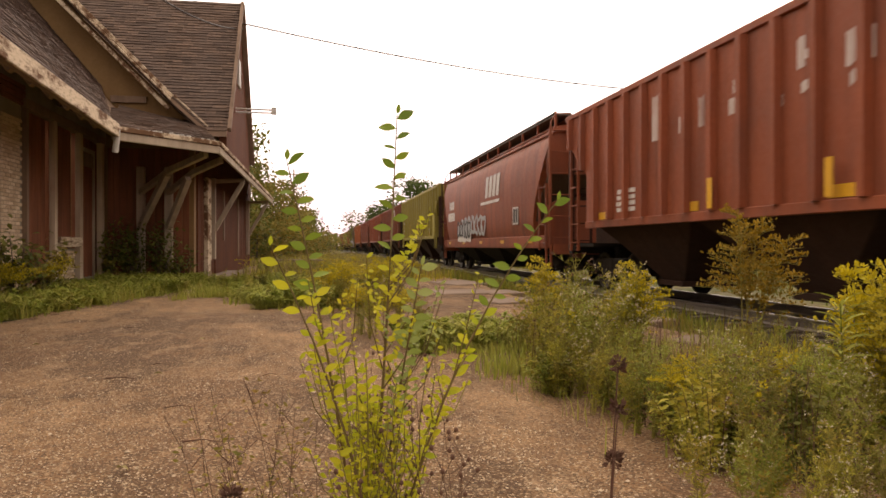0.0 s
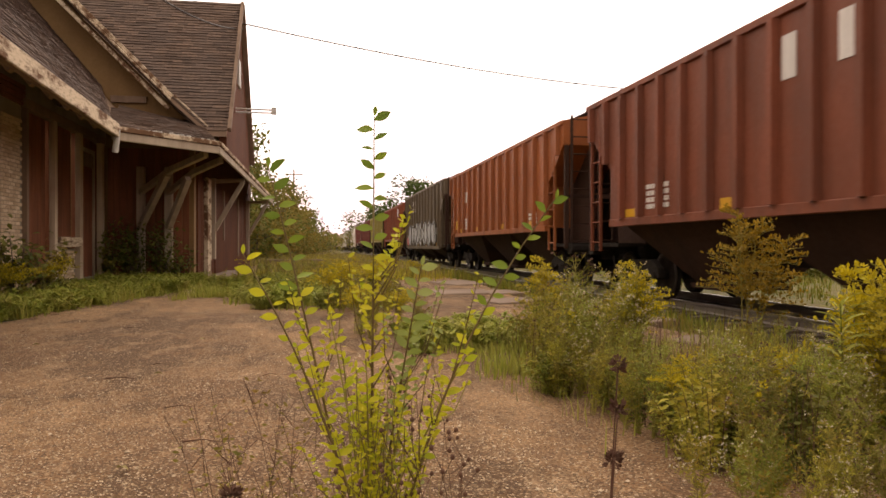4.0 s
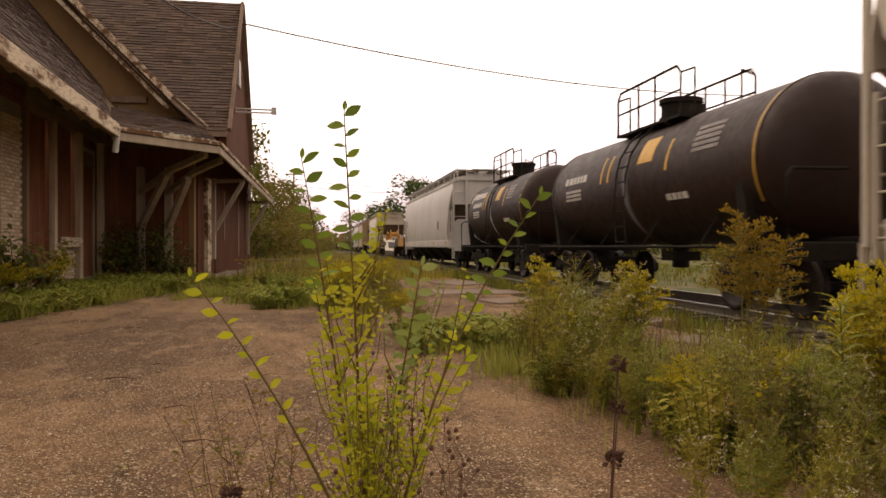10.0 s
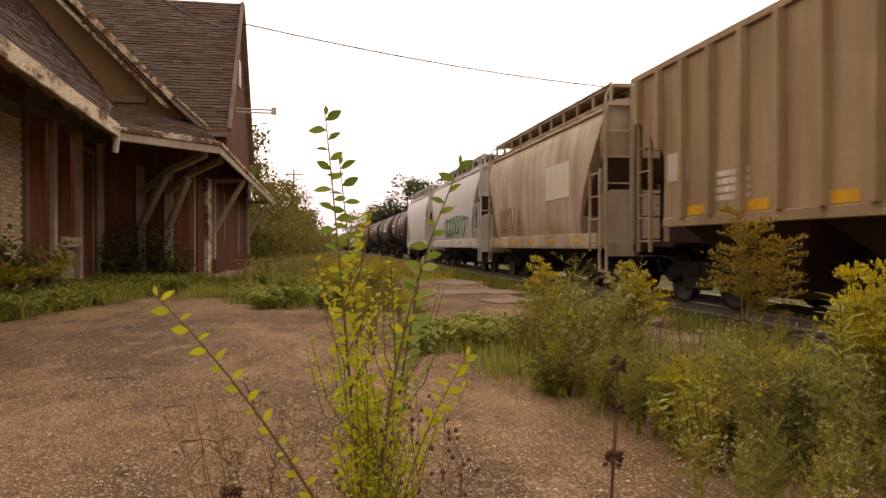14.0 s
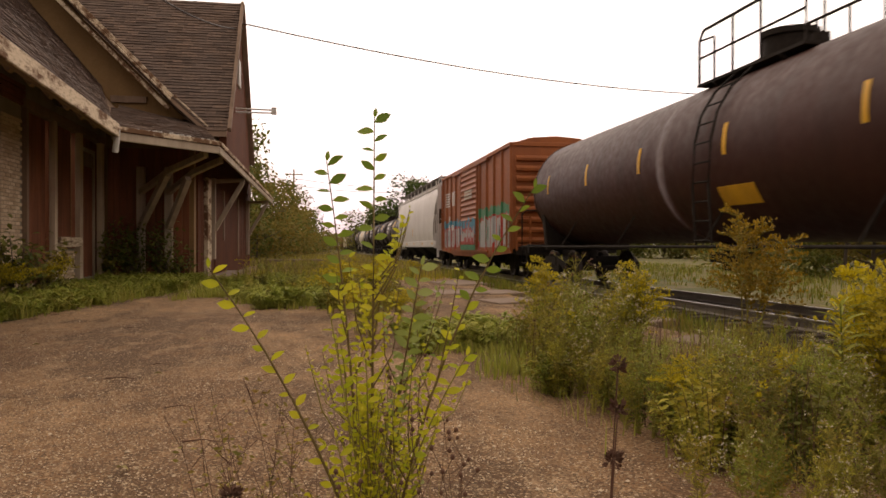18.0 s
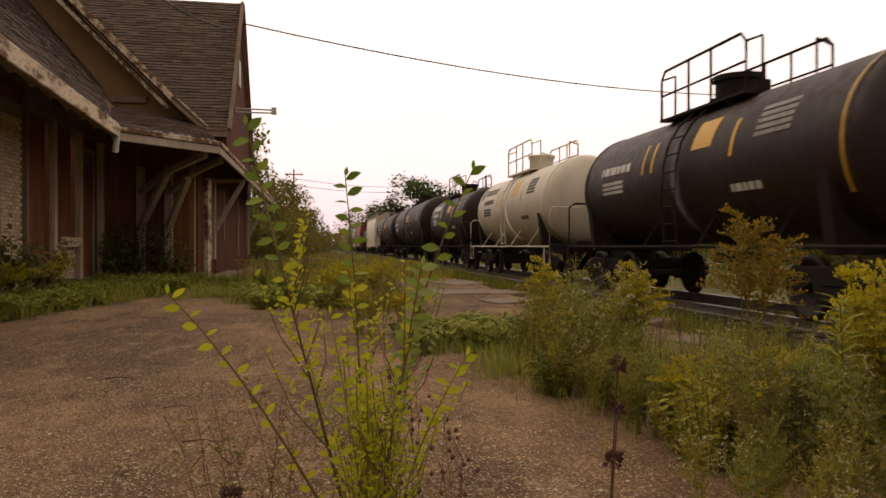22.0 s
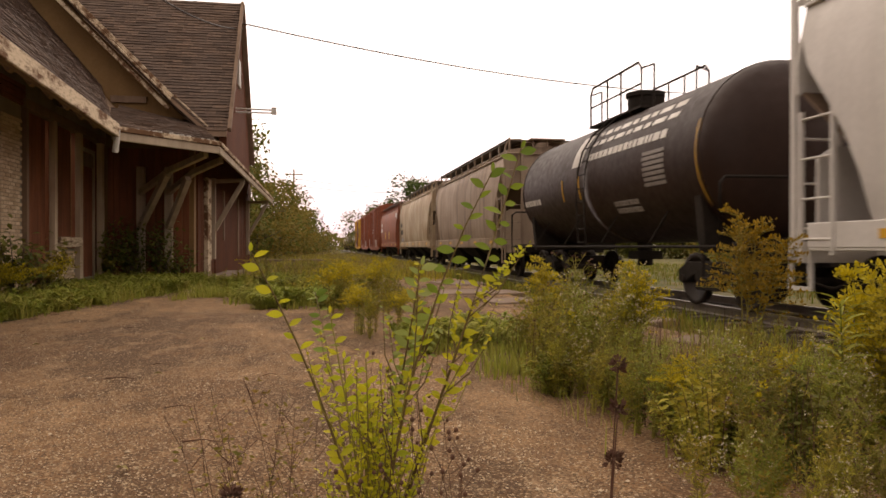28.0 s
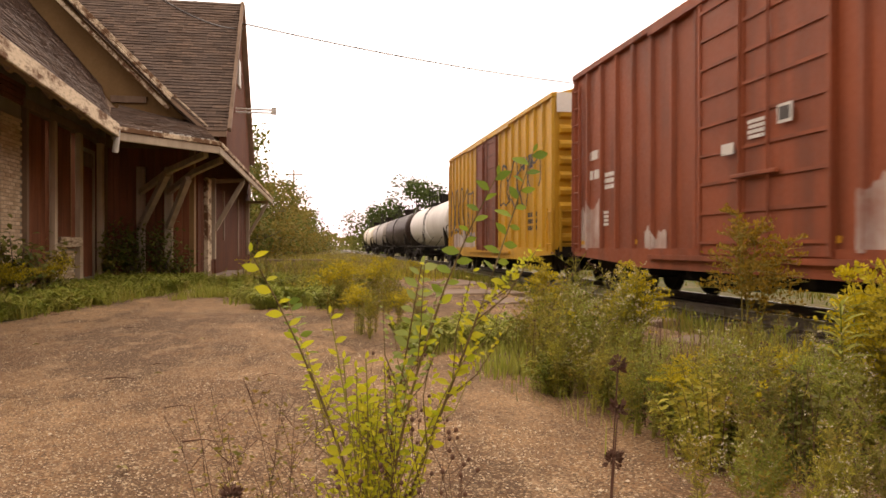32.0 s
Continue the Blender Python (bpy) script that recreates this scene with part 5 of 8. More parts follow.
def tank_marks(c, h, r, zc, seed, big, tagged_white=False, dark=False, gold=False):
    """The usual paint marks of a tank wagon."""
    ink = MARK_BLACK if dark else MARK_YELLOW if gold else MARK_WHITE
    if big:
        wrap_bars(c, r, zc, h - 3.3, 2.95, 1.9, 0.34, 1, ink, seed + 1, "company_mark")
        wrap(c, "emblem", r, zc, h - 1.25, h - 1.0, 2.9, 3.3, ink)
    wrap_bars(c, r, zc, h - 3.2, 2.6, 1.5, 0.26, 1, ink, seed + 2)
    if not gold:
        wrap_bars(c, r, zc, h - 2.9, 2.2, 1.1, 0.3, 3, ink, seed + 3)
    wrap(c, "placard", r, zc, -1.2, -0.55, 2.75, 3.25, MARK_YELLOW)
    wrap_bars(c, r, zc, -h + 1.9, 2.7, 0.85, 0.5, 5, MARK_BLACK if dark else GREY, seed + 4)
    wrap(c, "end_stripe", r, zc, -h + 0.72, -h + 0.84, 1.75, 3.7, MARK_YELLOW, 10)
    for y in (-1.9, 0.9, 1.3):
        wrap(c, "reflector", r, zc, y, y + 0.08, 2.5, 3.1, MARK_YELLOW)
    wrap_bars(c, r, zc, -2.6, 1.9, 0.8, 0.18, 1, ink, seed + 6)
    if tagged_white:
        wrap_bars(c, r, zc, -2.9, 2.3, 3.2, 0.5, 1, MARK_WHITE, seed + 7, "graffiti")


build_train()


# ---- ground, track, pavement ----
def ground_material():
    mat, n, l, b = nodes_of("dry_grass_and_dirt", 0.95)
    matt(b)
    broad = spot(n, l, 0.12, 5, shift=False)
    mid = spot(n, l, 1.4, 6, shift=False)
    fine = spot(n, l, 26, 5, shift=False)
    c = blend(n, l, span(n, l, broad, 0.4, 0.6), (0.17, 0.145, 0.05), (0.09, 0.105, 0.035))
    c = blend(n, l, span(n, l, mid, 0.45, 0.65), c, (0.2, 0.15, 0.08))
    c = blend(n, l, span(n, l, fine, 0.35, 0.7, 0, 0.5), c, (0.05, 0.045, 0.025))
    l.new(c, b.inputs["Base Color"])
    relief(n, l, b, fine, 0.6, 0.05)
    return mat


def pavement_material():
    mat, n, l, b = nodes_of("worn_asphalt_with_gravel", 0.92)
    matt(b)
    broad = spot(n, l, 0.38, 5, (1.0, 0.55, 1.0), shift=False, rough=0.6)
    stain = spot(n, l, 0.7, 7, (1.1, 0.55, 1.0), shift=False, rough=0.68)
    mid = spot(n, l, 5.5, 6, shift=False, rough=0.65)
    co = n.new("ShaderNodeTexCoord")
    vor = n.new("ShaderNodeTexVoronoi")
    vor.inputs["Scale"].default_value = 105
    l.new(co.outputs["Object"], vor.inputs["Vector"])
    fine = spot(n, l, 60, 5, shift=False, rough=0.7)
    c = blend(n, l, span(n, l, broad, 0.38, 0.64), (0.14, 0.068, 0.031), (0.46, 0.265, 0.128))
    c = blend(n, l, span(n, l, stain, 0.46, 0.56, 0, 0.9), c, (0.085, 0.043, 0.02))
    patch = spot(n, l, 2.1, 8, (1.2, 0.6, 1.0), shift=False, rough=0.75)
    c = blend(n, l, span(n, l, patch, 0.52, 0.66, 0, 0.7), c, (0.075, 0.036, 0.018))
    c = blend(n, l, span(n, l, patch, 0.45, 0.33, 0, 0.6), c, (0.56, 0.36, 0.205))
    c = blend(n, l, span(n, l, mid, 0.45, 0.7, 0, 0.5), c, (0.12, 0.072, 0.048))
    stone = n.new("ShaderNodeSeparateColor")
    l.new(vor.outputs["Color"], stone.inputs[0])
    c = blend(n, l, span(n, l, stone.outputs[0], 0.62, 0.98, 0, 0.75), c, (0.55, 0.4, 0.245))
    c = blend(n, l, span(n, l, stone.outputs[1], 0.55, 0.95, 0, 0.8), c, (0.05, 0.03, 0.018))
    c = blend(n, l, span(n, l, fine, 0.4, 0.7, 0, 0.55), c, (0.075, 0.048, 0.034))
    l.new(c, b.inputs["Base Color"])
    mix = n.new("ShaderNodeMath")
    mix.operation = "ADD"
    l.new(vor.outputs["Distance"], mix.inputs[0])
    l.new(fine, mix.inputs[1])
    relief(n, l, b, mix.outputs[0], 0.6, 0.012)
    return mat


GROUND = ground_material()
ASPHALT = pavement_material()
CONCRETE = worn("old_concrete", (0.24, 0.165, 0.115), (0.12, 0.085, 0.06), 0.6, 0.9, 40, 1.0, 0.1, bump=0.4)
BALLAST = worn("dark_ballast", (0.042, 0.031, 0.024), (0.022, 0.017, 0.013), 0.6, 0.95, 30, 1.0, 0.1, bump=1.0)
TIE = worn("weathered_sleeper_wood", (0.1, 0.075, 0.055), (0.05, 0.04, 0.03), 0.6, 0.9)
RAILTOP = worn("rail_steel", (0.3, 0.26, 0.23), (0.12, 0.085, 0.065), 0.5, 0.35, metal=0.7)


def lie(x, y):
    """Height of the ground: level platform, a dip for the track, gently uneven fields."""
    z = -0.03
    if x > 4.3:
        z -= 0.28 * min(1, (x - 4.3) / 1.4)
    d = math.hypot(x, y)
    if d < 60 and x < 4.3:
        z += 0.03 * noise.noise(Vector((x * 0.35, y * 0.35, 0)))
    if d > 45 and x < 0:
        z += 0.4 * min(1, (d - 45) / 60) * (1 + noise.noise(Vector((x * 0.02, y * 0.02, 3))))
    return z


def sheet(xs, ys, height):
    s = Shape()
    vs = [(x, y, height(x, y)) for y in ys for x in xs]
    nx = len(xs)
    s.add(vs, [(j * nx + i, j * nx + i + 1, (j + 1) * nx + i + 1, (j + 1) * nx + i) for j in range(len(ys) - 1) for i in range(nx - 1)], True)
    return s


XS = [-3000, -800, -300, -120, -60, -35, -22] + [-15 + 0.75 * i for i in range(42)] + [18, 24, 35, 60, 120, 300, 800, 3000]
YS = [-3000, -600, -120, -40, -15, -6] + [-4 + 0.75 * i for i in range(60)] + [43, 48, 55, 65, 80, 100, 140, 220, 400, 900, 3000]
tagged(part("ground", sheet(XS, YS, lie), GROUND), "dry grass and bare dirt", "ground", kind="structure")


def edge_x(y):
    """Ragged edge of the pavement on the side of the track."""
    return 4.35 + 0.35 * noise.noise(Vector((y * 0.6, 2.2, 0)))


def pave():
    s = Shape()
    ys = [-6 + 0.3 * i for i in range(147)]
    cols = 26
    vs = []
    for y in ys:
        left = -4.6 + 0.5 * noise.noise(Vector((y * 0.4, 7.7, 0)))
        right = edge_x(y)
        for i in range(cols):
            x = left + (right - left) * i / (cols - 1)
            edge = min(i, cols - 1 - i)
            z = 0.012 + 0.012 * noise.noise(Vector((x * 0.7, y * 0.7, 5))) + 0.006 * noise.noise(Vector((x * 3, y * 3, 9)))
            vs.append((x, y, z if edge else -0.12))
    s.add(vs, [(j * cols + i, j * cols + i + 1, (j + 1) * cols + i + 1, (j + 1) * cols + i) for j in range(len(ys) - 1) for i in range(cols - 1)], True)
    return s


tagged(part("platform_pavement", pave(), ASPHALT), "worn brown asphalt platform strewn with gravel", "pavement", kind="structure")


def track():
    base = new("railway_track")
    tagged(base, "single railway track on dark ballast", "railway track", kind="structure")
    s = Shape()
    prof = [(-2.3, -0.42), (-1.5, -0.22), (1.5, -0.22), (2.3, -0.42)]
    s.prism([(TRACK_X + x, RAIL + z) for x, z in prof], "y", -60, 900)
    part("ballast", s, BALLAST, base)
    for sx in (-1, 1):
        s = Shape()
        x = TRACK_X + sx * 0.75
        s.prism([(x - 0.037, RAIL), (x + 0.037, RAIL), (x + 0.037, RAIL - 0.035), (x + 0.01, RAIL - 0.05), (x + 0.01, RAIL - 0.14),
                 (x + 0.07, RAIL - 0.165), (x - 0.07, RAIL - 0.165), (x - 0.01, RAIL - 0.14), (x - 0.01, RAIL - 0.05), (x - 0.037, RAIL - 0.035)], "y", -60, 900)
        part("rail", s, RAILTOP, base, "rusty rail with a bright top")
    me = stock("sleeper", lambda q: q.box(-1.3, 1.3, -0.11, 0.11, -0.35, -0.168), 0.01)
    y = -3.0
    while y < 95:
        put("sleeper", me, TIE, base, m=pose(TRACK_X, y, RAIL))
        y += 0.55


track()

# ---- the old depot ----


def brick_material():
    mat, n, l, b = nodes_of("buff_brick", 0.9)
    matt(b)
    info = n.new("ShaderNodeObjectInfo")
    fine = spot(n, l, 30, 4)
    c = blend(n, l, info.outputs["Random"], (0.5, 0.36, 0.24), (0.74, 0.58, 0.42))
    c = blend(n, l, span(n, l, fine, 0.35, 0.7, 0, 0.5), c, (0.2, 0.13, 0.08))
    l.new(c, b.inputs["Base Color"])
    relief(n, l, b, fine, 0.5, 0.01)
    return mat


def shingle_material():
    mat, n, l, b = nodes_of("brown_asphalt_shingles", 0.92)
    matt(b, 0.2)
    geo = n.new("ShaderNodeNewGeometry")
    fine = spot(n, l, 9, 5, (1, 1, 1), False)
    broad = spot(n, l, 0.5, 4, shift=False)
    c = blend(n, l, geo.outputs["Random Per Island"], (0.07, 0.045, 0.033), (0.185, 0.12, 0.085))
    c = blend(n, l, span(n, l, broad, 0.4, 0.65, 0, 0.6), c, (0.12, 0.09, 0.075))
    c = blend(n, l, span(n, l, fine, 0.35, 0.7, 0, 0.6), c, (0.07, 0.05, 0.042))
    l.new(c, b.inputs["Base Color"])
    relief(n, l, b, fine, 0.4, 0.02)
    return mat


def peeling(name, paint, wood):
    """Old paint that flakes off along the grain and leaves bare dark wood."""
    mat, n, l, b = nodes_of(name, 0.85)
    matt(b)
    flake = spot(n, l, 5.0, 8, (1.0, 0.3, 1.0), rough=0.72)
    broad = spot(n, l, 0.9, 3)
    fine = spot(n, l, 26, 5, (1.0, 0.25, 1.0))
    mask = n.new("ShaderNodeMath")
    mask.operation = "MULTIPLY_ADD"
    mask.inputs[1].default_value = 0.6
    l.new(broad, mask.inputs[0])
    l.new(flake, mask.inputs[2])
    edge = span(n, l, mask.outputs[0], 0.74, 0.86)
    c = blend(n, l, span(n, l, fine, 0.35, 0.7, 0, 0.5), paint, tuple(0.6 * q for q in paint))
    c = blend(n, l, edge, c, wood)
    c = blend(n, l, span(n, l, fine, 0.55, 0.75, 0, 0.6), c, tuple(0.5 * q for q in wood))
    l.new(c, b.inputs["Base Color"])
    relief(n, l, b, edge, 0.4, 0.01)
    return mat


BRICK = brick_material()
MORTAR = worn("grey_mortar", (0.3, 0.25, 0.19), (0.18, 0.14, 0.1), 0.5, 0.95, 60)
SHINGLE = shingle_material()
BOARD = worn("dark_red_brown_boards", (0.27, 0.1, 0.055), (0.13, 0.055, 0.032), 0.7, 0.8, 20, 6.0, 0.7, gloss=0.1)
TRIM = peeling("peeling_pale_paint_on_bare_wood", (0.66, 0.53, 0.38), (0.15, 0.08, 0.045))
TRIM_DARK = worn("peeling_brown_trim", (0.26, 0.17, 0.115), (0.1, 0.06, 0.04), 0.6, 0.85, 24, 4.0, 0.5)
STUCCO = worn("ochre_boards", (0.25, 0.145, 0.06), (0.2, 0.11, 0.045), 0.5, 0.85, 16, 1.5, 0.4)
SOFFIT = worn("dark_soffit_boards", (0.32, 0.22, 0.155), (0.18, 0.12, 0.085), 0.6, 0.9, gloss=0.1)
# darker copy of BOARD; the shade under the canopy is in its colour
SHADED_BOARD = worn("shaded_bay_boards", (0.13, 0.043, 0.019), (0.065, 0.026, 0.014), 0.7, 0.8, 20, 6.0, 0.7, gloss=0.08)
PALE_POST = worn("peeling_pale_post", (0.66, 0.54, 0.41), (0.34, 0.21, 0.13), 0.7, 0.85, 24, 6.0, 0.6, gloss=0.1)
POST = worn("grey_weathered_timber", (0.5, 0.4, 0.3), (0.22, 0.16, 0.11), 0.6, 0.85, 22, 6.0, 0.5, bump=0.4)
LEAD = worn("dull_white_metal", (0.6, 0.57, 0.52), (0.35, 0.3, 0.26), 0.5, 0.5)


def roof_courses(s, corner, along, up, a0, a1, n, jit, seed, tab=0.32, thick=0.02, cut=None):
    """Shingle courses: rows of tabs that lap like clapboards. corner: lower start; along and up: unit ways; a1: height of the slope.
    cut(v) gives the start and end of the row at height v."""
    rng = random.Random(seed)
    along, up = Vector(along), Vector(up)
    nrm = along.cross(up).normalized()
    if nrm.z < 0:
        nrm = -nrm
    corner = Vector(corner)
    step = a1 / n
    for k in range(n):
        v = k * step
        lo, hi = cut(v) if cut else (0, a0)
        u = lo
        first = True
        while u < hi - 0.01:
            w = min((tab * rng.uniform(0.7, 1.3)) * (0.5 if first else 1), hi - u)
            first = False
            d = rng.uniform(-jit, jit)
            p = corner + along * u + up * (v + d)
            q = corner + along * (u + w - 0.008) + up * (v + d)
            t = nrm * (thick * rng.uniform(0.8, 1.5))
            top = up * (step * 1.15)
            vs = [p, q, q + top, p + top, p + t, q + t, q + top + t * 0.15, p + top + t * 0.15]
            s.add(vs, [(4, 5, 6, 7), (0, 4, 5, 1), (0, 3, 7, 4), (1, 5, 6, 2), (0, 1, 2, 3)])
            u += w


def depot():
    d = new("old_depot")
    tagged(d, "abandoned brick and timber railway depot with steep shingled roofs", "building")
    # wing: brick wall along the platform
    s = Shape()
    s.box(-5.9, -5.53, 4.0, 14.95, -0.1, 4.9)
    s.box(-5.9, -5.53, 14.95, 20.5, 3.65, 4.9)
    s.box(-5.9, -5.53, 14.95, 20.5, -0.1, 0.25)
    s.box(-5.9, -5.53, 16.62, 18.0, 0.25, 0.95)
    part("wing_wall", s, MORTAR, d)
    # rear and end walls close the volume
    s = Shape()
    s.box(-14.0, -13.7, 4.0, 36.5, -0.1, 5.0)
    s.box(-13.7, -5.9, 4.0, 4.3, -0.1, 5.0)
    s.box(-13.7, -3.6, 36.2, 36.5, -0.1, 5.0)
    part("rear_wall", s, MORTAR, d)
    # end wall of the main block, faces along the platform
    s = Shape()
    s.prism([(-13.7, -0.1), (-3.3, -0.1), (-3.3, 4.2), (-8.5, 9.4), (-13.7, 4.2)], "y", 20.5, 20.8)
    part("end_wall", s, STUCCO, d)
    s = Shape().box(-3.6, -3.3, 20.8, 36.2, -0.1, 4.4)
    part("bay_wall", s, SHADED_BOARD, d)
    # vertical boards of the lower end wall
    rng = random.Random(3)
    x = -5.48
    while x < -3.42:
        w = rng.uniform(0.14, 0.2)
        b = Shape().box(x, x + w - 0.012, 20.47 - rng.uniform(0, 0.008), 20.5, 0.0, 3.6)
        part("board", b, BOARD, d)
        x += w
    y = 20.9
    while y < 36.0:
        b = Shape().box(-3.3, -3.27 + rng.uniform(0, 0.01), y, y + 0.29, 0.0, 3.5)
        part("board", b, SHADED_BOARD, d)
        y += 0.3
    # wing openings: boarded freight door, side panels, posts
    for y0, y1 in ((14.96, 16.4), (18.3, 19.7)):
        n = 6
        for k in range(n):
            a = y0 + (y1 - y0) * k / n
            b = Shape().box(-5.7, -5.62 + rng.uniform(0, 0.005), a + 0.002, a + (y1 - y0) / n - 0.002, 0.2, 3.7)
            part("door_board", b, BOARD, d)
    n = 7
    for k in range(n):
        a = 16.6 + k * 0.2
        b = Shape().box(-5.7, -5.62, a + 0.002, a + 0.198, 0.9, 3.65)
        part("shutter_board", b, BOARD, d)
    s = Shape().box(-5.74, -5.7, 19.95, 20.5, 0.0, 3.7)
    part("shadow_panel", s, BOARD, d)
    for y, w in ((14.98, 0.1), (16.5, 0.15), (18.17, 0.2), (19.86, 0.26)):
        b = Shape().box(-5.55, -5.43, y - w / 2, y + w / 2, 0.0, 3.65)
        part("door_post", b, PALE_POST if y != 14.98 else TRIM_DARK, d, bevel=0.01)
    for y in (18.36, 19.64):
        b = Shape().box(-5.62, -5.57, y - 0.05, y + 0.05, 0.2, 3.36)
        part("door_frame", b, POST, d, bevel=0.008)
    b = Shape().box(-5.62, -5.568, 18.3, 19.7, 3.3, 3.4)
    part("door_frame", b, POST, d, bevel=0.008)
    b = Shape().box(-5.62, -5.575, 18.42, 19.58, 2.95, 3.27)
    part("transom_panel", b, TRIM_DARK, d, bevel=0.01)
    b = Shape().box(-5.6, -5.42, 14.9, 20.0, 3.62, 3.8)
    part("lintel", b, TRIM_DARK, d, bevel=0.01)
    b = Shape().box(-5.6, -5.36, 16.62, 18.0, 0.98, 1.2)
    part("window_sill", b, TRIM, d, "pale wooden sill", bevel=0.015)
    b = Shape()
    for k in range(4):
        b.box(-5.58, -5.48, 13.4, 15.0, 3.66 + 0.1 * k, 3.74 + 0.1 * k)
    part("arch_course", b, worn("red_arch_brick", (0.24, 0.085, 0.05), (0.12, 0.05, 0.035), 0.5, 0.9), d)
    # wing roof
    up = Vector((-1, 0, 1.2)).normalized()
    s = Shape()
    roof_courses(s, (-3.96, 4.0, 3.84), Vector((0, 1, -0.038)).normalized(), up, 16.4, 6.4, 44, 0.01, 5,
                 cut=lambda v: (0, min(16.45, 11.25 + v * 2.0)))
    tagged(part("wing_shingles", s, SHINGLE, d), kind="stuff")
    s = Shape()
    s.add([(-4.0, 4, 3.75), (-4.0, 15.2, 3.32), (-5.2, 20.5, 4.55), (-8.2, 20.5, 8.15), (-8.2, 4, 8.78),
           (-4.08, 4, 3.65), (-4.08, 15.2, 3.22), (-5.28, 20.5, 4.45), (-8.28, 20.5, 8.05), (-8.28, 4, 8.68)],
          [(0, 1, 2, 3, 4), (5, 9, 8, 7, 6), (0, 5, 6, 1), (1, 6, 7, 2), (2, 7, 8, 3), (3, 8, 9, 4), (4, 9, 5, 0)])
    part("wing_roof", s, SOFFIT, d)
    # rafter tails under the open eave
    y = 4.6
    while y < 15.1:
        z = 3.62 - 0.038 * (y - 4)
        s = Shape()
        s.beam((-4.05, y, z - 0.02), (-5.5, y, z + 1.72), 0.07, 0.14, (0, 1, 0))
        part("rafter_tail", s, SOFFIT, d)
        y += 0.75
    s = Shape()
    s.beam((-3.95, 4, 3.7), (-3.95, 15.2, 3.27), 0.1, 0.24)
    part("fascia_board", s, TRIM_DARK, d, "dark weathered fascia board", bevel=0.01)
    s = Shape()
    s.beam((-3.88, 4, 3.71), (-3.88, 15.22, 3.28), 0.05, 0.27)
    part("wing_fascia", s, TRIM, d, "peeling white-beige fascia board", bevel=0.012)
    s = Shape()
    s.tube([(-3.9, 15.25, 3.3), (-3.92, 15.28, 3.1), (-3.96, 15.3, 2.85)], 0.06, 8)
    part("drain_spout", s, LEAD, d)
    # canopy round the bay
    B, C, D2 = Vector((-4.0, 15.25, 3.3)), Vector((-2.2, 17.0, 3.28)), Vector((-2.2, 36.4, 3.28))
    s = Shape()
    s.add([B, C, (-3.3, 20.5, 4.3), (-5.2, 20.5, 4.75), B - Vector((0, 0, 0.1)), C - Vector((0, 0, 0.1)), (-3.3, 20.5, 4.2), (-5.2, 20.5, 4.65)],
          [(0, 1, 2, 3), (4, 7, 6, 5), (0, 4, 5, 1), (1, 5, 6, 2), (2, 6, 7, 3), (3, 7, 4, 0)])
    s.add([C, D2, (-3.3, 36.4, 4.3), (-3.3, 20.5, 4.3), C - Vector((0, 0, 0.1)), D2 - Vector((0, 0, 0.1)), (-3.3, 36.4, 4.2), (-3.3, 20.5, 4.2)],
          [(0, 1, 2, 3), (4, 7, 6, 5), (0, 4, 5, 1), (1, 5, 6, 2), (2, 6, 7, 3), (3, 7, 4, 0)])
    part("canopy_roof", s, SHINGLE, d)
    al = (C - B).normalized()
    upc = (Vector((-4.25, 20.5, 4.5)) - (B + C) / 2)
    upc = (upc - al * upc.dot(al)).normalized()
    s = Shape()
    roof_courses(s, B + Vector((0, 0, 0.03)), al, upc, (C - B).length, 3.9, 22, 0.012, 7,
                 cut=lambda v: (-0.30 * v * 0.0, (C - B).length + v * 0.55))
    tagged(part("canopy_shingles", s, SHINGLE, d), kind="stuff")
    for a, b, nm in ((B, C, "canopy_fascia"), (C, D2, "canopy_fascia")):
        s = Shape()
        s.beam(a + Vector((0, 0, -0.12)), b + Vector((0, 0, -0.12)), 0.06, 0.17)
        part("fascia_board", s, POST, d, "weathered fascia board", bevel=0.01)
        s = Shape()
        s.beam(a + Vector((0, 0, 0.02)), b + Vector((0, 0, 0.02)), 0.14, 0.1)
        part(nm, s, TRIM, d, "weathered wooden fascia", bevel=0.01)
    # loose flakes of roofing along the eave
    s = Shape()
    for k in range(26):
        t = rng.random()
        p = B + (C - B) * t + Vector((rng.uniform(-0.1, 0.1), rng.uniform(-0.05, 0.2), 0.07))
        s.box(p.x - 0.04, p.x + 0.04, p.y - 0.03, p.y + 0.03, p.z, p.z + 0.03)
    tagged(part("roof_flake", s, LEAD, d), kind="stuff")
    # brackets under the canopy
    for x, y, arm, strut in ((-4.62, 20.4, (-2.55, 17.5, 3.12), (-3.7, 19.0, 2.8)), (-3.92, 20.4, (-2.35, 18.6, 3.12), (-3.25, 19.3, 2.72))):
        post = Shape().box(x - 0.1, x + 0.1, y - 0.14, y + 0.06, 0.0, 3.1)
        post = part("bracket_post", post, POST, d, bevel=0.012)
        br = Shape()
        br.beam((x, y - 0.1, 1.5), strut, 0.15, 0.17)
        part("bracket_strut", br, POST, d, bevel=0.012)
        br = Shape()
        p0, p2 = Vector((x, y - 0.1, 2.42)), Vector(arm)
        p1 = p0.lerp(p2, 0.5) + Vector((0, 0, 0.12))
        br.beam(p0, p1, 0.13, 0.15)
        br.beam(p1 - (p2 - p1) * 0.03, p2, 0.13, 0.15)
        part("bracket_arm", br, POST, d, bevel=0.012)
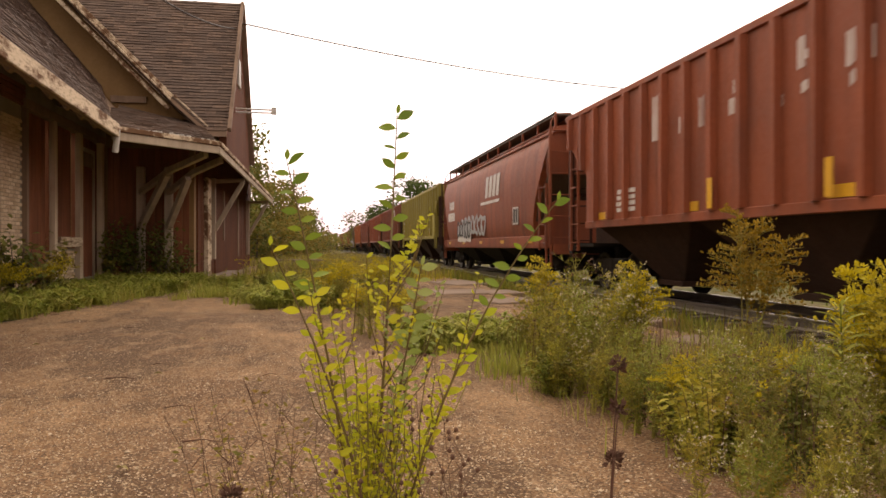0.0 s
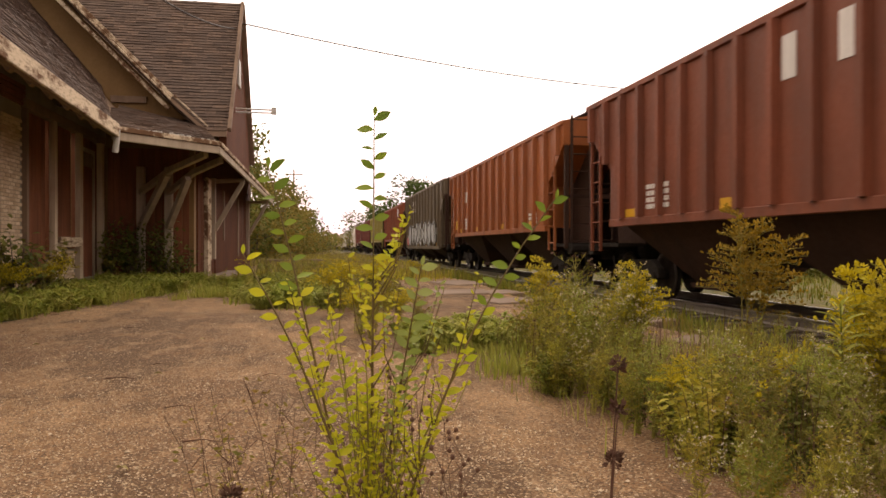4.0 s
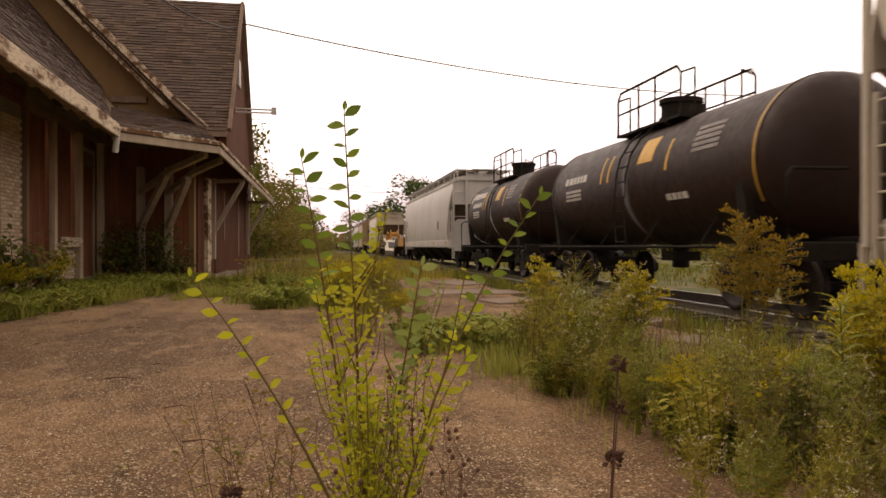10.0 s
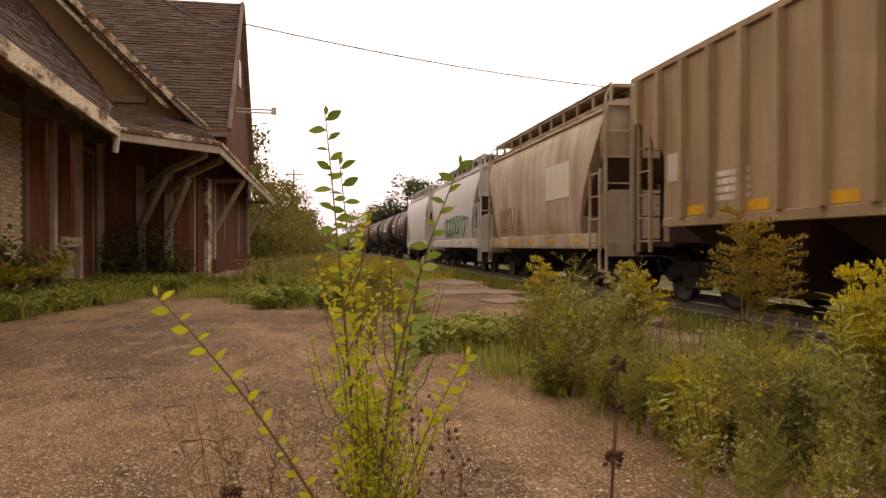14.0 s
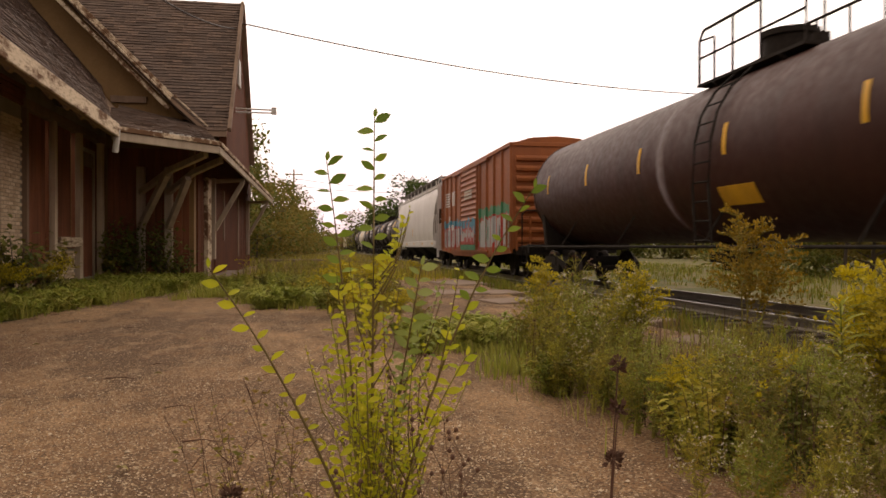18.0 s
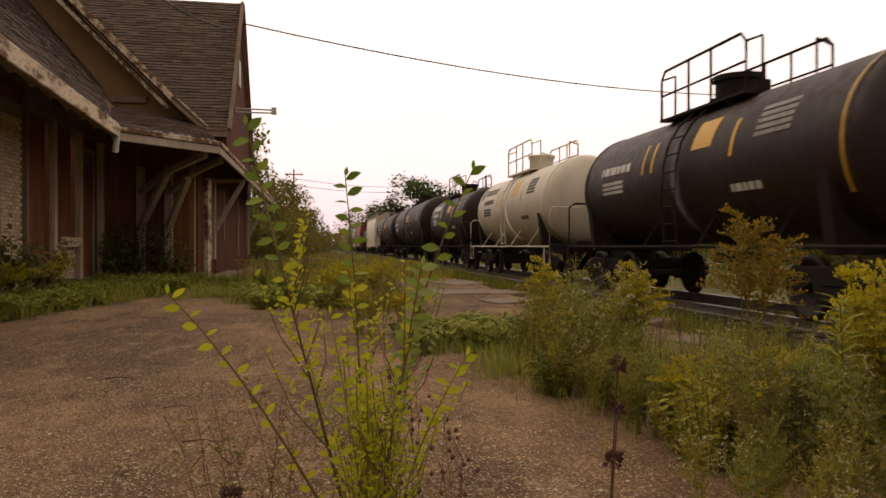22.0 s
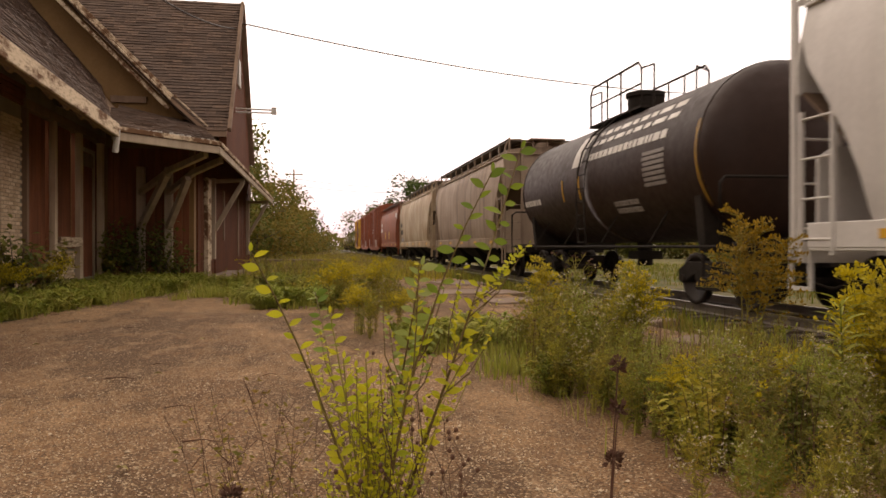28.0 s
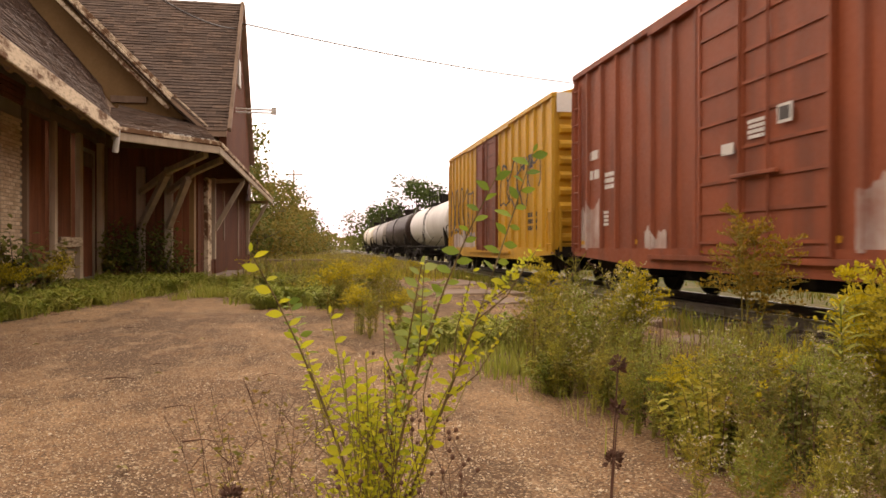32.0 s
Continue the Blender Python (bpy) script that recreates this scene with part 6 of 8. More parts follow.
    for y in (23.4, 34.5):
        br = Shape()
        br.box(-3.3, -3.12, y - 0.08, y + 0.08, 0.6, 3.1)
        br.beam((-3.15, y, 1.5), (-2.3, y, 3.0), 0.12, 0.14)
        br.beam((-3.2, y, 3.0), (-2.25, y, 3.05), 0.12, 0.12)
        part("bracket", br, POST, d, bevel=0.012)
    # door in the bay wall
    s = Shape().box(-3.3, -3.24, 24.2, 31.5, 0.05, 2.9)
    part("bay_door", s, SHADED_BOARD, d)
    s = Shape().box(-3.3, -3.15, 22.0, 22.7, 0.1, 3.0)
    part("door_jamb", s, TRIM, d, bevel=0.01)
    s = Shape().box(-3.28, -3.2, 26.0, 26.3, 1.2, 2.9)
    s.box(-3.28, -3.2, 30.6, 30.9, 0.6, 2.9)
    part("door_stile", s, TRIM_DARK, d)
    s = Shape().box(-3.3, -2.6, 22.2, 27.5, 0.0, 0.12)
    part("door_step", s, CONCRETE, d, bevel=0.02)
    # main roof: gable towards the camera
    s = Shape()
    k = 0.12
    s.add([(-2.95, 20.0, 4.12), (-8.5, 20.0, 9.67), (-8.5, 28.5, 9.67), (-2.95, 28.5, 4.12),
           (-2.95 - k, 20.0, 4.12 - k), (-8.5 - k, 20.0, 9.67 - k), (-8.5 - k, 28.5, 9.67 - k), (-2.95 - k, 28.5, 4.12 - k)],
          [(0, 1, 2, 3), (4, 7, 6, 5), (0, 4, 5, 1), (1, 5, 6, 2), (2, 6, 7, 3), (3, 7, 4, 0)])
    s.add([(-14.2, 20.0, 3.97), (-8.5, 20.0, 9.67), (-8.5, 28.5, 9.67), (-14.2, 28.5, 3.97),
           (-14.2, 20.0, 3.65), (-8.5, 20.0, 9.35), (-8.5, 28.5, 9.35), (-14.2, 28.5, 3.65)],
          [(0, 1, 2, 3), (4, 7, 6, 5), (0, 4, 5, 1), (1, 5, 6, 2), (2, 6, 7, 3), (3, 7, 4, 0)])
    part("main_roof", s, SHINGLE, d)
    s = Shape()
    s.beam((-3.75, 19.97, 4.79), (-8.6, 19.97, 9.64), 0.06, 0.3, (0, 1, 0))
    s.beam((-3.75, 19.93, 4.91), (-8.6, 19.93, 9.76), 0.1, 0.08, (0, 1, 0))
    s.beam((-3.85, 20.0, 4.6), (-8.6, 20.0, 9.35), 0.1, 0.06, (0, 1, 0))
    part("rake_board", s, TRIM, d, "weathered wooden rake board", bevel=0.01)
    s = Shape()
    s.beam((-2.85, 19.97, 3.97), (-3.75, 19.97, 4.79), 0.08, 0.26, (0, 1, 0))
    part("rake_end", s, SOFFIT, d)
    s = Shape()
    s.beam((-2.85, 19.9, 4.15), (-3.7, 19.9, 4.93), 0.04, 0.05, (0, 1, 0))
    part("rake_strip", s, TRIM, d)
    s = Shape().box(-5.4, -4.5, 20.42, 20.5, 4.8, 4.98)
    part("band_board", s, TRIM_DARK, d, bevel=0.01)
    # cross gable: its ridge runs away from the track
    RZ, RY = 11.4, 32.4
    E0, E1 = 27.6, 37.2
    ez = 5.2
    upg = Vector((0, RY - E0, RZ - ez))
    slope = upg.length
    upg.normalize()
    s = Shape()
    s.add([(-16, E0, ez), (-3.3, E0, ez), (-3.3, RY, RZ), (-16, RY, RZ), (-16, E0, ez - 0.2), (-3.3, E0, ez - 0.2), (-3.3, RY, RZ - 0.2), (-16, RY, RZ - 0.2)],
          [(0, 1, 2, 3), (4, 7, 6, 5), (0, 4, 5, 1), (1, 5, 6, 2), (2, 6, 7, 3), (3, 7, 4, 0)])
    s.add([(-16, E1, ez), (-3.1, E1, ez), (-3.1, RY, RZ), (-16, RY, RZ), (-16, E1, ez - 0.2), (-3.1, E1, ez - 0.2), (-3.1, RY, RZ - 0.2), (-16, RY, RZ - 0.2)],
          [(0, 1, 2, 3), (4, 7, 6, 5), (0, 4, 5, 1), (1, 5, 6, 2), (2, 6, 7, 3), (3, 7, 4, 0)])
    part("gable_roof", s, SOFFIT, d)
    s = Shape()
    roof_courses(s, (-15, E0, ez + 0.02), (1, 0, 0), upg, 11.75, slope, 46, 0.02, 9, tab=0.5, thick=0.035)
    tagged(part("gable_shingles", s, SHINGLE, d), kind="stuff")
    # gable wall in the same brown, darkened for shade
    s = Shape()
    s.prism([(E0 + 0.2, -0.0), (E1 - 0.2, -0.0), (E1 - 0.2, ez), (RY, RZ - 0.25), (E0 + 0.2, ez)], "x", -3.6, -3.32)
    part("gable_wall", s, SHADED_BOARD, d)
    s = Shape()
    s.beam((-3.2, E0, ez + 0.05), (-3.2, RY, RZ + 0.05), 0.2, 0.12, (1, 0, 0))
    s.beam((-3.2, E1, ez + 0.05), (-3.2, RY, RZ + 0.05), 0.2, 0.12, (1, 0, 0))
    part("gable_trim", s, TRIM_DARK, d)
    s = Shape().box(-3.32, -3.24, 31.5, 32.1, 7.7, 8.8)
    part("gable_window", s, LEAD, d, "small white framed window")
    # insulator arms and the service wire's fixing
    s = Shape()
    s.tube([(-3.3, 30.6, 6.45), (-1.75, 30.9, 6.5)], 0.035, 6)
    s.tube([(-3.3, 30.6, 6.6), (-1.75, 30.9, 6.62)], 0.035, 6)
    s.box(-1.9, -1.7, 30.8, 31.0, 6.45, 6.72)
    part("service_arm", s, LEAD, d)


depot()
# ---- plants: leaves, blades, stems ----
def leafy(name, a, b, dry=None, rough=0.6, glow=0.35):
    """Foliage: colour varies from leaf to leaf; light passes through."""
    mat, n, l, bs = nodes_of(name, rough)
    bs.inputs["Specular IOR Level"].default_value = 0.18
    geo = n.new("ShaderNodeNewGeometry")
    broad = spot(n, l, 3.0, 3)
    c = blend(n, l, geo.outputs["Random Per Island"], a, b)
    if dry:
        c = blend(n, l, span(n, l, broad, 0.45, 0.7, 0, 0.7), c, dry)
    l.new(c, bs.inputs["Base Color"])
    tr = n.new("ShaderNodeBsdfTranslucent")
    l.new(c, tr.inputs["Color"])
    mix = n.new("ShaderNodeMixShader")
    mix.inputs[0].default_value = glow
    out = n["Material Output"]
    l.new(bs.outputs["BSDF"], mix.inputs[1])
    l.new(tr.outputs["BSDF"], mix.inputs[2])
    l.new(mix.outputs["Shader"], out.inputs["Surface"])
    return mat


SHRUB_LEAF = leafy("bright_yellow_green_leaves", (0.56, 0.52, 0.04), (0.36, 0.42, 0.03), (0.62, 0.5, 0.035), 0.5, 0.5)
SHRUB_TOP = leafy("green_leaves", (0.12, 0.19, 0.03), (0.22, 0.29, 0.035), None, 0.5, 0.4)
PALE_LEAF = leafy("pale_grey_green_leaves", (0.32, 0.36, 0.12), (0.22, 0.28, 0.06), None, 0.6, 0.4)
SHRUB_STEM = worn("dark_olive_stems", (0.17, 0.115, 0.03), (0.06, 0.035, 0.018), 0.5, 0.7, 40)
GREEN_STEM = worn("yellow_green_stems", (0.26, 0.23, 0.04), (0.15, 0.1, 0.03), 0.5, 0.7, 40)
WEED_LEAF = leafy("weed_leaves", (0.2, 0.21, 0.025), (0.46, 0.4, 0.055), (0.38, 0.22, 0.05), 0.6, 0.32)
WEED_DARK = leafy("dark_weed_leaves", (0.085, 0.112, 0.014), (0.23, 0.245, 0.03), (0.28, 0.17, 0.05), 0.6, 0.28)
OCHRE_LEAF = leafy("ochre_goldenrod_leaves", (0.2, 0.17, 0.025), (0.34, 0.25, 0.03), (0.2, 0.12, 0.025), 0.6, 0.4)
FLOWER = leafy("goldenrod_flowers", (0.6, 0.46, 0.02), (0.4, 0.34, 0.03), (0.34, 0.27, 0.05), 0.7, 0.3)
OCHRE_PLUME = leafy("ochre_goldenrod_plumes", (0.36, 0.215, 0.02), (0.22, 0.14, 0.02), (0.17, 0.125, 0.03), 0.7, 0.35)
LUSH = leafy("lush_green_leaves", (0.19, 0.23, 0.035), (0.37, 0.4, 0.08), (0.32, 0.28, 0.06), 0.6, 0.32)
GRASS = leafy("green_grass", (0.2, 0.23, 0.035), (0.4, 0.4, 0.08), (0.38, 0.29, 0.08), 0.6, 0.32)
DRYGRASS = leafy("dry_grass", (0.33, 0.25, 0.1), (0.2, 0.17, 0.06), None, 0.7, 0.35)
DEAD = worn("dead_brown_stalks", (0.13, 0.06, 0.035), (0.06, 0.03, 0.02), 0.6, 0.85, 40)
TREE_LEAF = leafy("tree_leaves", (0.08, 0.105, 0.022), (0.18, 0.185, 0.04), (0.2, 0.15, 0.04), 0.65, 0.3)
TREE_DARK = leafy("dark_tree_leaves", (0.05, 0.08, 0.02), (0.1, 0.13, 0.03), None, 0.65, 0.25)
HEDGE_LEAF = leafy("yellowing_hedge_leaves", (0.13, 0.13, 0.03), (0.25, 0.19, 0.04), (0.3, 0.16, 0.04), 0.65, 0.35)
BARK = worn("grey_brown_bark", (0.12, 0.09, 0.065), (0.06, 0.045, 0.035), 0.6, 0.9, 20)


def leaf(s, p, way, length, width, rng, fold=0.25, face=None):
    """A folded pointed leaf from p along way; face: where its upper side looks."""
    way = Vector(way).normalized()
    side = way.cross(Vector(face or (rng.uniform(-0.4, 0.4), rng.uniform(-0.4, 0.4), 1)))
    if side.length < 1e-3:
        side = Vector((1, 0, 0))
    side.normalize()
    nrm = side.cross(way)
    p = Vector(p)
    m = p + way * length * 0.42 + nrm * length * 0.04
    q = p + way * length * 0.75 - nrm * length * 0.02
    t = p + way * length - nrm * length * 0.12
    w = side * width / 2
    f = nrm * width * fold
    vs = [p, m - w + f, m, m + w + f, q - w * 0.62 + f * 0.5, q, q + w * 0.62 + f * 0.5, t]
    s.add(vs, [(0, 2, 1), (0, 3, 2), (1, 2, 5, 4), (2, 3, 6, 5), (4, 5, 7), (5, 6, 7)], True)


def round_leaf(s, p, way, length, width, rng, fold=0.1, face=None):
    """An oval leaf with a short tip, a little cupped and drooping."""
    way = Vector(way).normalized()
    side = way.cross(Vector(face or (0, -1, 0.4)))
    if side.length < 1e-3:
        side = Vector((1, 0, 0))
    side.normalize()
    nrm = side.cross(way)
    p = Vector(p)
    vs = [p]
    for t, w in ((0.16, 0.52), (0.36, 0.94), (0.58, 0.98), (0.8, 0.6), (0.92, 0.25)):
        m = p + way * length * t - nrm * length * 0.16 * t * t
        vs += [m - side * width * w / 2 + nrm * width * fold * w, m, m + side * width * w / 2 + nrm * width * fold * w]
    vs.append(p + way * length - nrm * length * 0.16)
    fs = [(0, 2, 1), (0, 3, 2)]
    for k in range(4):
        a = 1 + 3 * k
        fs += [(a, a + 1, a + 4, a + 3), (a + 1, a + 2, a + 5, a + 4)]
    s.add(vs, fs + [(13, 14, 16), (14, 15, 16)], True)


def chip(s, p, way, length, width, rng):
    """A plain two-triangle leaf, for crowns and plants further off."""
    way = Vector(way).normalized()
    side = way.cross(Vector((rng.uniform(-1, 1), rng.uniform(-1, 1), rng.uniform(-1, 1)))).normalized()
    p = Vector(p)
    m = p + way * length * 0.5
    s.add([p, m - side * width / 2, p + way * length, m + side * width / 2], [(0, 1, 2, 3)])


def blade(s, p, h, lean, w, rng):
    a = rng.uniform(0, math.tau)
    d = Vector((math.cos(a), math.sin(a), 0))
    side = Vector((-d.y, d.x, 0)) * w / 2
    p = Vector(p)
    m = p + Vector((0, 0, h * 0.55)) + d * lean * h * 0.25
    t = p + Vector((0, 0, h * (1 - 0.25 * lean))) + d * lean * h * 0.75
    s.add([p - side, p + side, m + side * 0.8, m - side * 0.8, t], [(0, 1, 2, 3), (3, 2, 4)])


def spread(rng, a=None, el=None):
    a = rng.uniform(0, math.tau) if a is None else a
    e = rng.uniform(-0.2, 0.7) if el is None else el
    return Vector((math.cos(a) * math.cos(e), math.sin(a) * math.cos(e), math.sin(e)))


def goldenrod(seed, h, leaves, flowers, leaf_mat, dense=1.0, stems=3, name="goldenrod_plant", label="green goldenrod weed in seed", low=0.72, plume=None):
    """A tall weed: a few upright stems with narrow leaves, and plumes at the top."""
    rng = random.Random(seed)
    ob = thing(name, pose(0, 0, -30), label, "weed", "weeds along the platform")
    st, lf, fl = Shape(), Shape(), Shape()
    for k in range(stems):
        a = rng.uniform(0, math.tau)
        lean = rng.uniform(0.04, 0.22)
        hh = h * rng.uniform(0.72, 1.0)
        pts = [Vector((math.cos(a) * lean * hh * t ** 1.6 + 0.03 * math.cos(a + k), math.sin(a) * lean * hh * t ** 1.6 + 0.03 * math.sin(a + k), hh * t)) for t in
               (0, 0.25, 0.5, 0.75, 1.0)]
        st.tube(pts, 0.006, 5, 0.002, caps=False)
        n = int(34 * dense * hh)
        for i in range(n):
            t = 0.12 + 0.86 * i / n
            j = min(3, int(t * 4))
            p = pts[j].lerp(pts[j + 1], t * 4 - j)
            L = leaves * (1.15 - 0.7 * t) * rng.uniform(0.7, 1.25)
            leaf(lf, p, spread(rng, i * 2.4 + rng.uniform(-0.4, 0.4), rng.uniform(-0.25, 0.6)), L, L * 0.2, rng)
        if flowers:
            for b in range(int(9 * flowers)):
                t = rng.uniform(low, 1.0)
                j = min(3, int(t * 4))
                p = pts[j].lerp(pts[j + 1], t * 4 - j)
                w = spread(rng, None, rng.uniform(0.1, 0.7))
                L = 0.34 * (1.15 - t) * 0.72 / (1.15 - low) + 0.05
                mid, tip = p + w * L * 0.55, p + w * L + Vector((0, 0, -0.12 * L))
                st.tube([p, mid, tip], 0.002, 3, caps=False)
                for q in range(18):
                    u = q / 17
                    c = (p.lerp(mid, u * 2) if u < 0.5 else mid.lerp(tip, u * 2 - 1)) + Vector((rng.uniform(-1, 1), rng.uniform(-1, 1), rng.uniform(-0.2, 1))) * 0.016
                    chip(fl, c, spread(rng, None, rng.uniform(0, 1.4)), rng.uniform(0.02, 0.036), 0.016, rng)
    tagged(part("stalk", st, GREEN_STEM, ob), kind="stuff")
    tagged(part("foliage", lf, leaf_mat, ob), kind="stuff")
    if flowers:
        tagged(part("flower_plume", fl, plume or FLOWER, ob, "yellow-ochre plumes"), kind="stuff")
    return ob


def bushy(seed, h, w, count, size, mat, name, label, flower=None):
    """A low bush: thin stems from one root with leaves all over."""
    rng = random.Random(seed)
    ob = thing(name, pose(0, 0, -30), label, "weed", "weeds along the platform")
    st, lf, fl = Shape(), Shape(), Shape()
    for k in range(14):
        a, r = rng.uniform(0, math.tau), w * rng.uniform(0.1, 0.55)
        hh = h * rng.uniform(0.55, 1.0)
        e = Vector((math.cos(a) * r, math.sin(a) * r, hh))
        mid = Vector((e.x * 0.75, e.y * 0.75, e.z * 0.58))
        root = Vector((e.x * 0.5, e.y * 0.5, 0))
        st.tube([root, mid, e], 0.004, 4, 0.0015, caps=False)
        for i in range(count):
            t = rng.uniform(0.04, 1.0)
            p = root.lerp(mid, t * 2) if t < 0.5 else mid.lerp(e, t * 2 - 1)
            L = size * rng.uniform(0.6, 1.3)
            if size > 0.045:
                leaf(lf, p, spread(rng), L, L * 0.34, rng)
            else:
                chip(lf, p, spread(rng), L, L * 0.4, rng)
        if flower:
            for i in range(12):
                chip(fl, e + Vector((rng.uniform(-1, 1), rng.uniform(-1, 1), rng.uniform(-1, 1))) * 0.04, spread(rng), 0.03, 0.018, rng)
    tagged(part("stalk", st, SHRUB_STEM, ob), kind="stuff")
    tagged(part("foliage", lf, mat, ob), kind="stuff")
    if flower:
        tagged(part("flower_plume", fl, flower, ob), kind="stuff")
    return ob


def wispy(seed, h, mat, heads=None, stems=6, wide=0.16):
    """A loose fine weed: thin upright stems, side sprays in the upper half, needle leaves, small heads."""
    rng = random.Random(seed)
    ob = thing("wispy_weed", pose(0, 0, -30), "loose wispy green weed with fine leaves", "weed", "weeds along the platform")
    st, lf, fl = Shape(), Shape(), Shape()
    for k in range(stems):
        a, r = rng.uniform(0, math.tau), wide * rng.uniform(0.2, 1.0)
        hh = h * rng.uniform(0.6, 1.0)
        e = Vector((math.cos(a) * r, math.sin(a) * r, hh))
        mid = Vector((e.x * 0.3, e.y * 0.3, hh * 0.55))
        st.tube([(e.x * 0.12, e.y * 0.12, 0), mid, e], 0.0035, 4, 0.0012, caps=False)

        def at(t, e=e, mid=mid):
            return Vector((e.x * 0.12, e.y * 0.12, 0)).lerp(mid, t * 2) if t < 0.5 else mid.lerp(e, t * 2 - 1)

        for i in range(int(46 * hh)):
            t = rng.uniform(0.06, 1.0)
            L = rng.uniform(0.03, 0.075) * (1.25 - 0.6 * t)
            chip(lf, at(t), spread(rng, None, rng.uniform(-0.2, 0.9)), L, L * 0.17, rng)
        for i in range(9):
            t = rng.uniform(0.38, 0.98)
            p = at(t)
            w = spread(rng, None, rng.uniform(0.35, 1.1))
            q = p + w * h * rng.uniform(0.1, 0.26)
            st.tube([p, q], 0.0014, 3, caps=False)
            for m in range(8):
                L = rng.uniform(0.018, 0.042)
                chip(lf, p.lerp(q, rng.uniform(0.15, 1.0)), spread(rng, None, rng.uniform(0, 1.2)), L, L * 0.24, rng)
            if heads:
                for m in range(4):
                    chip(fl, q + Vector((rng.uniform(-1, 1), rng.uniform(-1, 1), rng.uniform(-1, 1))) * 0.012, spread(rng), 0.016, 0.012, rng)
    tagged(part("stalk", st, GREEN_STEM, ob), kind="stuff")
    tagged(part("foliage", lf, mat, ob), kind="stuff")
    if heads:
        tagged(part("seed_head", fl, heads, ob), kind="stuff")
    return ob



def scatter(protos, places, seed, smin=0.8, smax=1.2):
    """Copies of plants at places (x, y), turned and sized at random."""
    rng = random.Random(seed)
    for x, y in places:
        ob = rng.choice(protos)
        k = rng.uniform(smin, smax)
        z = 0.0 if x < 4.3 else lie(x, y)
        copy_thing(ob, pose(x, y, z, rng.uniform(-6, 6), rng.uniform(-6, 6), rng.uniform(0, 360)) @ Matrix.Scale(k, 4))


def drop(protos):
    """Takes the patterns away once they are copied."""
    for ob in protos:
        for o in (*ob.children_recursive, ob):
            bpy.data.objects.remove(o)


def grass(name, label, places, h, n, mat, seed, w=0.008, r=0.12, lean=0.6):
    """Tufts of blades, one object."""
    rng = random.Random(seed)
    s = Shape()
    for x, y in places:
        k = rng.uniform(0.6, 1.2)
        z = 0.0 if x < 4.3 else lie(x, y)
        for i in range(n):
            blade(s, (x + rng.gauss(0, r), y + rng.gauss(0, r), z - 0.01), h * k * rng.uniform(0.5, 1.15), rng.uniform(0.1, lean), w * rng.uniform(0.7, 1.4), rng)
    return tagged(part(name, s, mat), label, "grass", kind="stuff")


def area(rng, n, x0, x1, y0, y1, keep=None):
    out = []
    while len(out) < n:
        x, y = rng.uniform(x0, x1), rng.uniform(y0, y1)
        if keep is None or keep(x, y):
            out.append((x, y))
    return out


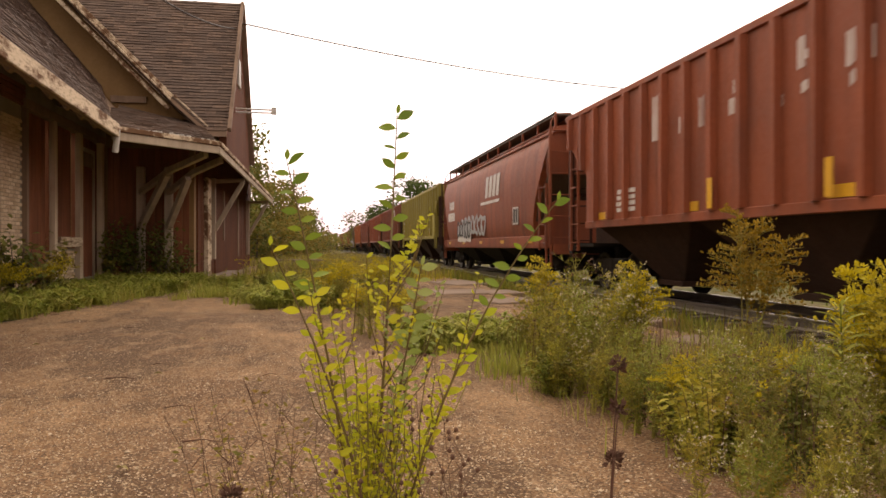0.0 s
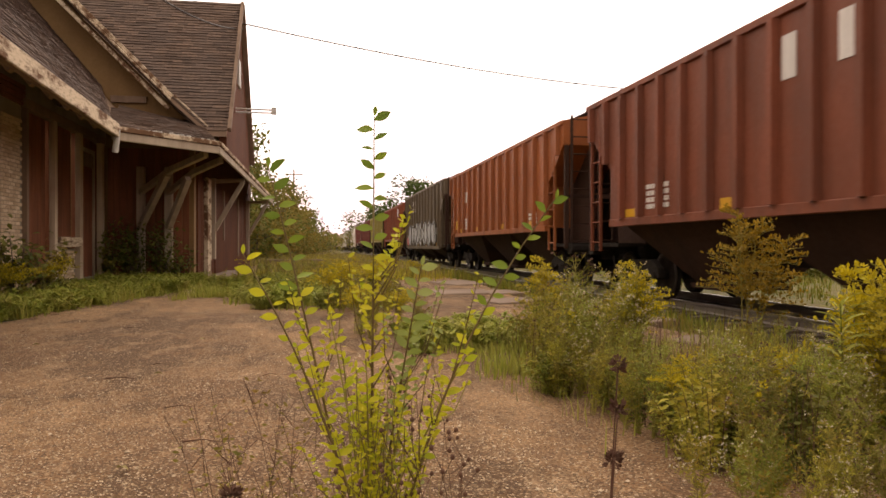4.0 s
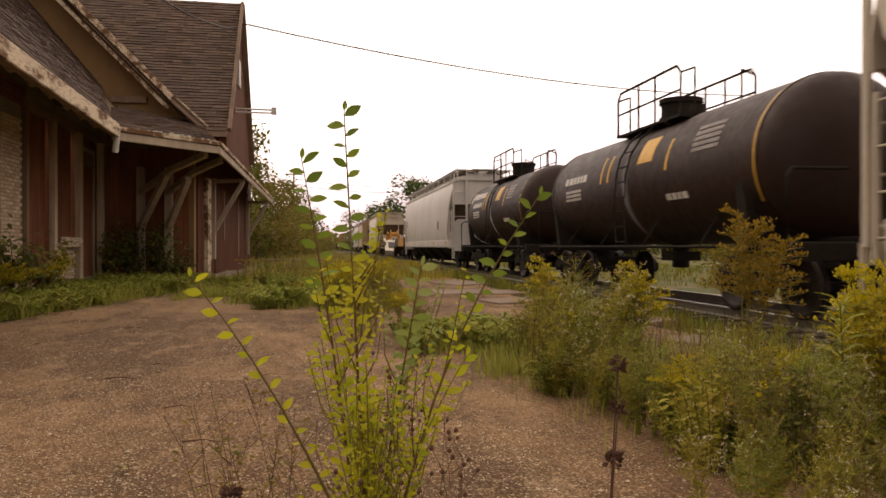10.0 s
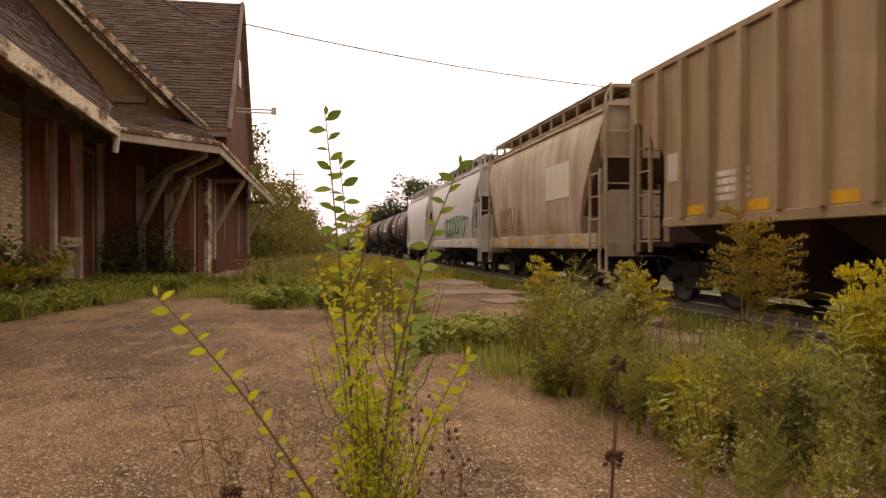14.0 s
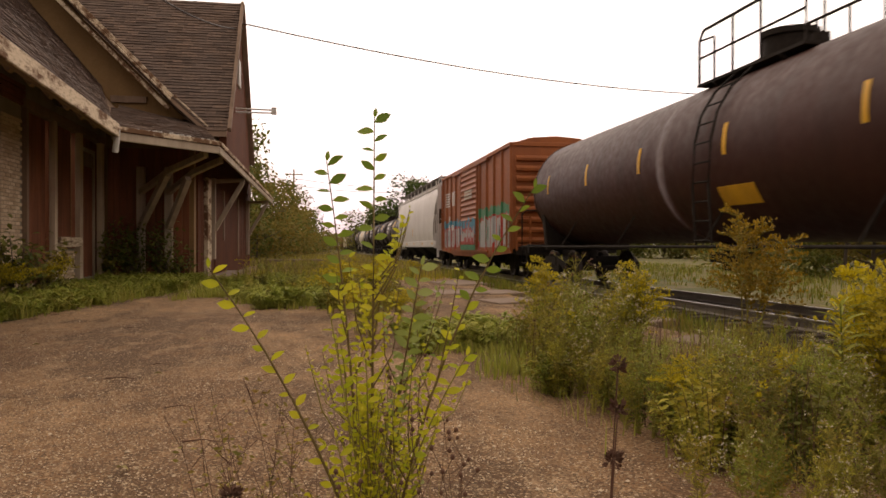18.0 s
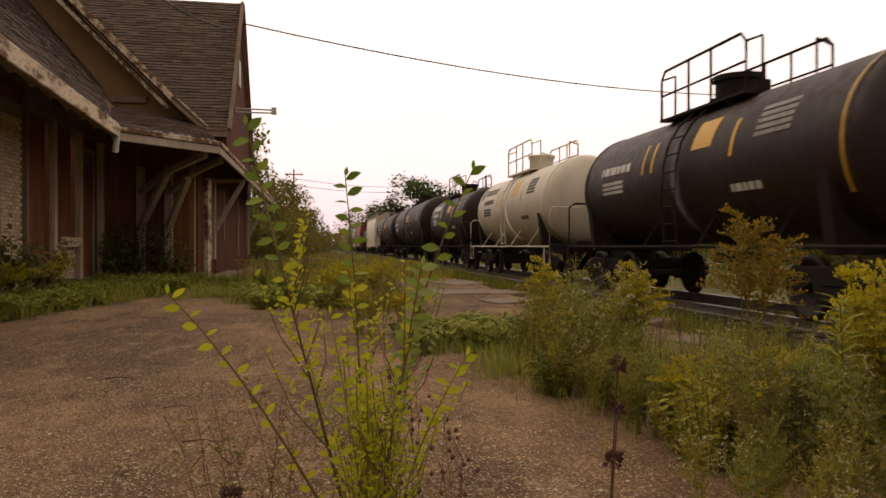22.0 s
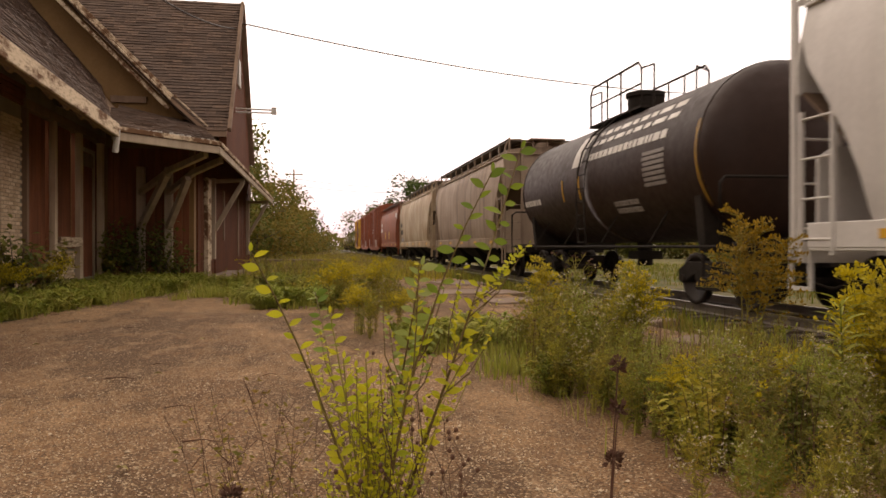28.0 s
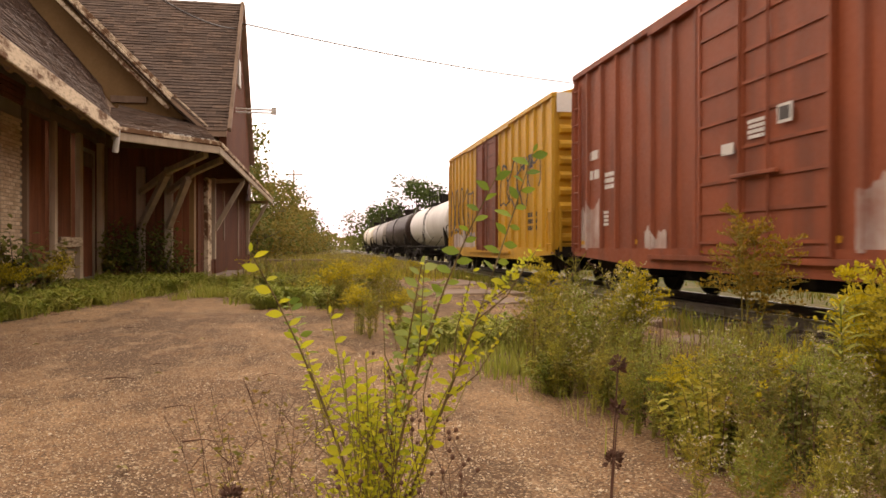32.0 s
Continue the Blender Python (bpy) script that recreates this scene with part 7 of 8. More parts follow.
def plants():
    rng = random.Random(12)
    # weeds on the track side: they begin along a line that runs away from the camera
    tall = [goldenrod(s, 0.74 + 0.08 * (s % 3), 0.1, 0.15 if s == 1 else 0.0, (WEED_LEAF, WEED_LEAF, WEED_DARK, LUSH, WEED_LEAF, WEED_DARK)[s], 1.0, 3, "tall_weed", "tall green weed with narrow leaves") for s in range(6)]
    gold = [goldenrod(20 + s, 0.62 + 0.1 * (s % 3), 0.085, 1.3, WEED_LEAF, 1.1, 4, "goldenrod_plant", "goldenrod with yellow-ochre plumes") for s in range(4)]
    bush = [bushy(40 + s, 0.45, 0.6, 44, 0.062, (WEED_LEAF, WEED_DARK, LUSH, WEED_DARK)[s % 4], "leafy_weed", "low bushy green weed") for s in range(4)]
    fine = [bushy(60 + s, 0.52, 0.5, 60, 0.042, (WEED_LEAF, LUSH, WEED_DARK, TREE_LEAF)[s % 4], "feathery_weed", "feathery fine-leaved green weed") for s in range(4)]
    lush = [bushy(140 + s, 0.34, 0.75, 34, 0.1, LUSH if s else GRASS, "ground_weed", "lush low green weed along the depot wall") for s in range(3)]

    pale_heads = leafy("pale_seed_heads", (0.55, 0.5, 0.36), (0.4, 0.3, 0.18), None, 0.8, 0.3)
    wisp = [wispy(160 + s, 0.8, (WEED_LEAF, WEED_DARK, LUSH, WEED_DARK, LUSH, WEED_LEAF)[s], (None, DEAD, pale_heads, OCHRE_PLUME, None, pale_heads)[s]) for s in range(6)]

    def right_of_line(x, y):
        if noise.noise(Vector((x * 1.1, y * 0.9, 4.2))) < -0.16:
            return False
        # bare pavement shows between the clumps
        if y > 3.7 and 0.45 < x / y < 0.6 or y > 3.1 and 0.69 < x / y < 0.78:
            return False
        return x > 1.5 + 0.2 * (4.3 - y) + 0.25 * noise.noise(Vector((y * 1.6, 0, 0)))

    def clump(x, y):
        r = x / y
        return 0.3 + 0.05 * noise.noise(Vector((y * 2.3, 8, 0))) < r < 0.46 and y > 4.0 + 0.6 * abs(r - 0.4) * 6 and noise.noise(Vector((x * 2.2, y * 1.6, 3))) > -0.25

    # the upright clump beside the bare strip
    scatter(wisp, area(rng, 30, 1.2, 2.9, 3.9, 6.4, clump), 1, 0.55, 1.0)
    scatter(wisp, [(1.92, 5.2), (2.15, 5.0), (2.35, 5.35), (1.98, 5.5), (2.3, 5.1)], 16, 1.0, 1.2)
    scatter(tall, area(rng, 13, 1.3, 2.9, 4.2, 6.3, clump), 3, 0.55, 1.0)
    scatter(bush, area(rng, 6, 1.3, 2.6, 3.9, 5.6, clump), 2, 0.5, 0.9)
    scatter(gold, [(2.32, 5.3), (1.9, 6.0), (2.5, 5.6)], 5, 0.7, 0.9)
    # lower growth nearer to the camera
    scatter(wisp, area(rng, 62, 1.4, 3.8, 2.3, 4.2, right_of_line), 6, 0.5, 0.85)
    scatter(fine, area(rng, 22, 1.3, 3.6, 2.3, 4.0, right_of_line), 7, 0.55, 0.95)
    scatter(bush, area(rng, 16, 1.5, 3.8, 2.4, 4.2, right_of_line), 8, 0.5, 0.95)
    scatter(tall, area(rng, 26, 1.6, 3.8, 2.5, 4.4, right_of_line), 4, 0.45, 0.8)
    scatter(gold, [(1.78, 3.4), (2.25, 3.3), (2.0, 3.62), (2.5, 3.6), (2.75, 3.2)], 13, 0.5, 0.75)
    scatter(wisp, area(rng, 16, 1.3, 2.0, 1.85, 2.35, lambda x, y: x > 1.2 + 0.5 * (2.35 - y)), 14, 0.45, 0.62)
    scatter(wisp + bush, area(rng, 12, 2.5, 4.2, 5.0, 8.5, lambda x, y: not 0.42 < x / y < 0.6), 15, 0.45, 0.7)
    scatter(lush, area(rng, 150, -5.3, -2.6, 9.5, 20.5, lambda x, y: x < (-4.0 + 0.17 * (y - 10.5) if y < 16.5 else -2.95)), 22, 0.55, 1.05)
    scatter(lush, area(rng, 20, 0.9, 2.1, 6.6, 8.2), 23, 0.5, 0.85)
    scatter(lush, area(rng, 26, -0.9, 0.8, 11.6, 17.5), 24, 0.6, 1.1)
    # against the depot
    scatter(bush + fine, area(rng, 16, -5.3, -3.2, 10.0, 19.5, lambda x, y: x < -4.1 + 0.17 * (y - 10.5)), 20, 0.5, 0.9)
    scatter(gold, area(rng, 7, -5.2, -4.6, 12.2, 14.6), 21, 0.9, 1.3)
    # middle distance, in the cracks of the pavement
    scatter(gold, area(rng, 4, 0.15, 1.1, 9.9, 11.8), 27, 1.0, 1.3)
    scatter(wisp, area(rng, 8, 0.1, 1.2, 9.8, 12.0), 28, 0.8, 1.1)
    scatter(bush, area(rng, 14, -0.7, 1.3, 11.5, 18.0), 8, 0.9, 1.4)
    scatter(tall, area(rng, 10, -1.2, 1.2, 14.0, 24.0), 9, 0.8, 1.2)
    scatter(wisp, area(rng, 7, 0.35, 1.15, 7.4, 8.6), 10, 0.6, 0.85)
    scatter(gold, area(rng, 3, 0.35, 1.0, 7.8, 8.6), 31, 0.75, 0.95)
    scatter(tall + bush, area(rng, 34, 4.5, 5.9, 11.0, 36.0), 11, 0.35, 0.6)
    scatter(gold, area(rng, 10, 0.8, 3.2, 18.0, 34.0), 12, 0.6, 0.9)
    # growth that closes the platform's far end
    scatter(bush + tall, area(rng, 44, -2.4, 0.6, 15.5, 30.0, lambda x, y: x > -2.1 + 0.03 * (y - 15)), 29, 0.7, 1.1)
    scatter(lush, area(rng, 40, -2.5, 0.3, 12.5, 20.0, lambda x, y: noise.noise(Vector((x * 0.8, y * 0.5, 1))) > -0.05), 30, 0.5, 0.9)
    drop(tall + gold + bush + fine + lush + wisp)
    # tall ochre goldenrods that stand above the rest
    big = [goldenrod(80, 1.3, 0.075, 3.4, OCHRE_LEAF, 1.3, 5, "tall_goldenrod", "tall ochre goldenrod gone to seed", 0.55, OCHRE_PLUME),
           goldenrod(81, 0.98, 0.1, 1.5, WEED_LEAF, 1.7, 6, "tall_goldenrod", "tall goldenrod in yellow flower", 0.55),
           goldenrod(82, 0.98, 0.1, 3.4, WEED_LEAF, 1.6, 6, "tall_goldenrod", "tall goldenrod in yellow flower", 0.42)]
    star = thing("spiky_weed", pose(2.33, 2.95, 0), "tall weed crowned by a star of pointed leaves", "weed")
    st, lf = Shape(), Shape()
    st.tube([(0, 0, 0), (0.02, 0, 0.4), (0.01, 0.01, 0.74)], 0.007, 6, 0.004)
    for k in range(44):
        q = 0.3 + 0.44 * k / 43
        leaf(lf, (0.012, 0.005, q), spread(rng, k * 2.4, 0.1 + 0.9 * (q - 0.3)), rng.uniform(0.12, 0.17), 0.02, rng)
    part("stalk", st, WEED_DARK, star)
    tagged(part("foliage", lf, LUSH, star), kind="stuff")
    for ob, x, y, k in ((big[0], 2.67, 4.25, 1.0), (big[2], 2.62, 3.1, 1.0), (big[1], 2.95, 3.5, 0.95), (big[1], 2.35, 5.2, 0.92), (big[1], 1.95, 6.2, 0.95)):
        copy_thing(ob, pose(x, y, 0, 2, -3, 40 * x) @ Matrix.Scale(k, 4))
    drop(big)


plants()


def grasses():
    rng = random.Random(31)

    def by_wall(x, y):
        edge = -4.05 + 0.17 * (y - 10.5) if y < 16.5 else -2.95
        return x < edge + 0.3 * noise.noise(Vector((y * 0.9, 4, 0))) and x < -2.5

    grass("grass_verge", "lush green grass along the depot wall", area(rng, 900, -5.4, -2.4, 8.5, 21.5, by_wall), 0.32, 18, GRASS, 1, 0.014, 0.13, 1.0)
    grass("grass_clump", "green grass in a pavement crack", area(rng, 100, 0.95, 2.15, 6.5, 8.2), 0.17, 22, GRASS, 2, 0.01, 0.07)
    grass("grass_tufts", "small green tufts in the cracks", area(rng, 60, -2.4, -1.7, 14.6, 16.0) + area(rng, 8, 1.25, 1.55, 5.2, 5.8) +
          area(rng, 170, -0.9, 0.9, 11.6, 17.5) + area(rng, 330, -2.6, 0.5, 12.5, 22.0, lambda x, y: noise.noise(Vector((x * 0.8, y * 0.5, 1))) > -0.05), 0.24, 16, GRASS, 3, 0.014, 0.1)
    grass("weed_grass", "long green and yellow grass between the weeds", area(rng, 220, 1.5, 4.2, 2.6, 6.8, lambda x, y: x > 1.55 + 0.2 * (4.6 - y)), 0.25, 14, GRASS, 4, 0.008, 0.16)
    grass("dry_weed_grass", "dry straw-coloured grass between the weeds", area(rng, 170, 1.3, 4.3, 2.3, 8.0, lambda x, y: x > 1.4 + 0.2 * (4.6 - y)), 0.22, 8, DRYGRASS, 5, 0.006, 0.1, 0.9)
    grass("dead_stems", "thin dry brown stems among the weeds", area(rng, 150, 1.5, 4.2, 2.5, 7.0, lambda x, y: x > 1.5 + 0.2 * (4.6 - y)), 0.55, 3, DEAD, 16, 0.005, 0.09, 0.5)
    grass("track_verge", "brown and green weeds beside the ballast", area(rng, 620, 4.2, 6.0, 7.0, 60.0), 0.34, 13, WEED_DARK, 6, 0.02, 0.16)
    grass("field_grass", "tall yellowing grass beyond the platform", area(rng, 1500, -6.0, 4.0, 22.0, 75.0, lambda x, y: x > -2.0 or y > 37), 0.45, 10, DRYGRASS, 7, 0.035, 0.3)
    grass("field_weeds", "green weeds beyond the platform", area(rng, 800, -4.0, 4.2, 20.0, 60.0, lambda x, y: x > -2.0 or y > 37), 0.42, 10, WEED_LEAF, 8, 0.035, 0.25)
    grass("far_verge", "yellow-green grass behind the track", area(rng, 1300, 11.5, 24.0, 4.0, 60.0), 0.3, 9, WEED_DARK, 9, 0.03, 0.3)


grasses()


# ---- the young shrub close to the camera; its shoots sway ----
SHOOTS = []


def shoot(parent, name, base, length, curve, n_leaf, size, leaf_mat, seed, side=0, bare=0.0, r=0.006, top_mat=None):
    """One stem, upright in its own space, with leaves in two ranks and side twigs."""
    rng = random.Random(seed)
    st, lf, tp = Shape(), Shape(), Shape()
    pts = []
    for i in range(9):
        t = i / 8
        pts.append(Vector((curve * length * t * t, 0.03 * math.sin(5 * t + seed), length * t)))
    st.tube(pts, r, 6, 0.0015, caps=False)

    def at(t):
        j = min(7, int(t * 8))
        return pts[j].lerp(pts[j + 1], t * 8 - j)

    for i in range(n_leaf):
        t = bare + (1 - bare) * (i + 0.5) / n_leaf
        p = at(t)
        a = (0.3 if i % 2 else math.pi - 0.3) + rng.uniform(-0.5, 0.5)
        w = Vector((math.cos(a), 0.5 * math.sin(a) * rng.choice((-1, 1)), rng.uniform(0.1, 0.8)))
        L = size * rng.uniform(0.75, 1.2) * (1.0 if t < 0.7 else 1.25)
        round_leaf(tp if t > 0.72 else lf, p, w, L, L * 0.5, rng, 0.1, (rng.uniform(-0.8, 0.8), rng.choice((-1, -1, 1)) * rng.uniform(0.4, 1.2), rng.uniform(0, 0.9)))
    round_leaf(tp, pts[-1], (0.2, 0, 1), size * 0.8, size * 0.35, rng, 0.1, (0.3, -1, 0.3))
    for k in range(side):
        t = rng.uniform(0.12, 0.7)
        p = at(t)
        a = rng.uniform(0, math.tau)
        up = rng.uniform(0.14, 0.32)
        e = p + Vector((math.cos(a) * 0.1, math.sin(a) * 0.08, up))
        st.tube([p, p.lerp(e, 0.5) + Vector((math.cos(a) * 0.02, 0, -0.015)), e], 0.0022, 4, 0.001, caps=False)
        for i in range(16):
            round_leaf(lf, p.lerp(e, 0.1 + 0.9 * i / 15), spread(rng, None, rng.uniform(-0.1, 0.9)), size * rng.uniform(0.4, 0.72), size * 0.27, rng, 0.1, (rng.uniform(-0.8, 0.8), -rng.uniform(0.3, 1.2), rng.uniform(0, 0.9)))
    ob = part(name, st, SHRUB_STEM if r > 0.0045 else GREEN_STEM, parent)
    part("foliage", lf, leaf_mat, ob)
    part("tip_foliage", tp, top_mat or leaf_mat, ob)
    ob.location = base
    return ob


SHRUB_POSE = pose(0.14, 1.98, 0.0)


def shrub():
    ob = thing("young_shrub", SHRUB_POSE, "young yellow-green leafy shrub growing through the pavement", "shrub")
    a = shoot(ob, "shoot", (0.0, 0, 0), 1.36, 0.0, 44, 0.038, SHRUB_LEAF, 1, 9, 0.12, 0.006, SHRUB_TOP)
    b = shoot(ob, "shoot", (-0.02, 0.02, 0), 1.24, -0.06, 40, 0.04, SHRUB_LEAF, 2, 6, 0.2, 0.0055, SHRUB_TOP)
    c = shoot(ob, "shoot", (0.02, -0.03, 0), 1.02, -0.2, 24, 0.034, SHRUB_LEAF, 3, 2, 0.25, 0.006)
    d = shoot(ob, "shoot", (0.02, -0.02, 0), 1.2, 0.25, 36, 0.036, SHRUB_LEAF, 4, 7, 0.15, 0.0055, SHRUB_TOP)
    e = shoot(ob, "shoot", (0.03, 0.02, 0), 0.72, 0.2, 26, 0.036, SHRUB_LEAF, 5, 5, 0.1, 0.004)
    f = shoot(ob, "shoot", (0.0, 0.04, 0), 0.96, 0.02, 40, 0.036, PALE_LEAF, 6, 6, 0.3, 0.005)
    SHOOTS.extend((a, b, c, d))
    for k in range(10):
        rng = random.Random(90 + k)
        s = shoot(ob, "side_shoot", (rng.uniform(-0.04, 0.05), rng.uniform(-0.06, 0.05), 0), rng.uniform(0.45, 0.84), rng.uniform(-0.12, 0.08), 26, 0.027, SHRUB_LEAF, 10 + k, 6, 0.05, 0.0035)
        s.rotation_euler = (rng.uniform(-0.12, 0.12), rng.uniform(-0.2, 0.16), 0)
    e.rotation_euler = (0, 0.13, 0)
    f.rotation_euler = (0.05, 0.12, 0)


shrub()


def dead_stalks():
    """Dry brown seed heads and twigs close to the camera."""
    rng = random.Random(71)

    def seed_head(x, y, z, k):
        ob = thing("dead_seed_stalk", pose(x, y, 0), "dry brown seed head on a bare stalk", "dead weed", "dry seed stalks")
        s = Shape()
        s.tube([(0, 0, 0), (0.01 * k, 0.01, z * 0.5), (0.015, 0, z)], 0.0022, 5, 0.0014)
        part("stalk", s, DEAD, ob)
        s = Shape()
        for i in range(90):
            d = Vector((rng.gauss(0, 1), rng.gauss(0, 1), rng.gauss(0, 0.8))).normalized()
            c = Vector((0.015, 0, z + 0.004)) + d * rng.uniform(0.002, 0.011)
            chip(s, c, d + Vector((0, 0, 0.4)), rng.uniform(0.007, 0.014), 0.006, rng)
        tagged(part("seed_head", s, DEAD, ob), kind="stuff")

    for x, y, z in ((0.5, 1.2, 0.79), (0.487, 1.17, 0.72), (0.45, 1.1, 0.655), (-0.14, 1.1, 0.63)):
        seed_head(x, y, z, rng.uniform(-1, 1))
    for k in range(26):
        x, y = rng.uniform(0.12, 0.42), rng.uniform(1.65, 2.6)
        ob = thing("wiry_weed", pose(x, y, 0), "wiry dry weed with small dark seed balls", "dead weed", "dry seed stalks")
        s, q = Shape(), Shape()
        h = rng.uniform(0.3, 0.6)
        e = Vector((rng.uniform(-0.1, 0.1), rng.uniform(-0.05, 0.05), h))
        s.tube([(0, 0, 0), e * 0.5 + Vector((0.01, 0, 0)), e], 0.0016, 4, 0.0008, caps=False)
        for i in range(4):
            u = e * rng.uniform(0.55, 1.0)
            w = u + Vector((rng.uniform(-0.06, 0.06), rng.uniform(-0.04, 0.04), rng.uniform(0.02, 0.08)))
            s.tube([u, w], 0.001, 3, caps=False)
            q.lathe([(-0.006, 0.001), (-0.002, 0.006), (0.004, 0.005), (0.008, 0.001)], "z", w, 6)
        part("stalk", s, DEAD, ob)
        tagged(part("seed_ball", q, DEAD, ob), kind="stuff")
    for k in range(22):
        x, y = rng.uniform(-0.26, 0.02), rng.uniform(1.7, 2.4)
        ob = thing("dry_twig_weed", pose(x, y, 0), "thin reddish dry weed stalk", "dead weed", "dry seed stalks")
        s, q = Shape(), Shape()
        h = rng.uniform(0.3, 0.62)
        e = Vector((rng.uniform(-0.12, 0.14), rng.uniform(-0.05, 0.05), h))
        s.tube([(0, 0, 0), e * 0.5 + Vector((0.012, 0, 0)), e], 0.0018, 4, 0.0006, caps=False)
        for i in range(5):
            u = e * rng.uniform(0.35, 0.95)
            s.tube([u, u + Vector((rng.uniform(-0.07, 0.07), 0, rng.uniform(0.03, 0.1)))], 0.0009, 3, caps=False)
            for m in range(3):
                chip(q, u + Vector((rng.uniform(-0.04, 0.04), rng.uniform(-0.02, 0.02), rng.uniform(0.0, 0.08))), spread(rng), 0.022, 0.009, rng)
        part("stalk", s, DEAD, ob)
        tagged(part("withered_leaves", q, HEDGE_LEAF, ob), kind="stuff")
    rng2 = random.Random(5)
    grass("foreground_tufts", "thin dry grass at the shrub's foot", area(rng2, 40, -0.45, 0.4, 1.7, 2.6), 0.25, 9, DRYGRASS, 15, 0.003, 0.05)


dead_stalks()
# ---- distance: trees, hedge, silo, barn, poles, wires ----
def tree(x, y, h, w, seed, mat, leaves=2600, size=0.28, name="tree", label="green broad-leaved tree", low=0.15):
    rng = random.Random(seed)
    ob = thing(name, pose(x, y, lie(x, y) - 0.05), label, "tree")
    tr, cr = Shape(), Shape()
    tr.tube([(0, 0, 0), (0.03 * h, 0, h * 0.35), (0.02 * h, 0.02 * h, h * 0.75)], 0.022 * h, 8, 0.008 * h)
    heads = []
    for k in range(16):
        t = rng.uniform(low + 0.1, 0.95)
        a = rng.uniform(0, math.tau)
        r = w * 0.5 * math.sqrt(max(0.05, 1 - ((t - 0.5) / 0.56) ** 2)) * rng.uniform(0.55, 1.05)
        e = Vector((math.cos(a) * r, math.sin(a) * r, h * t))
        b = Vector((0.02 * h, 0, h * max(0.12, t - 0.25)))
        tr.tube([b, b.lerp(e, 0.5) + Vector((0, 0, -0.03 * h)), e], 0.007 * h, 5, 0.002 * h, caps=False)
        heads.append((e, rng.uniform(0.14, 0.26) * w))
    heads.append((Vector((0, 0, h * 0.88)), 0.2 * w))
    for i in range(leaves):
        c, r = heads[i % len(heads)]
        d = Vector((rng.gauss(0, 1), rng.gauss(0, 1), rng.gauss(0, 0.75)))
        d = d.normalized() * r * rng.uniform(0.25, 1.1) ** 0.6
        p = c + d
        if p.z < h * low * 0.5:
            continue
        L = size * rng.uniform(0.6, 1.4)
        chip(cr, p, spread(rng, None, rng.uniform(-0.8, 0.8)), L, L * 0.6, rng)
    part("trunk", tr, BARK, ob)
    part("crown", cr, mat, ob)
    return ob


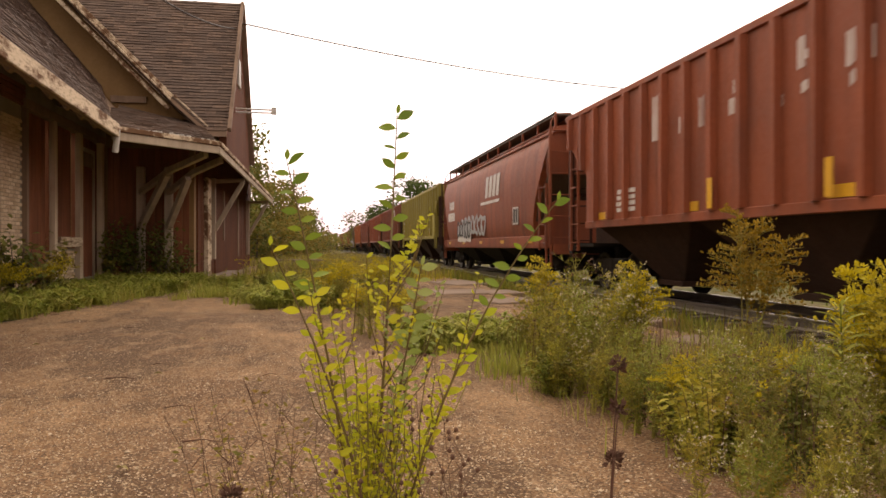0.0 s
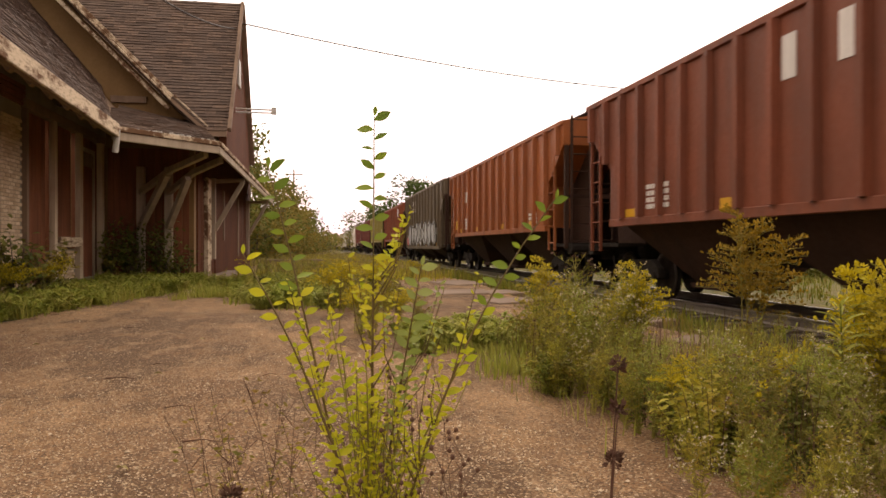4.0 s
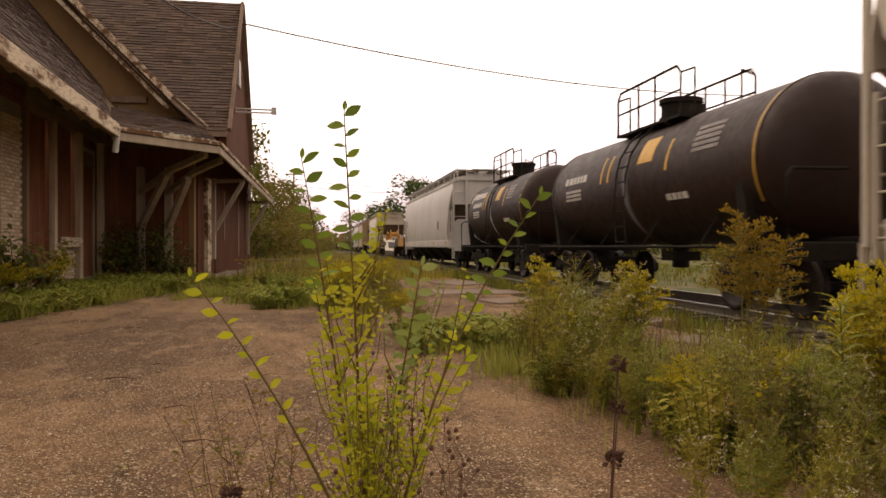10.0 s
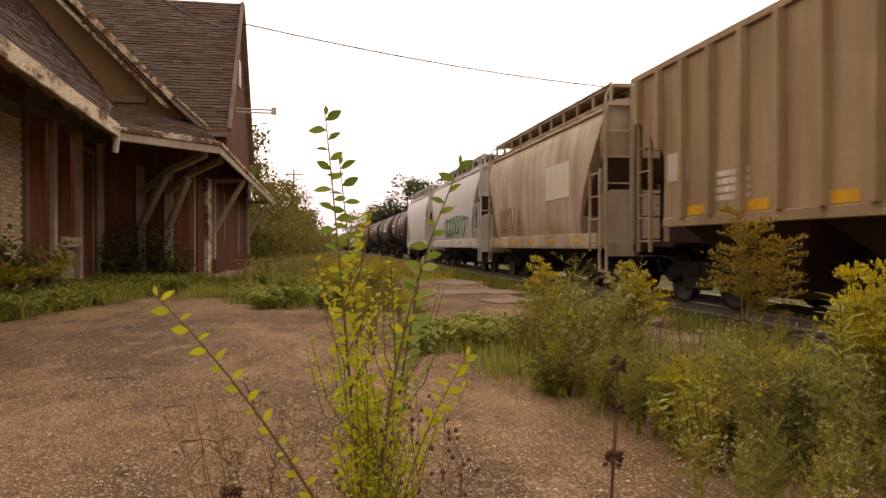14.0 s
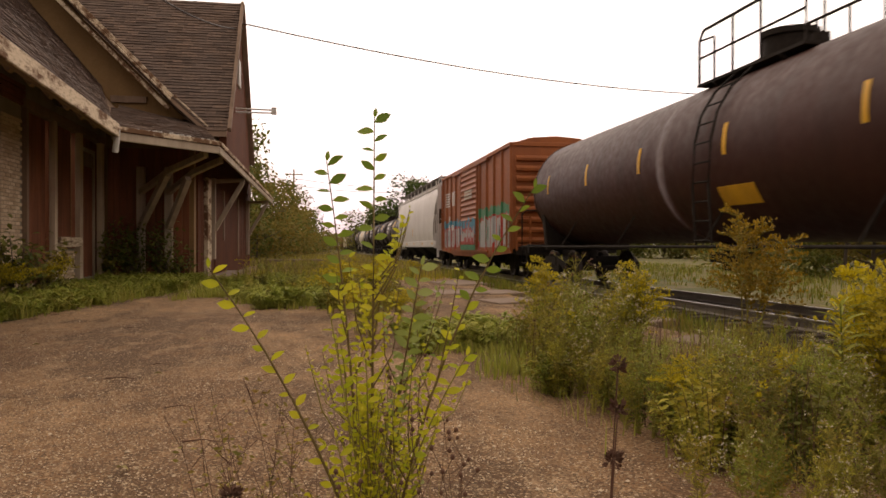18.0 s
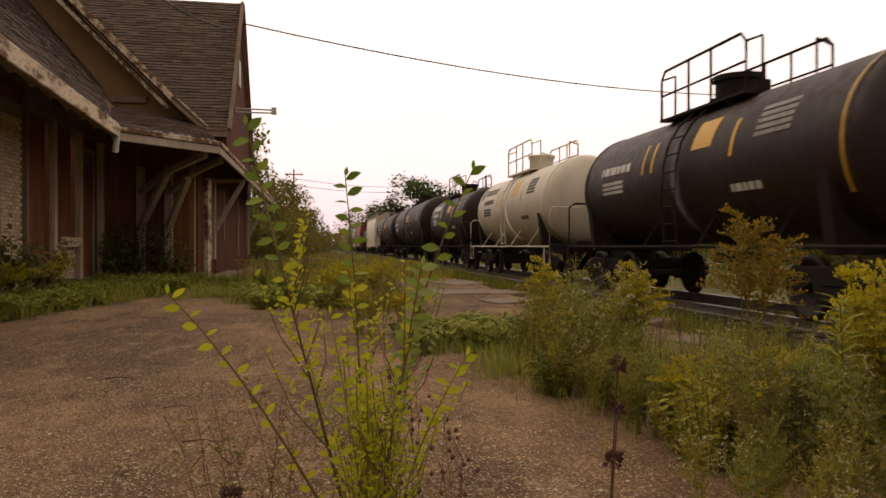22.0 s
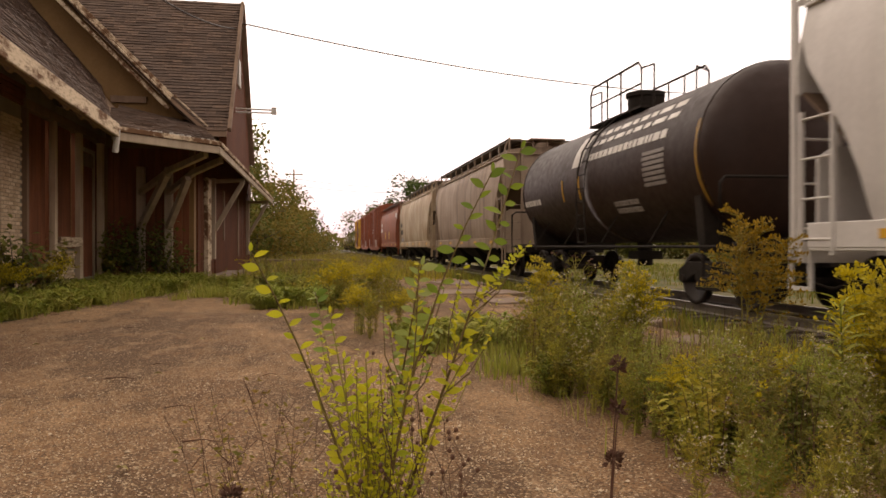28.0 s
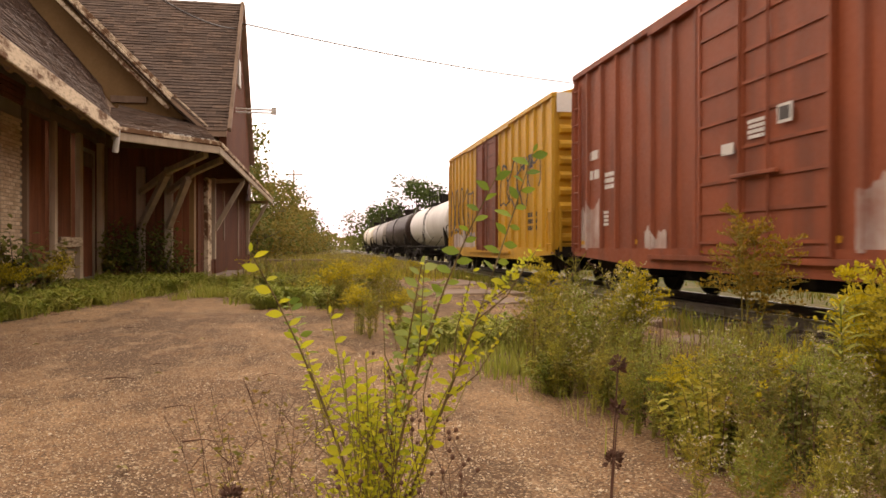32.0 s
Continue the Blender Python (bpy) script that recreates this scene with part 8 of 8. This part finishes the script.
def distance():
    rng = random.Random(8)
    # hedge and trees behind the depot
    for i, (x, y, h, w, m) in enumerate(((-5.2, 42, 8.4, 5, TREE_LEAF), (-4.3, 46, 7.0, 4.5, TREE_LEAF), (-5.0, 51, 7.6, 5, HEDGE_LEAF), (-3.4, 52, 5.4, 4.0, HEDGE_LEAF),
                                         (-3.2, 58, 6.2, 4.2, TREE_LEAF), (-3.6, 64, 6.0, 5, HEDGE_LEAF), (-2.6, 68, 5.0, 4, HEDGE_LEAF), (-2.8, 76, 5.2, 5, TREE_LEAF),
                                         (-2.2, 86, 5.0, 5, TREE_LEAF), (-1.6, 98, 4.8, 6, TREE_DARK), (-7, 60, 8, 6, TREE_LEAF))):
        tree(x, y, h, w, 100 + i, m, 2600, 0.24, label="yellowing broad-leaved tree behind the depot" if m is HEDGE_LEAF else "green broad-leaved tree behind the depot", low=0.02)
    for i, (x, y, h, w) in enumerate(((-5.5, 41, 3.6, 5), (-3.6, 44, 3.0, 4), (-4.2, 48, 3.8, 5), (-2.6, 50, 2.6, 4), (-3.0, 55, 3.4, 5), (-1.9, 60, 2.6, 4), (-2.2, 66, 3.2, 5),
                                      (-1.2, 72, 2.4, 4), (-1.4, 80, 3.0, 5), (-0.4, 90, 2.8, 5), (0.6, 105, 3.2, 6), (2.0, 120, 3.2, 6))):
        tree(x, y, h, w, 150 + i, HEDGE_LEAF if i % 3 else TREE_LEAF, 1700, 0.2, "hedge_bush", "yellowing green hedge bush beyond the depot", -0.08)
    # behind the track
    for i, (x, y, h, w, m) in enumerate(((14.6, 108, 11.8, 9, TREE_DARK), (12.2, 118, 9.5, 8, TREE_DARK), (18.5, 112, 10.0, 9, TREE_DARK), (10, 135, 8, 10, TREE_LEAF),
                                         (24, 95, 6.2, 9, TREE_LEAF), (29, 86, 5.6, 9, HEDGE_LEAF), (33, 78, 5.2, 8, TREE_LEAF), (37, 74, 5.4, 9, TREE_LEAF),
                                         (42, 74, 4.4, 9, HEDGE_LEAF), (47, 76, 4.2, 9, TREE_LEAF), (36, 60, 3.8, 7, HEDGE_LEAF), (21.5, 27, 4.4, 5, TREE_LEAF),
                                         (24.5, 29, 4.9, 6, HEDGE_LEAF), (27, 31, 5.4, 6, HEDGE_LEAF), (24, 36, 3.8, 6, TREE_LEAF), (31, 35, 4.8, 7, TREE_DARK), (40, 50, 5.0, 8, TREE_LEAF))):
        tree(x, y, h, w, 200 + i, m, 5200, 0.22 if y < 70 else 0.4, low=0.02, label="dark green tree beyond the track" if m is TREE_DARK else "green tree beyond the track")
    # far woods along the horizon
    s = Shape()
    for k in range(9000):
        a = rng.uniform(-0.75, 1.15)
        d = rng.uniform(190, 260)
        x, y = d * math.sin(a), d * math.cos(a)
        top = 5.5 + 3.0 * noise.noise(Vector((a * 14, 0, 0))) + 2.0 * noise.noise(Vector((a * 50, 3, 0)))
        if -0.03 < a < 0.05:
            top *= 0.6
        chip(s, (x, y, rng.uniform(0, max(1.5, top))), spread(rng), rng.uniform(1.2, 2.4), rng.uniform(1.0, 1.8), rng)
    tagged(part("far_woods", s, TREE_LEAF), "green woods along the horizon", "woods", kind="stuff")
    # feed silo with its elevator leg
    silo = thing("feed_silo", pose(56.2, 90, 0), "rust-stained white feed silo with elevator leg", "silo")
    s = Shape()
    s.lathe([(0, 2.05), (9.4, 2.05), (9.5, 1.7)], "z", (0, 0, 0), 24)
    part("base_shell", s, WHITE, silo)
    s = Shape()
    s.lathe([(9.4, 1.75), (14.6, 1.75), (15.4, 0.5)], "z", (0, 0, 0), 24)
    part("upper_shell", s, worn("rust_streaked_white", (0.7, 0.55, 0.3), (0.6, 0.27, 0.03), 1.0, 0.6, 6, 1.2, 0.6), silo)
    s = Shape()
    s.box(2.3, 2.85, -0.3, 0.3, 0, 20.9)
    s.box(2.0, 3.1, -0.5, 0.5, 20.3, 21.1)
    s.box(1.7, 2.1, -0.4, 0.4, 19.9, 20.1)
    part("elevator_leg", s, GRATING, silo)
    s = Shape()
    s.tube([(2.4, 0, 19.5), (0.2, 0, 15.8), (0, 0, 15.0)], 0.11, 8)
    s.tube([(2.2, 0, 16.2), (0.8, 0, 16.4), (0.2, 0, 15.6)], 0.14, 8)
    part("spout", s, STEEL, silo)
    s = Shape()
    for k in range(10):
        a = k * math.tau / 10
        s.tube([(1.9 * math.cos(a), 1.9 * math.sin(a), 14.5), (1.9 * math.cos(a), 1.9 * math.sin(a), 15.7)], 0.04, 5)
    s.tube([(1.9 * math.cos(k * math.tau / 20), 1.9 * math.sin(k * math.tau / 20), 15.7) for k in range(21)], 0.04, 5)
    part("top_railing", s, STEEL, silo)
    barn = thing("barn", pose(61, 84, 0), "grey barn with dark gabled roof", "building")
    s = Shape()
    s.prism([(-5, 0), (5, 0), (5, 4.2), (0, 7.0), (-5, 4.2)], "y", -4, 6)
    part("walls", s, GREY, barn)
    for sx in (-1, 1):
        s = Shape()
        s.prism([(sx * 5.5, 3.9), (0, 7.05), (0, 7.35), (sx * 5.5, 4.2)], "y", -4.4, 6.4)
        part("roof_slope", s, SOFFIT, barn)
    # poles
    for x, y, h in ((-2.9, 90, 10.3), (56, 80, 10.4), (35, 110, 9.5), (15.8, 118, 12.0), (48.0, 51.82, 14.5)):
        p = thing("utility_pole", pose(x, y, 0), "weathered wooden utility pole with cross-arm", "pole", "utility poles")
        s = Shape()
        s.tube([(0, 0, -0.3), (0, 0, h)], 0.15, 8, 0.1)
        part("pole", s, POST, p)
        s = Shape().box(-1.1, 1.1, -0.06, 0.06, h - 0.7, h - 0.55)
        part("cross_arm", s, POST, p)
        for k in (-0.9, -0.4, 0.4, 0.9):
            s = Shape()
            s.tube([(k, 0, h - 0.55), (k, 0, h - 0.38)], 0.05, 6)
            part("insulator", s, LEAD, p)

    def wire(name, a, b, sag, r=0.02, n=24):
        a, b = Vector(a), Vector(b)
        s = Shape()
        s.tube([a.lerp(b, i / n) - Vector((0, 0, 4 * sag * (i / n) * (1 - i / n))) for i in range(n + 1)], r, 5)
        return tagged(part(name, s, MARK_BLACK), "thin overhead service wire from the depot", "wire")

    wire("overhead_wire", (-3.2, 32.6, 10.64), (48.0, 51.82, 14.2), 1.90, 0.034)
    wire("overhead_wire", (-3.2, 32.4, 10.35), (-5.0, 21.0, 8.3), 0.35, 0.03)
    for z in (8.4, 9.2):
        wire("overhead_wire", (-2.9, 90, z), (15.8, 118, z + 1.6), 0.5, 0.03)
    # old concrete slabs along the platform edge
    for i, (x, y, a, b) in enumerate(((3.0, 15.2, 0.6, 0.6), (3.8, 15.0, 0.4, 0.5), (3.4, 12.6, 0.5, 0.45), (3.7, 19.0, 0.6, 0.8), (4.1, 9.2, 0.4, 0.5), (3.9, 6.9, 0.3, 0.3))):
        s = Shape()
        s.prism([(-a, -b), (a * 0.9, -b * 1.05), (a, b * 0.8), (0.3 * a, b), (-a * 0.95, b * 0.9)], "z", -0.05, 0.045)
        ob = part("concrete_slab", s, CONCRETE, bevel=0.015)
        ob.matrix_world = pose(x, y, 0, 0.6, -0.8, 7 * i)
        tagged(ob, "broken pale concrete slab on the platform edge", "slab", "broken slabs")
    s = Shape()
    s.box(-2.6, 0.4, 37.0, 37.6, -0.05, 0.35)
    tagged(part("kerb_wall", s, CONCRETE, bevel=0.03), "low pale concrete edge beyond the depot", "kerb")


distance()


def depot_plants():
    """Creepers and bushes against the depot."""
    for i, (x, y, h, w, m, n) in enumerate(((-4.75, 19.9, 1.9, 0.9, TREE_LEAF, 560), (-4.05, 19.8, 1.7, 0.9, TREE_LEAF, 480), (-5.2, 19.6, 1.7, 0.7, WEED_DARK, 420), (-3.6, 20.0, 1.1, 0.7, TREE_LEAF, 260),
                                            (-4.9, 12.9, 1.5, 0.8, TREE_LEAF, 420), (-4.75, 13.9, 1.0, 0.7, HEDGE_LEAF, 320))):
        rng = random.Random(300 + i)
        ob = thing("creeper_bush", pose(x, y, 0), "dark green creeper bush against the depot wall" if m is not HEDGE_LEAF else "yellowing bush against the depot wall", "bush")
        st, lf = Shape(), Shape()
        tips = []
        for k in range(9):
            e = Vector((rng.uniform(-0.5, 0.5) * w, rng.uniform(-0.2, 0.35) * w, h * rng.uniform(0.5, 1.0)))
            st.tube([(0, 0, 0), e * 0.5 + Vector((0.04, -0.03, 0)), e], 0.012, 5, 0.004, caps=False)
            tips.append(e)
        for k in range(n):
            e = rng.choice(tips) * rng.uniform(0.25, 1.0)
            p = e + Vector((rng.gauss(0, 0.13), rng.gauss(0, 0.08), rng.gauss(0, 0.12)))
            leaf(lf, p, spread(rng, None, rng.uniform(-0.9, 0.3)), rng.uniform(0.08, 0.15), rng.uniform(0.06, 0.1), rng, 0.1)
        part("stalk", st, BARK, ob)
        part("foliage", lf, m, ob)


depot_plants()


def litter():
    """Stones, twigs and flakes on the pavement."""
    rng = random.Random(44)
    PEB = worn("pale_gravel_stone", (0.66, 0.52, 0.36), (0.3, 0.2, 0.12), 0.6, 0.9, 60)
    s = Shape()
    for k in range(24000):
        y = 1.6 + 11 * rng.random() ** 1.8
        x = rng.uniform(-0.75, 0.62) * (y + 0.6) * 0.75
        if k % 8 == 0:
            x, y = rng.gauss(0, 1.6), rng.gauss(0.6, 1.6)
        if x > 1.4 + 0.16 * (4.6 - y):
            continue
        if noise.noise(Vector((x * 1.1, y * 0.7, 9))) + rng.uniform(-0.35, 0.35) < -0.05:
            continue
        r = rng.uniform(0.0025, 0.0065) * (2.4 if rng.random() < 0.03 else 1)
        c = Vector((x, y, 0.014 + 0.012 * noise.noise(Vector((x * 0.7, y * 0.7, 5))) + r * 0.3))
        vs = [c + Vector((r * rng.uniform(0.7, 1.3) * dx, r * rng.uniform(0.7, 1.3) * dy, r * 0.6 * dz)) for dx, dy, dz in
              ((1, 0, 0), (0, 1, 0), (-1, 0, 0), (0, -1, 0), (0, 0, 1), (0, 0, -1))]
        s.add(vs, [(0, 1, 4), (1, 2, 4), (2, 3, 4), (3, 0, 4), (1, 0, 5), (2, 1, 5), (3, 2, 5), (0, 3, 5)])
    tagged(part("gravel", s, PEB), "scattered gravel on the worn asphalt", "gravel", kind="stuff")
    for i in range(26):
        y = rng.uniform(2.2, 13)
        x = rng.uniform(-0.6, 0.35) * y * 0.8
        L = rng.uniform(0.04, 0.28)
        s = Shape()
        a = rng.uniform(-0.4, 0.4)
        d = Vector((math.cos(a), math.sin(a), 0)) * L
        s.tube([(0, 0, 0), d * 0.5 + Vector((0, 0.02, 0.008)), d], rng.uniform(0.002, 0.005), 5, 0.0015)
        ob = part("fallen_twig", s, DEAD)
        ob.location = (x, y, 0.026)
        tagged(ob, "dark fallen twig on the asphalt", "twig", "twigs on the pavement")
    for i in range(14):
        y = rng.uniform(2.5, 14)
        x = rng.uniform(-0.65, 0.3) * y * 0.8
        s = Shape()
        leaf(s, (0, 0, 0.02), (math.cos(i), math.sin(i), 0.1), 0.07, 0.04, rng)
        ob = part("fallen_leaf", s, DRYGRASS)
        ob.location = (x, y, 0.008)
        tagged(ob, "dry fallen leaf on the asphalt", "leaf", "leaves on the pavement")


litter()


def bricks():
    """Buff bricks of the wing wall where it shows."""
    depot_ob = bpy.data.objects["old_depot"]
    me = stock("brick", lambda q: q.box(-0.02, 0.0, 0.006, 0.204, 0.005, 0.065), 0.003)
    half = stock("half_brick", lambda q: q.box(-0.02, 0.0, 0.006, 0.1, 0.005, 0.065), 0.003)
    rng = random.Random(6)
    for row in range(46):
        z = 0.1 + row * 0.0715
        y = 13.95 + (0.105 if row % 2 else 0.0)
        if row % 2:
            put("brick", half, BRICK, depot_ob, m=pose(-5.505 + rng.uniform(0, 0.006), 13.95, z))
        while y < 14.75:
            put("brick", me, BRICK, depot_ob, m=pose(-5.505 + rng.uniform(0, 0.006), y, z))
            y += 0.21
    for row in range(9):
        z = 0.26 + row * 0.0715
        y = 16.58 + (0.1 if row % 2 else 0)
        while y < 17.8:
            put("brick", me, BRICK, depot_ob, m=pose(-5.505 + rng.uniform(0, 0.006), y, z))
            y += 0.21


bricks()

# ---- all that moves ----
# lean of the shrub's four long shoots to the right in degrees, and of the second one away; the wind throws them about
SWAY = [(0, 3, -6, -4.5, 10, 0), (1, -2, -7, -12.5, 10, 0), (2, -11, -15, -15.5, 10, 0), (3, -7, -9, -8.5, 11, 0), (4.5, 2, -8, -8.5, 9, 0),
        (5.5, -1, -6, -8.5, 10, 0), (6, -3, -6, -11.5, 12, 0), (7, 6, -2, -18.5, 6, 0), (8, -8, -10, -9.5, 9, 0), (9, 7, -21, -12.5, -6, 0),
        (10, -3, -4, -16.5, 8, 0), (11, -8, 3, -15.5, 8, 0), (12, -13, -17, -18.5, 6, 0), (13, 12, -20, -23.5, 6, -48), (14, -5, 1, -21.5, -4, -6),
        (15.5, 2, -20, -21.5, 8, 0), (16.5, -12, -44, -27.5, 20, -10), (17, 1.5, -42, -29.5, 24, -10), (18, 0.5, -1, -13.5, 6, 0), (19, -2, -6, -14.5, 8, 0),
        (20, 4, 1, -18.5, 14, 0), (21, -21, -26, -22.5, 0, -18), (22, -14, 1, -21.5, -2, -8), (23, 8, 5, -19.5, -8, -14), (24, 16, 9, -4.5, -6, -24),
        (25, 18, -2, -10.5, -4, -44), (26.5, 18, -6, -8.5, -2, -46), (28, 19, -7, -7.5, 0, -46), (29, 18, -8, -6.5, 0, -46), (30, 21, -7, -7.0, 0, -46),
        (31, 20, -8, -7.5, 1, -46), (32, 20.5, -7, -7.5, 1, -46)]


def motions():
    times = [0, 4, 8, 12, 16, 20, 24, 28, 32]
    for car in TRAIN:
        y = car.location.y
        walk(car, [(t, Matrix.Translation((TRACK_X, y - ran(t), RAIL))) for t in times])
    for k, stem in enumerate(SHOOTS):
        at = stem.location.copy()
        walk(stem, [(row[0], pose(at.x, at.y, at.z, 3 * math.sin(row[0] * 1.3 + k) + (row[5] if k == 1 else 0), row[1 + k], 4 * math.sin(row[0] + k))) for row in SWAY])


motions()
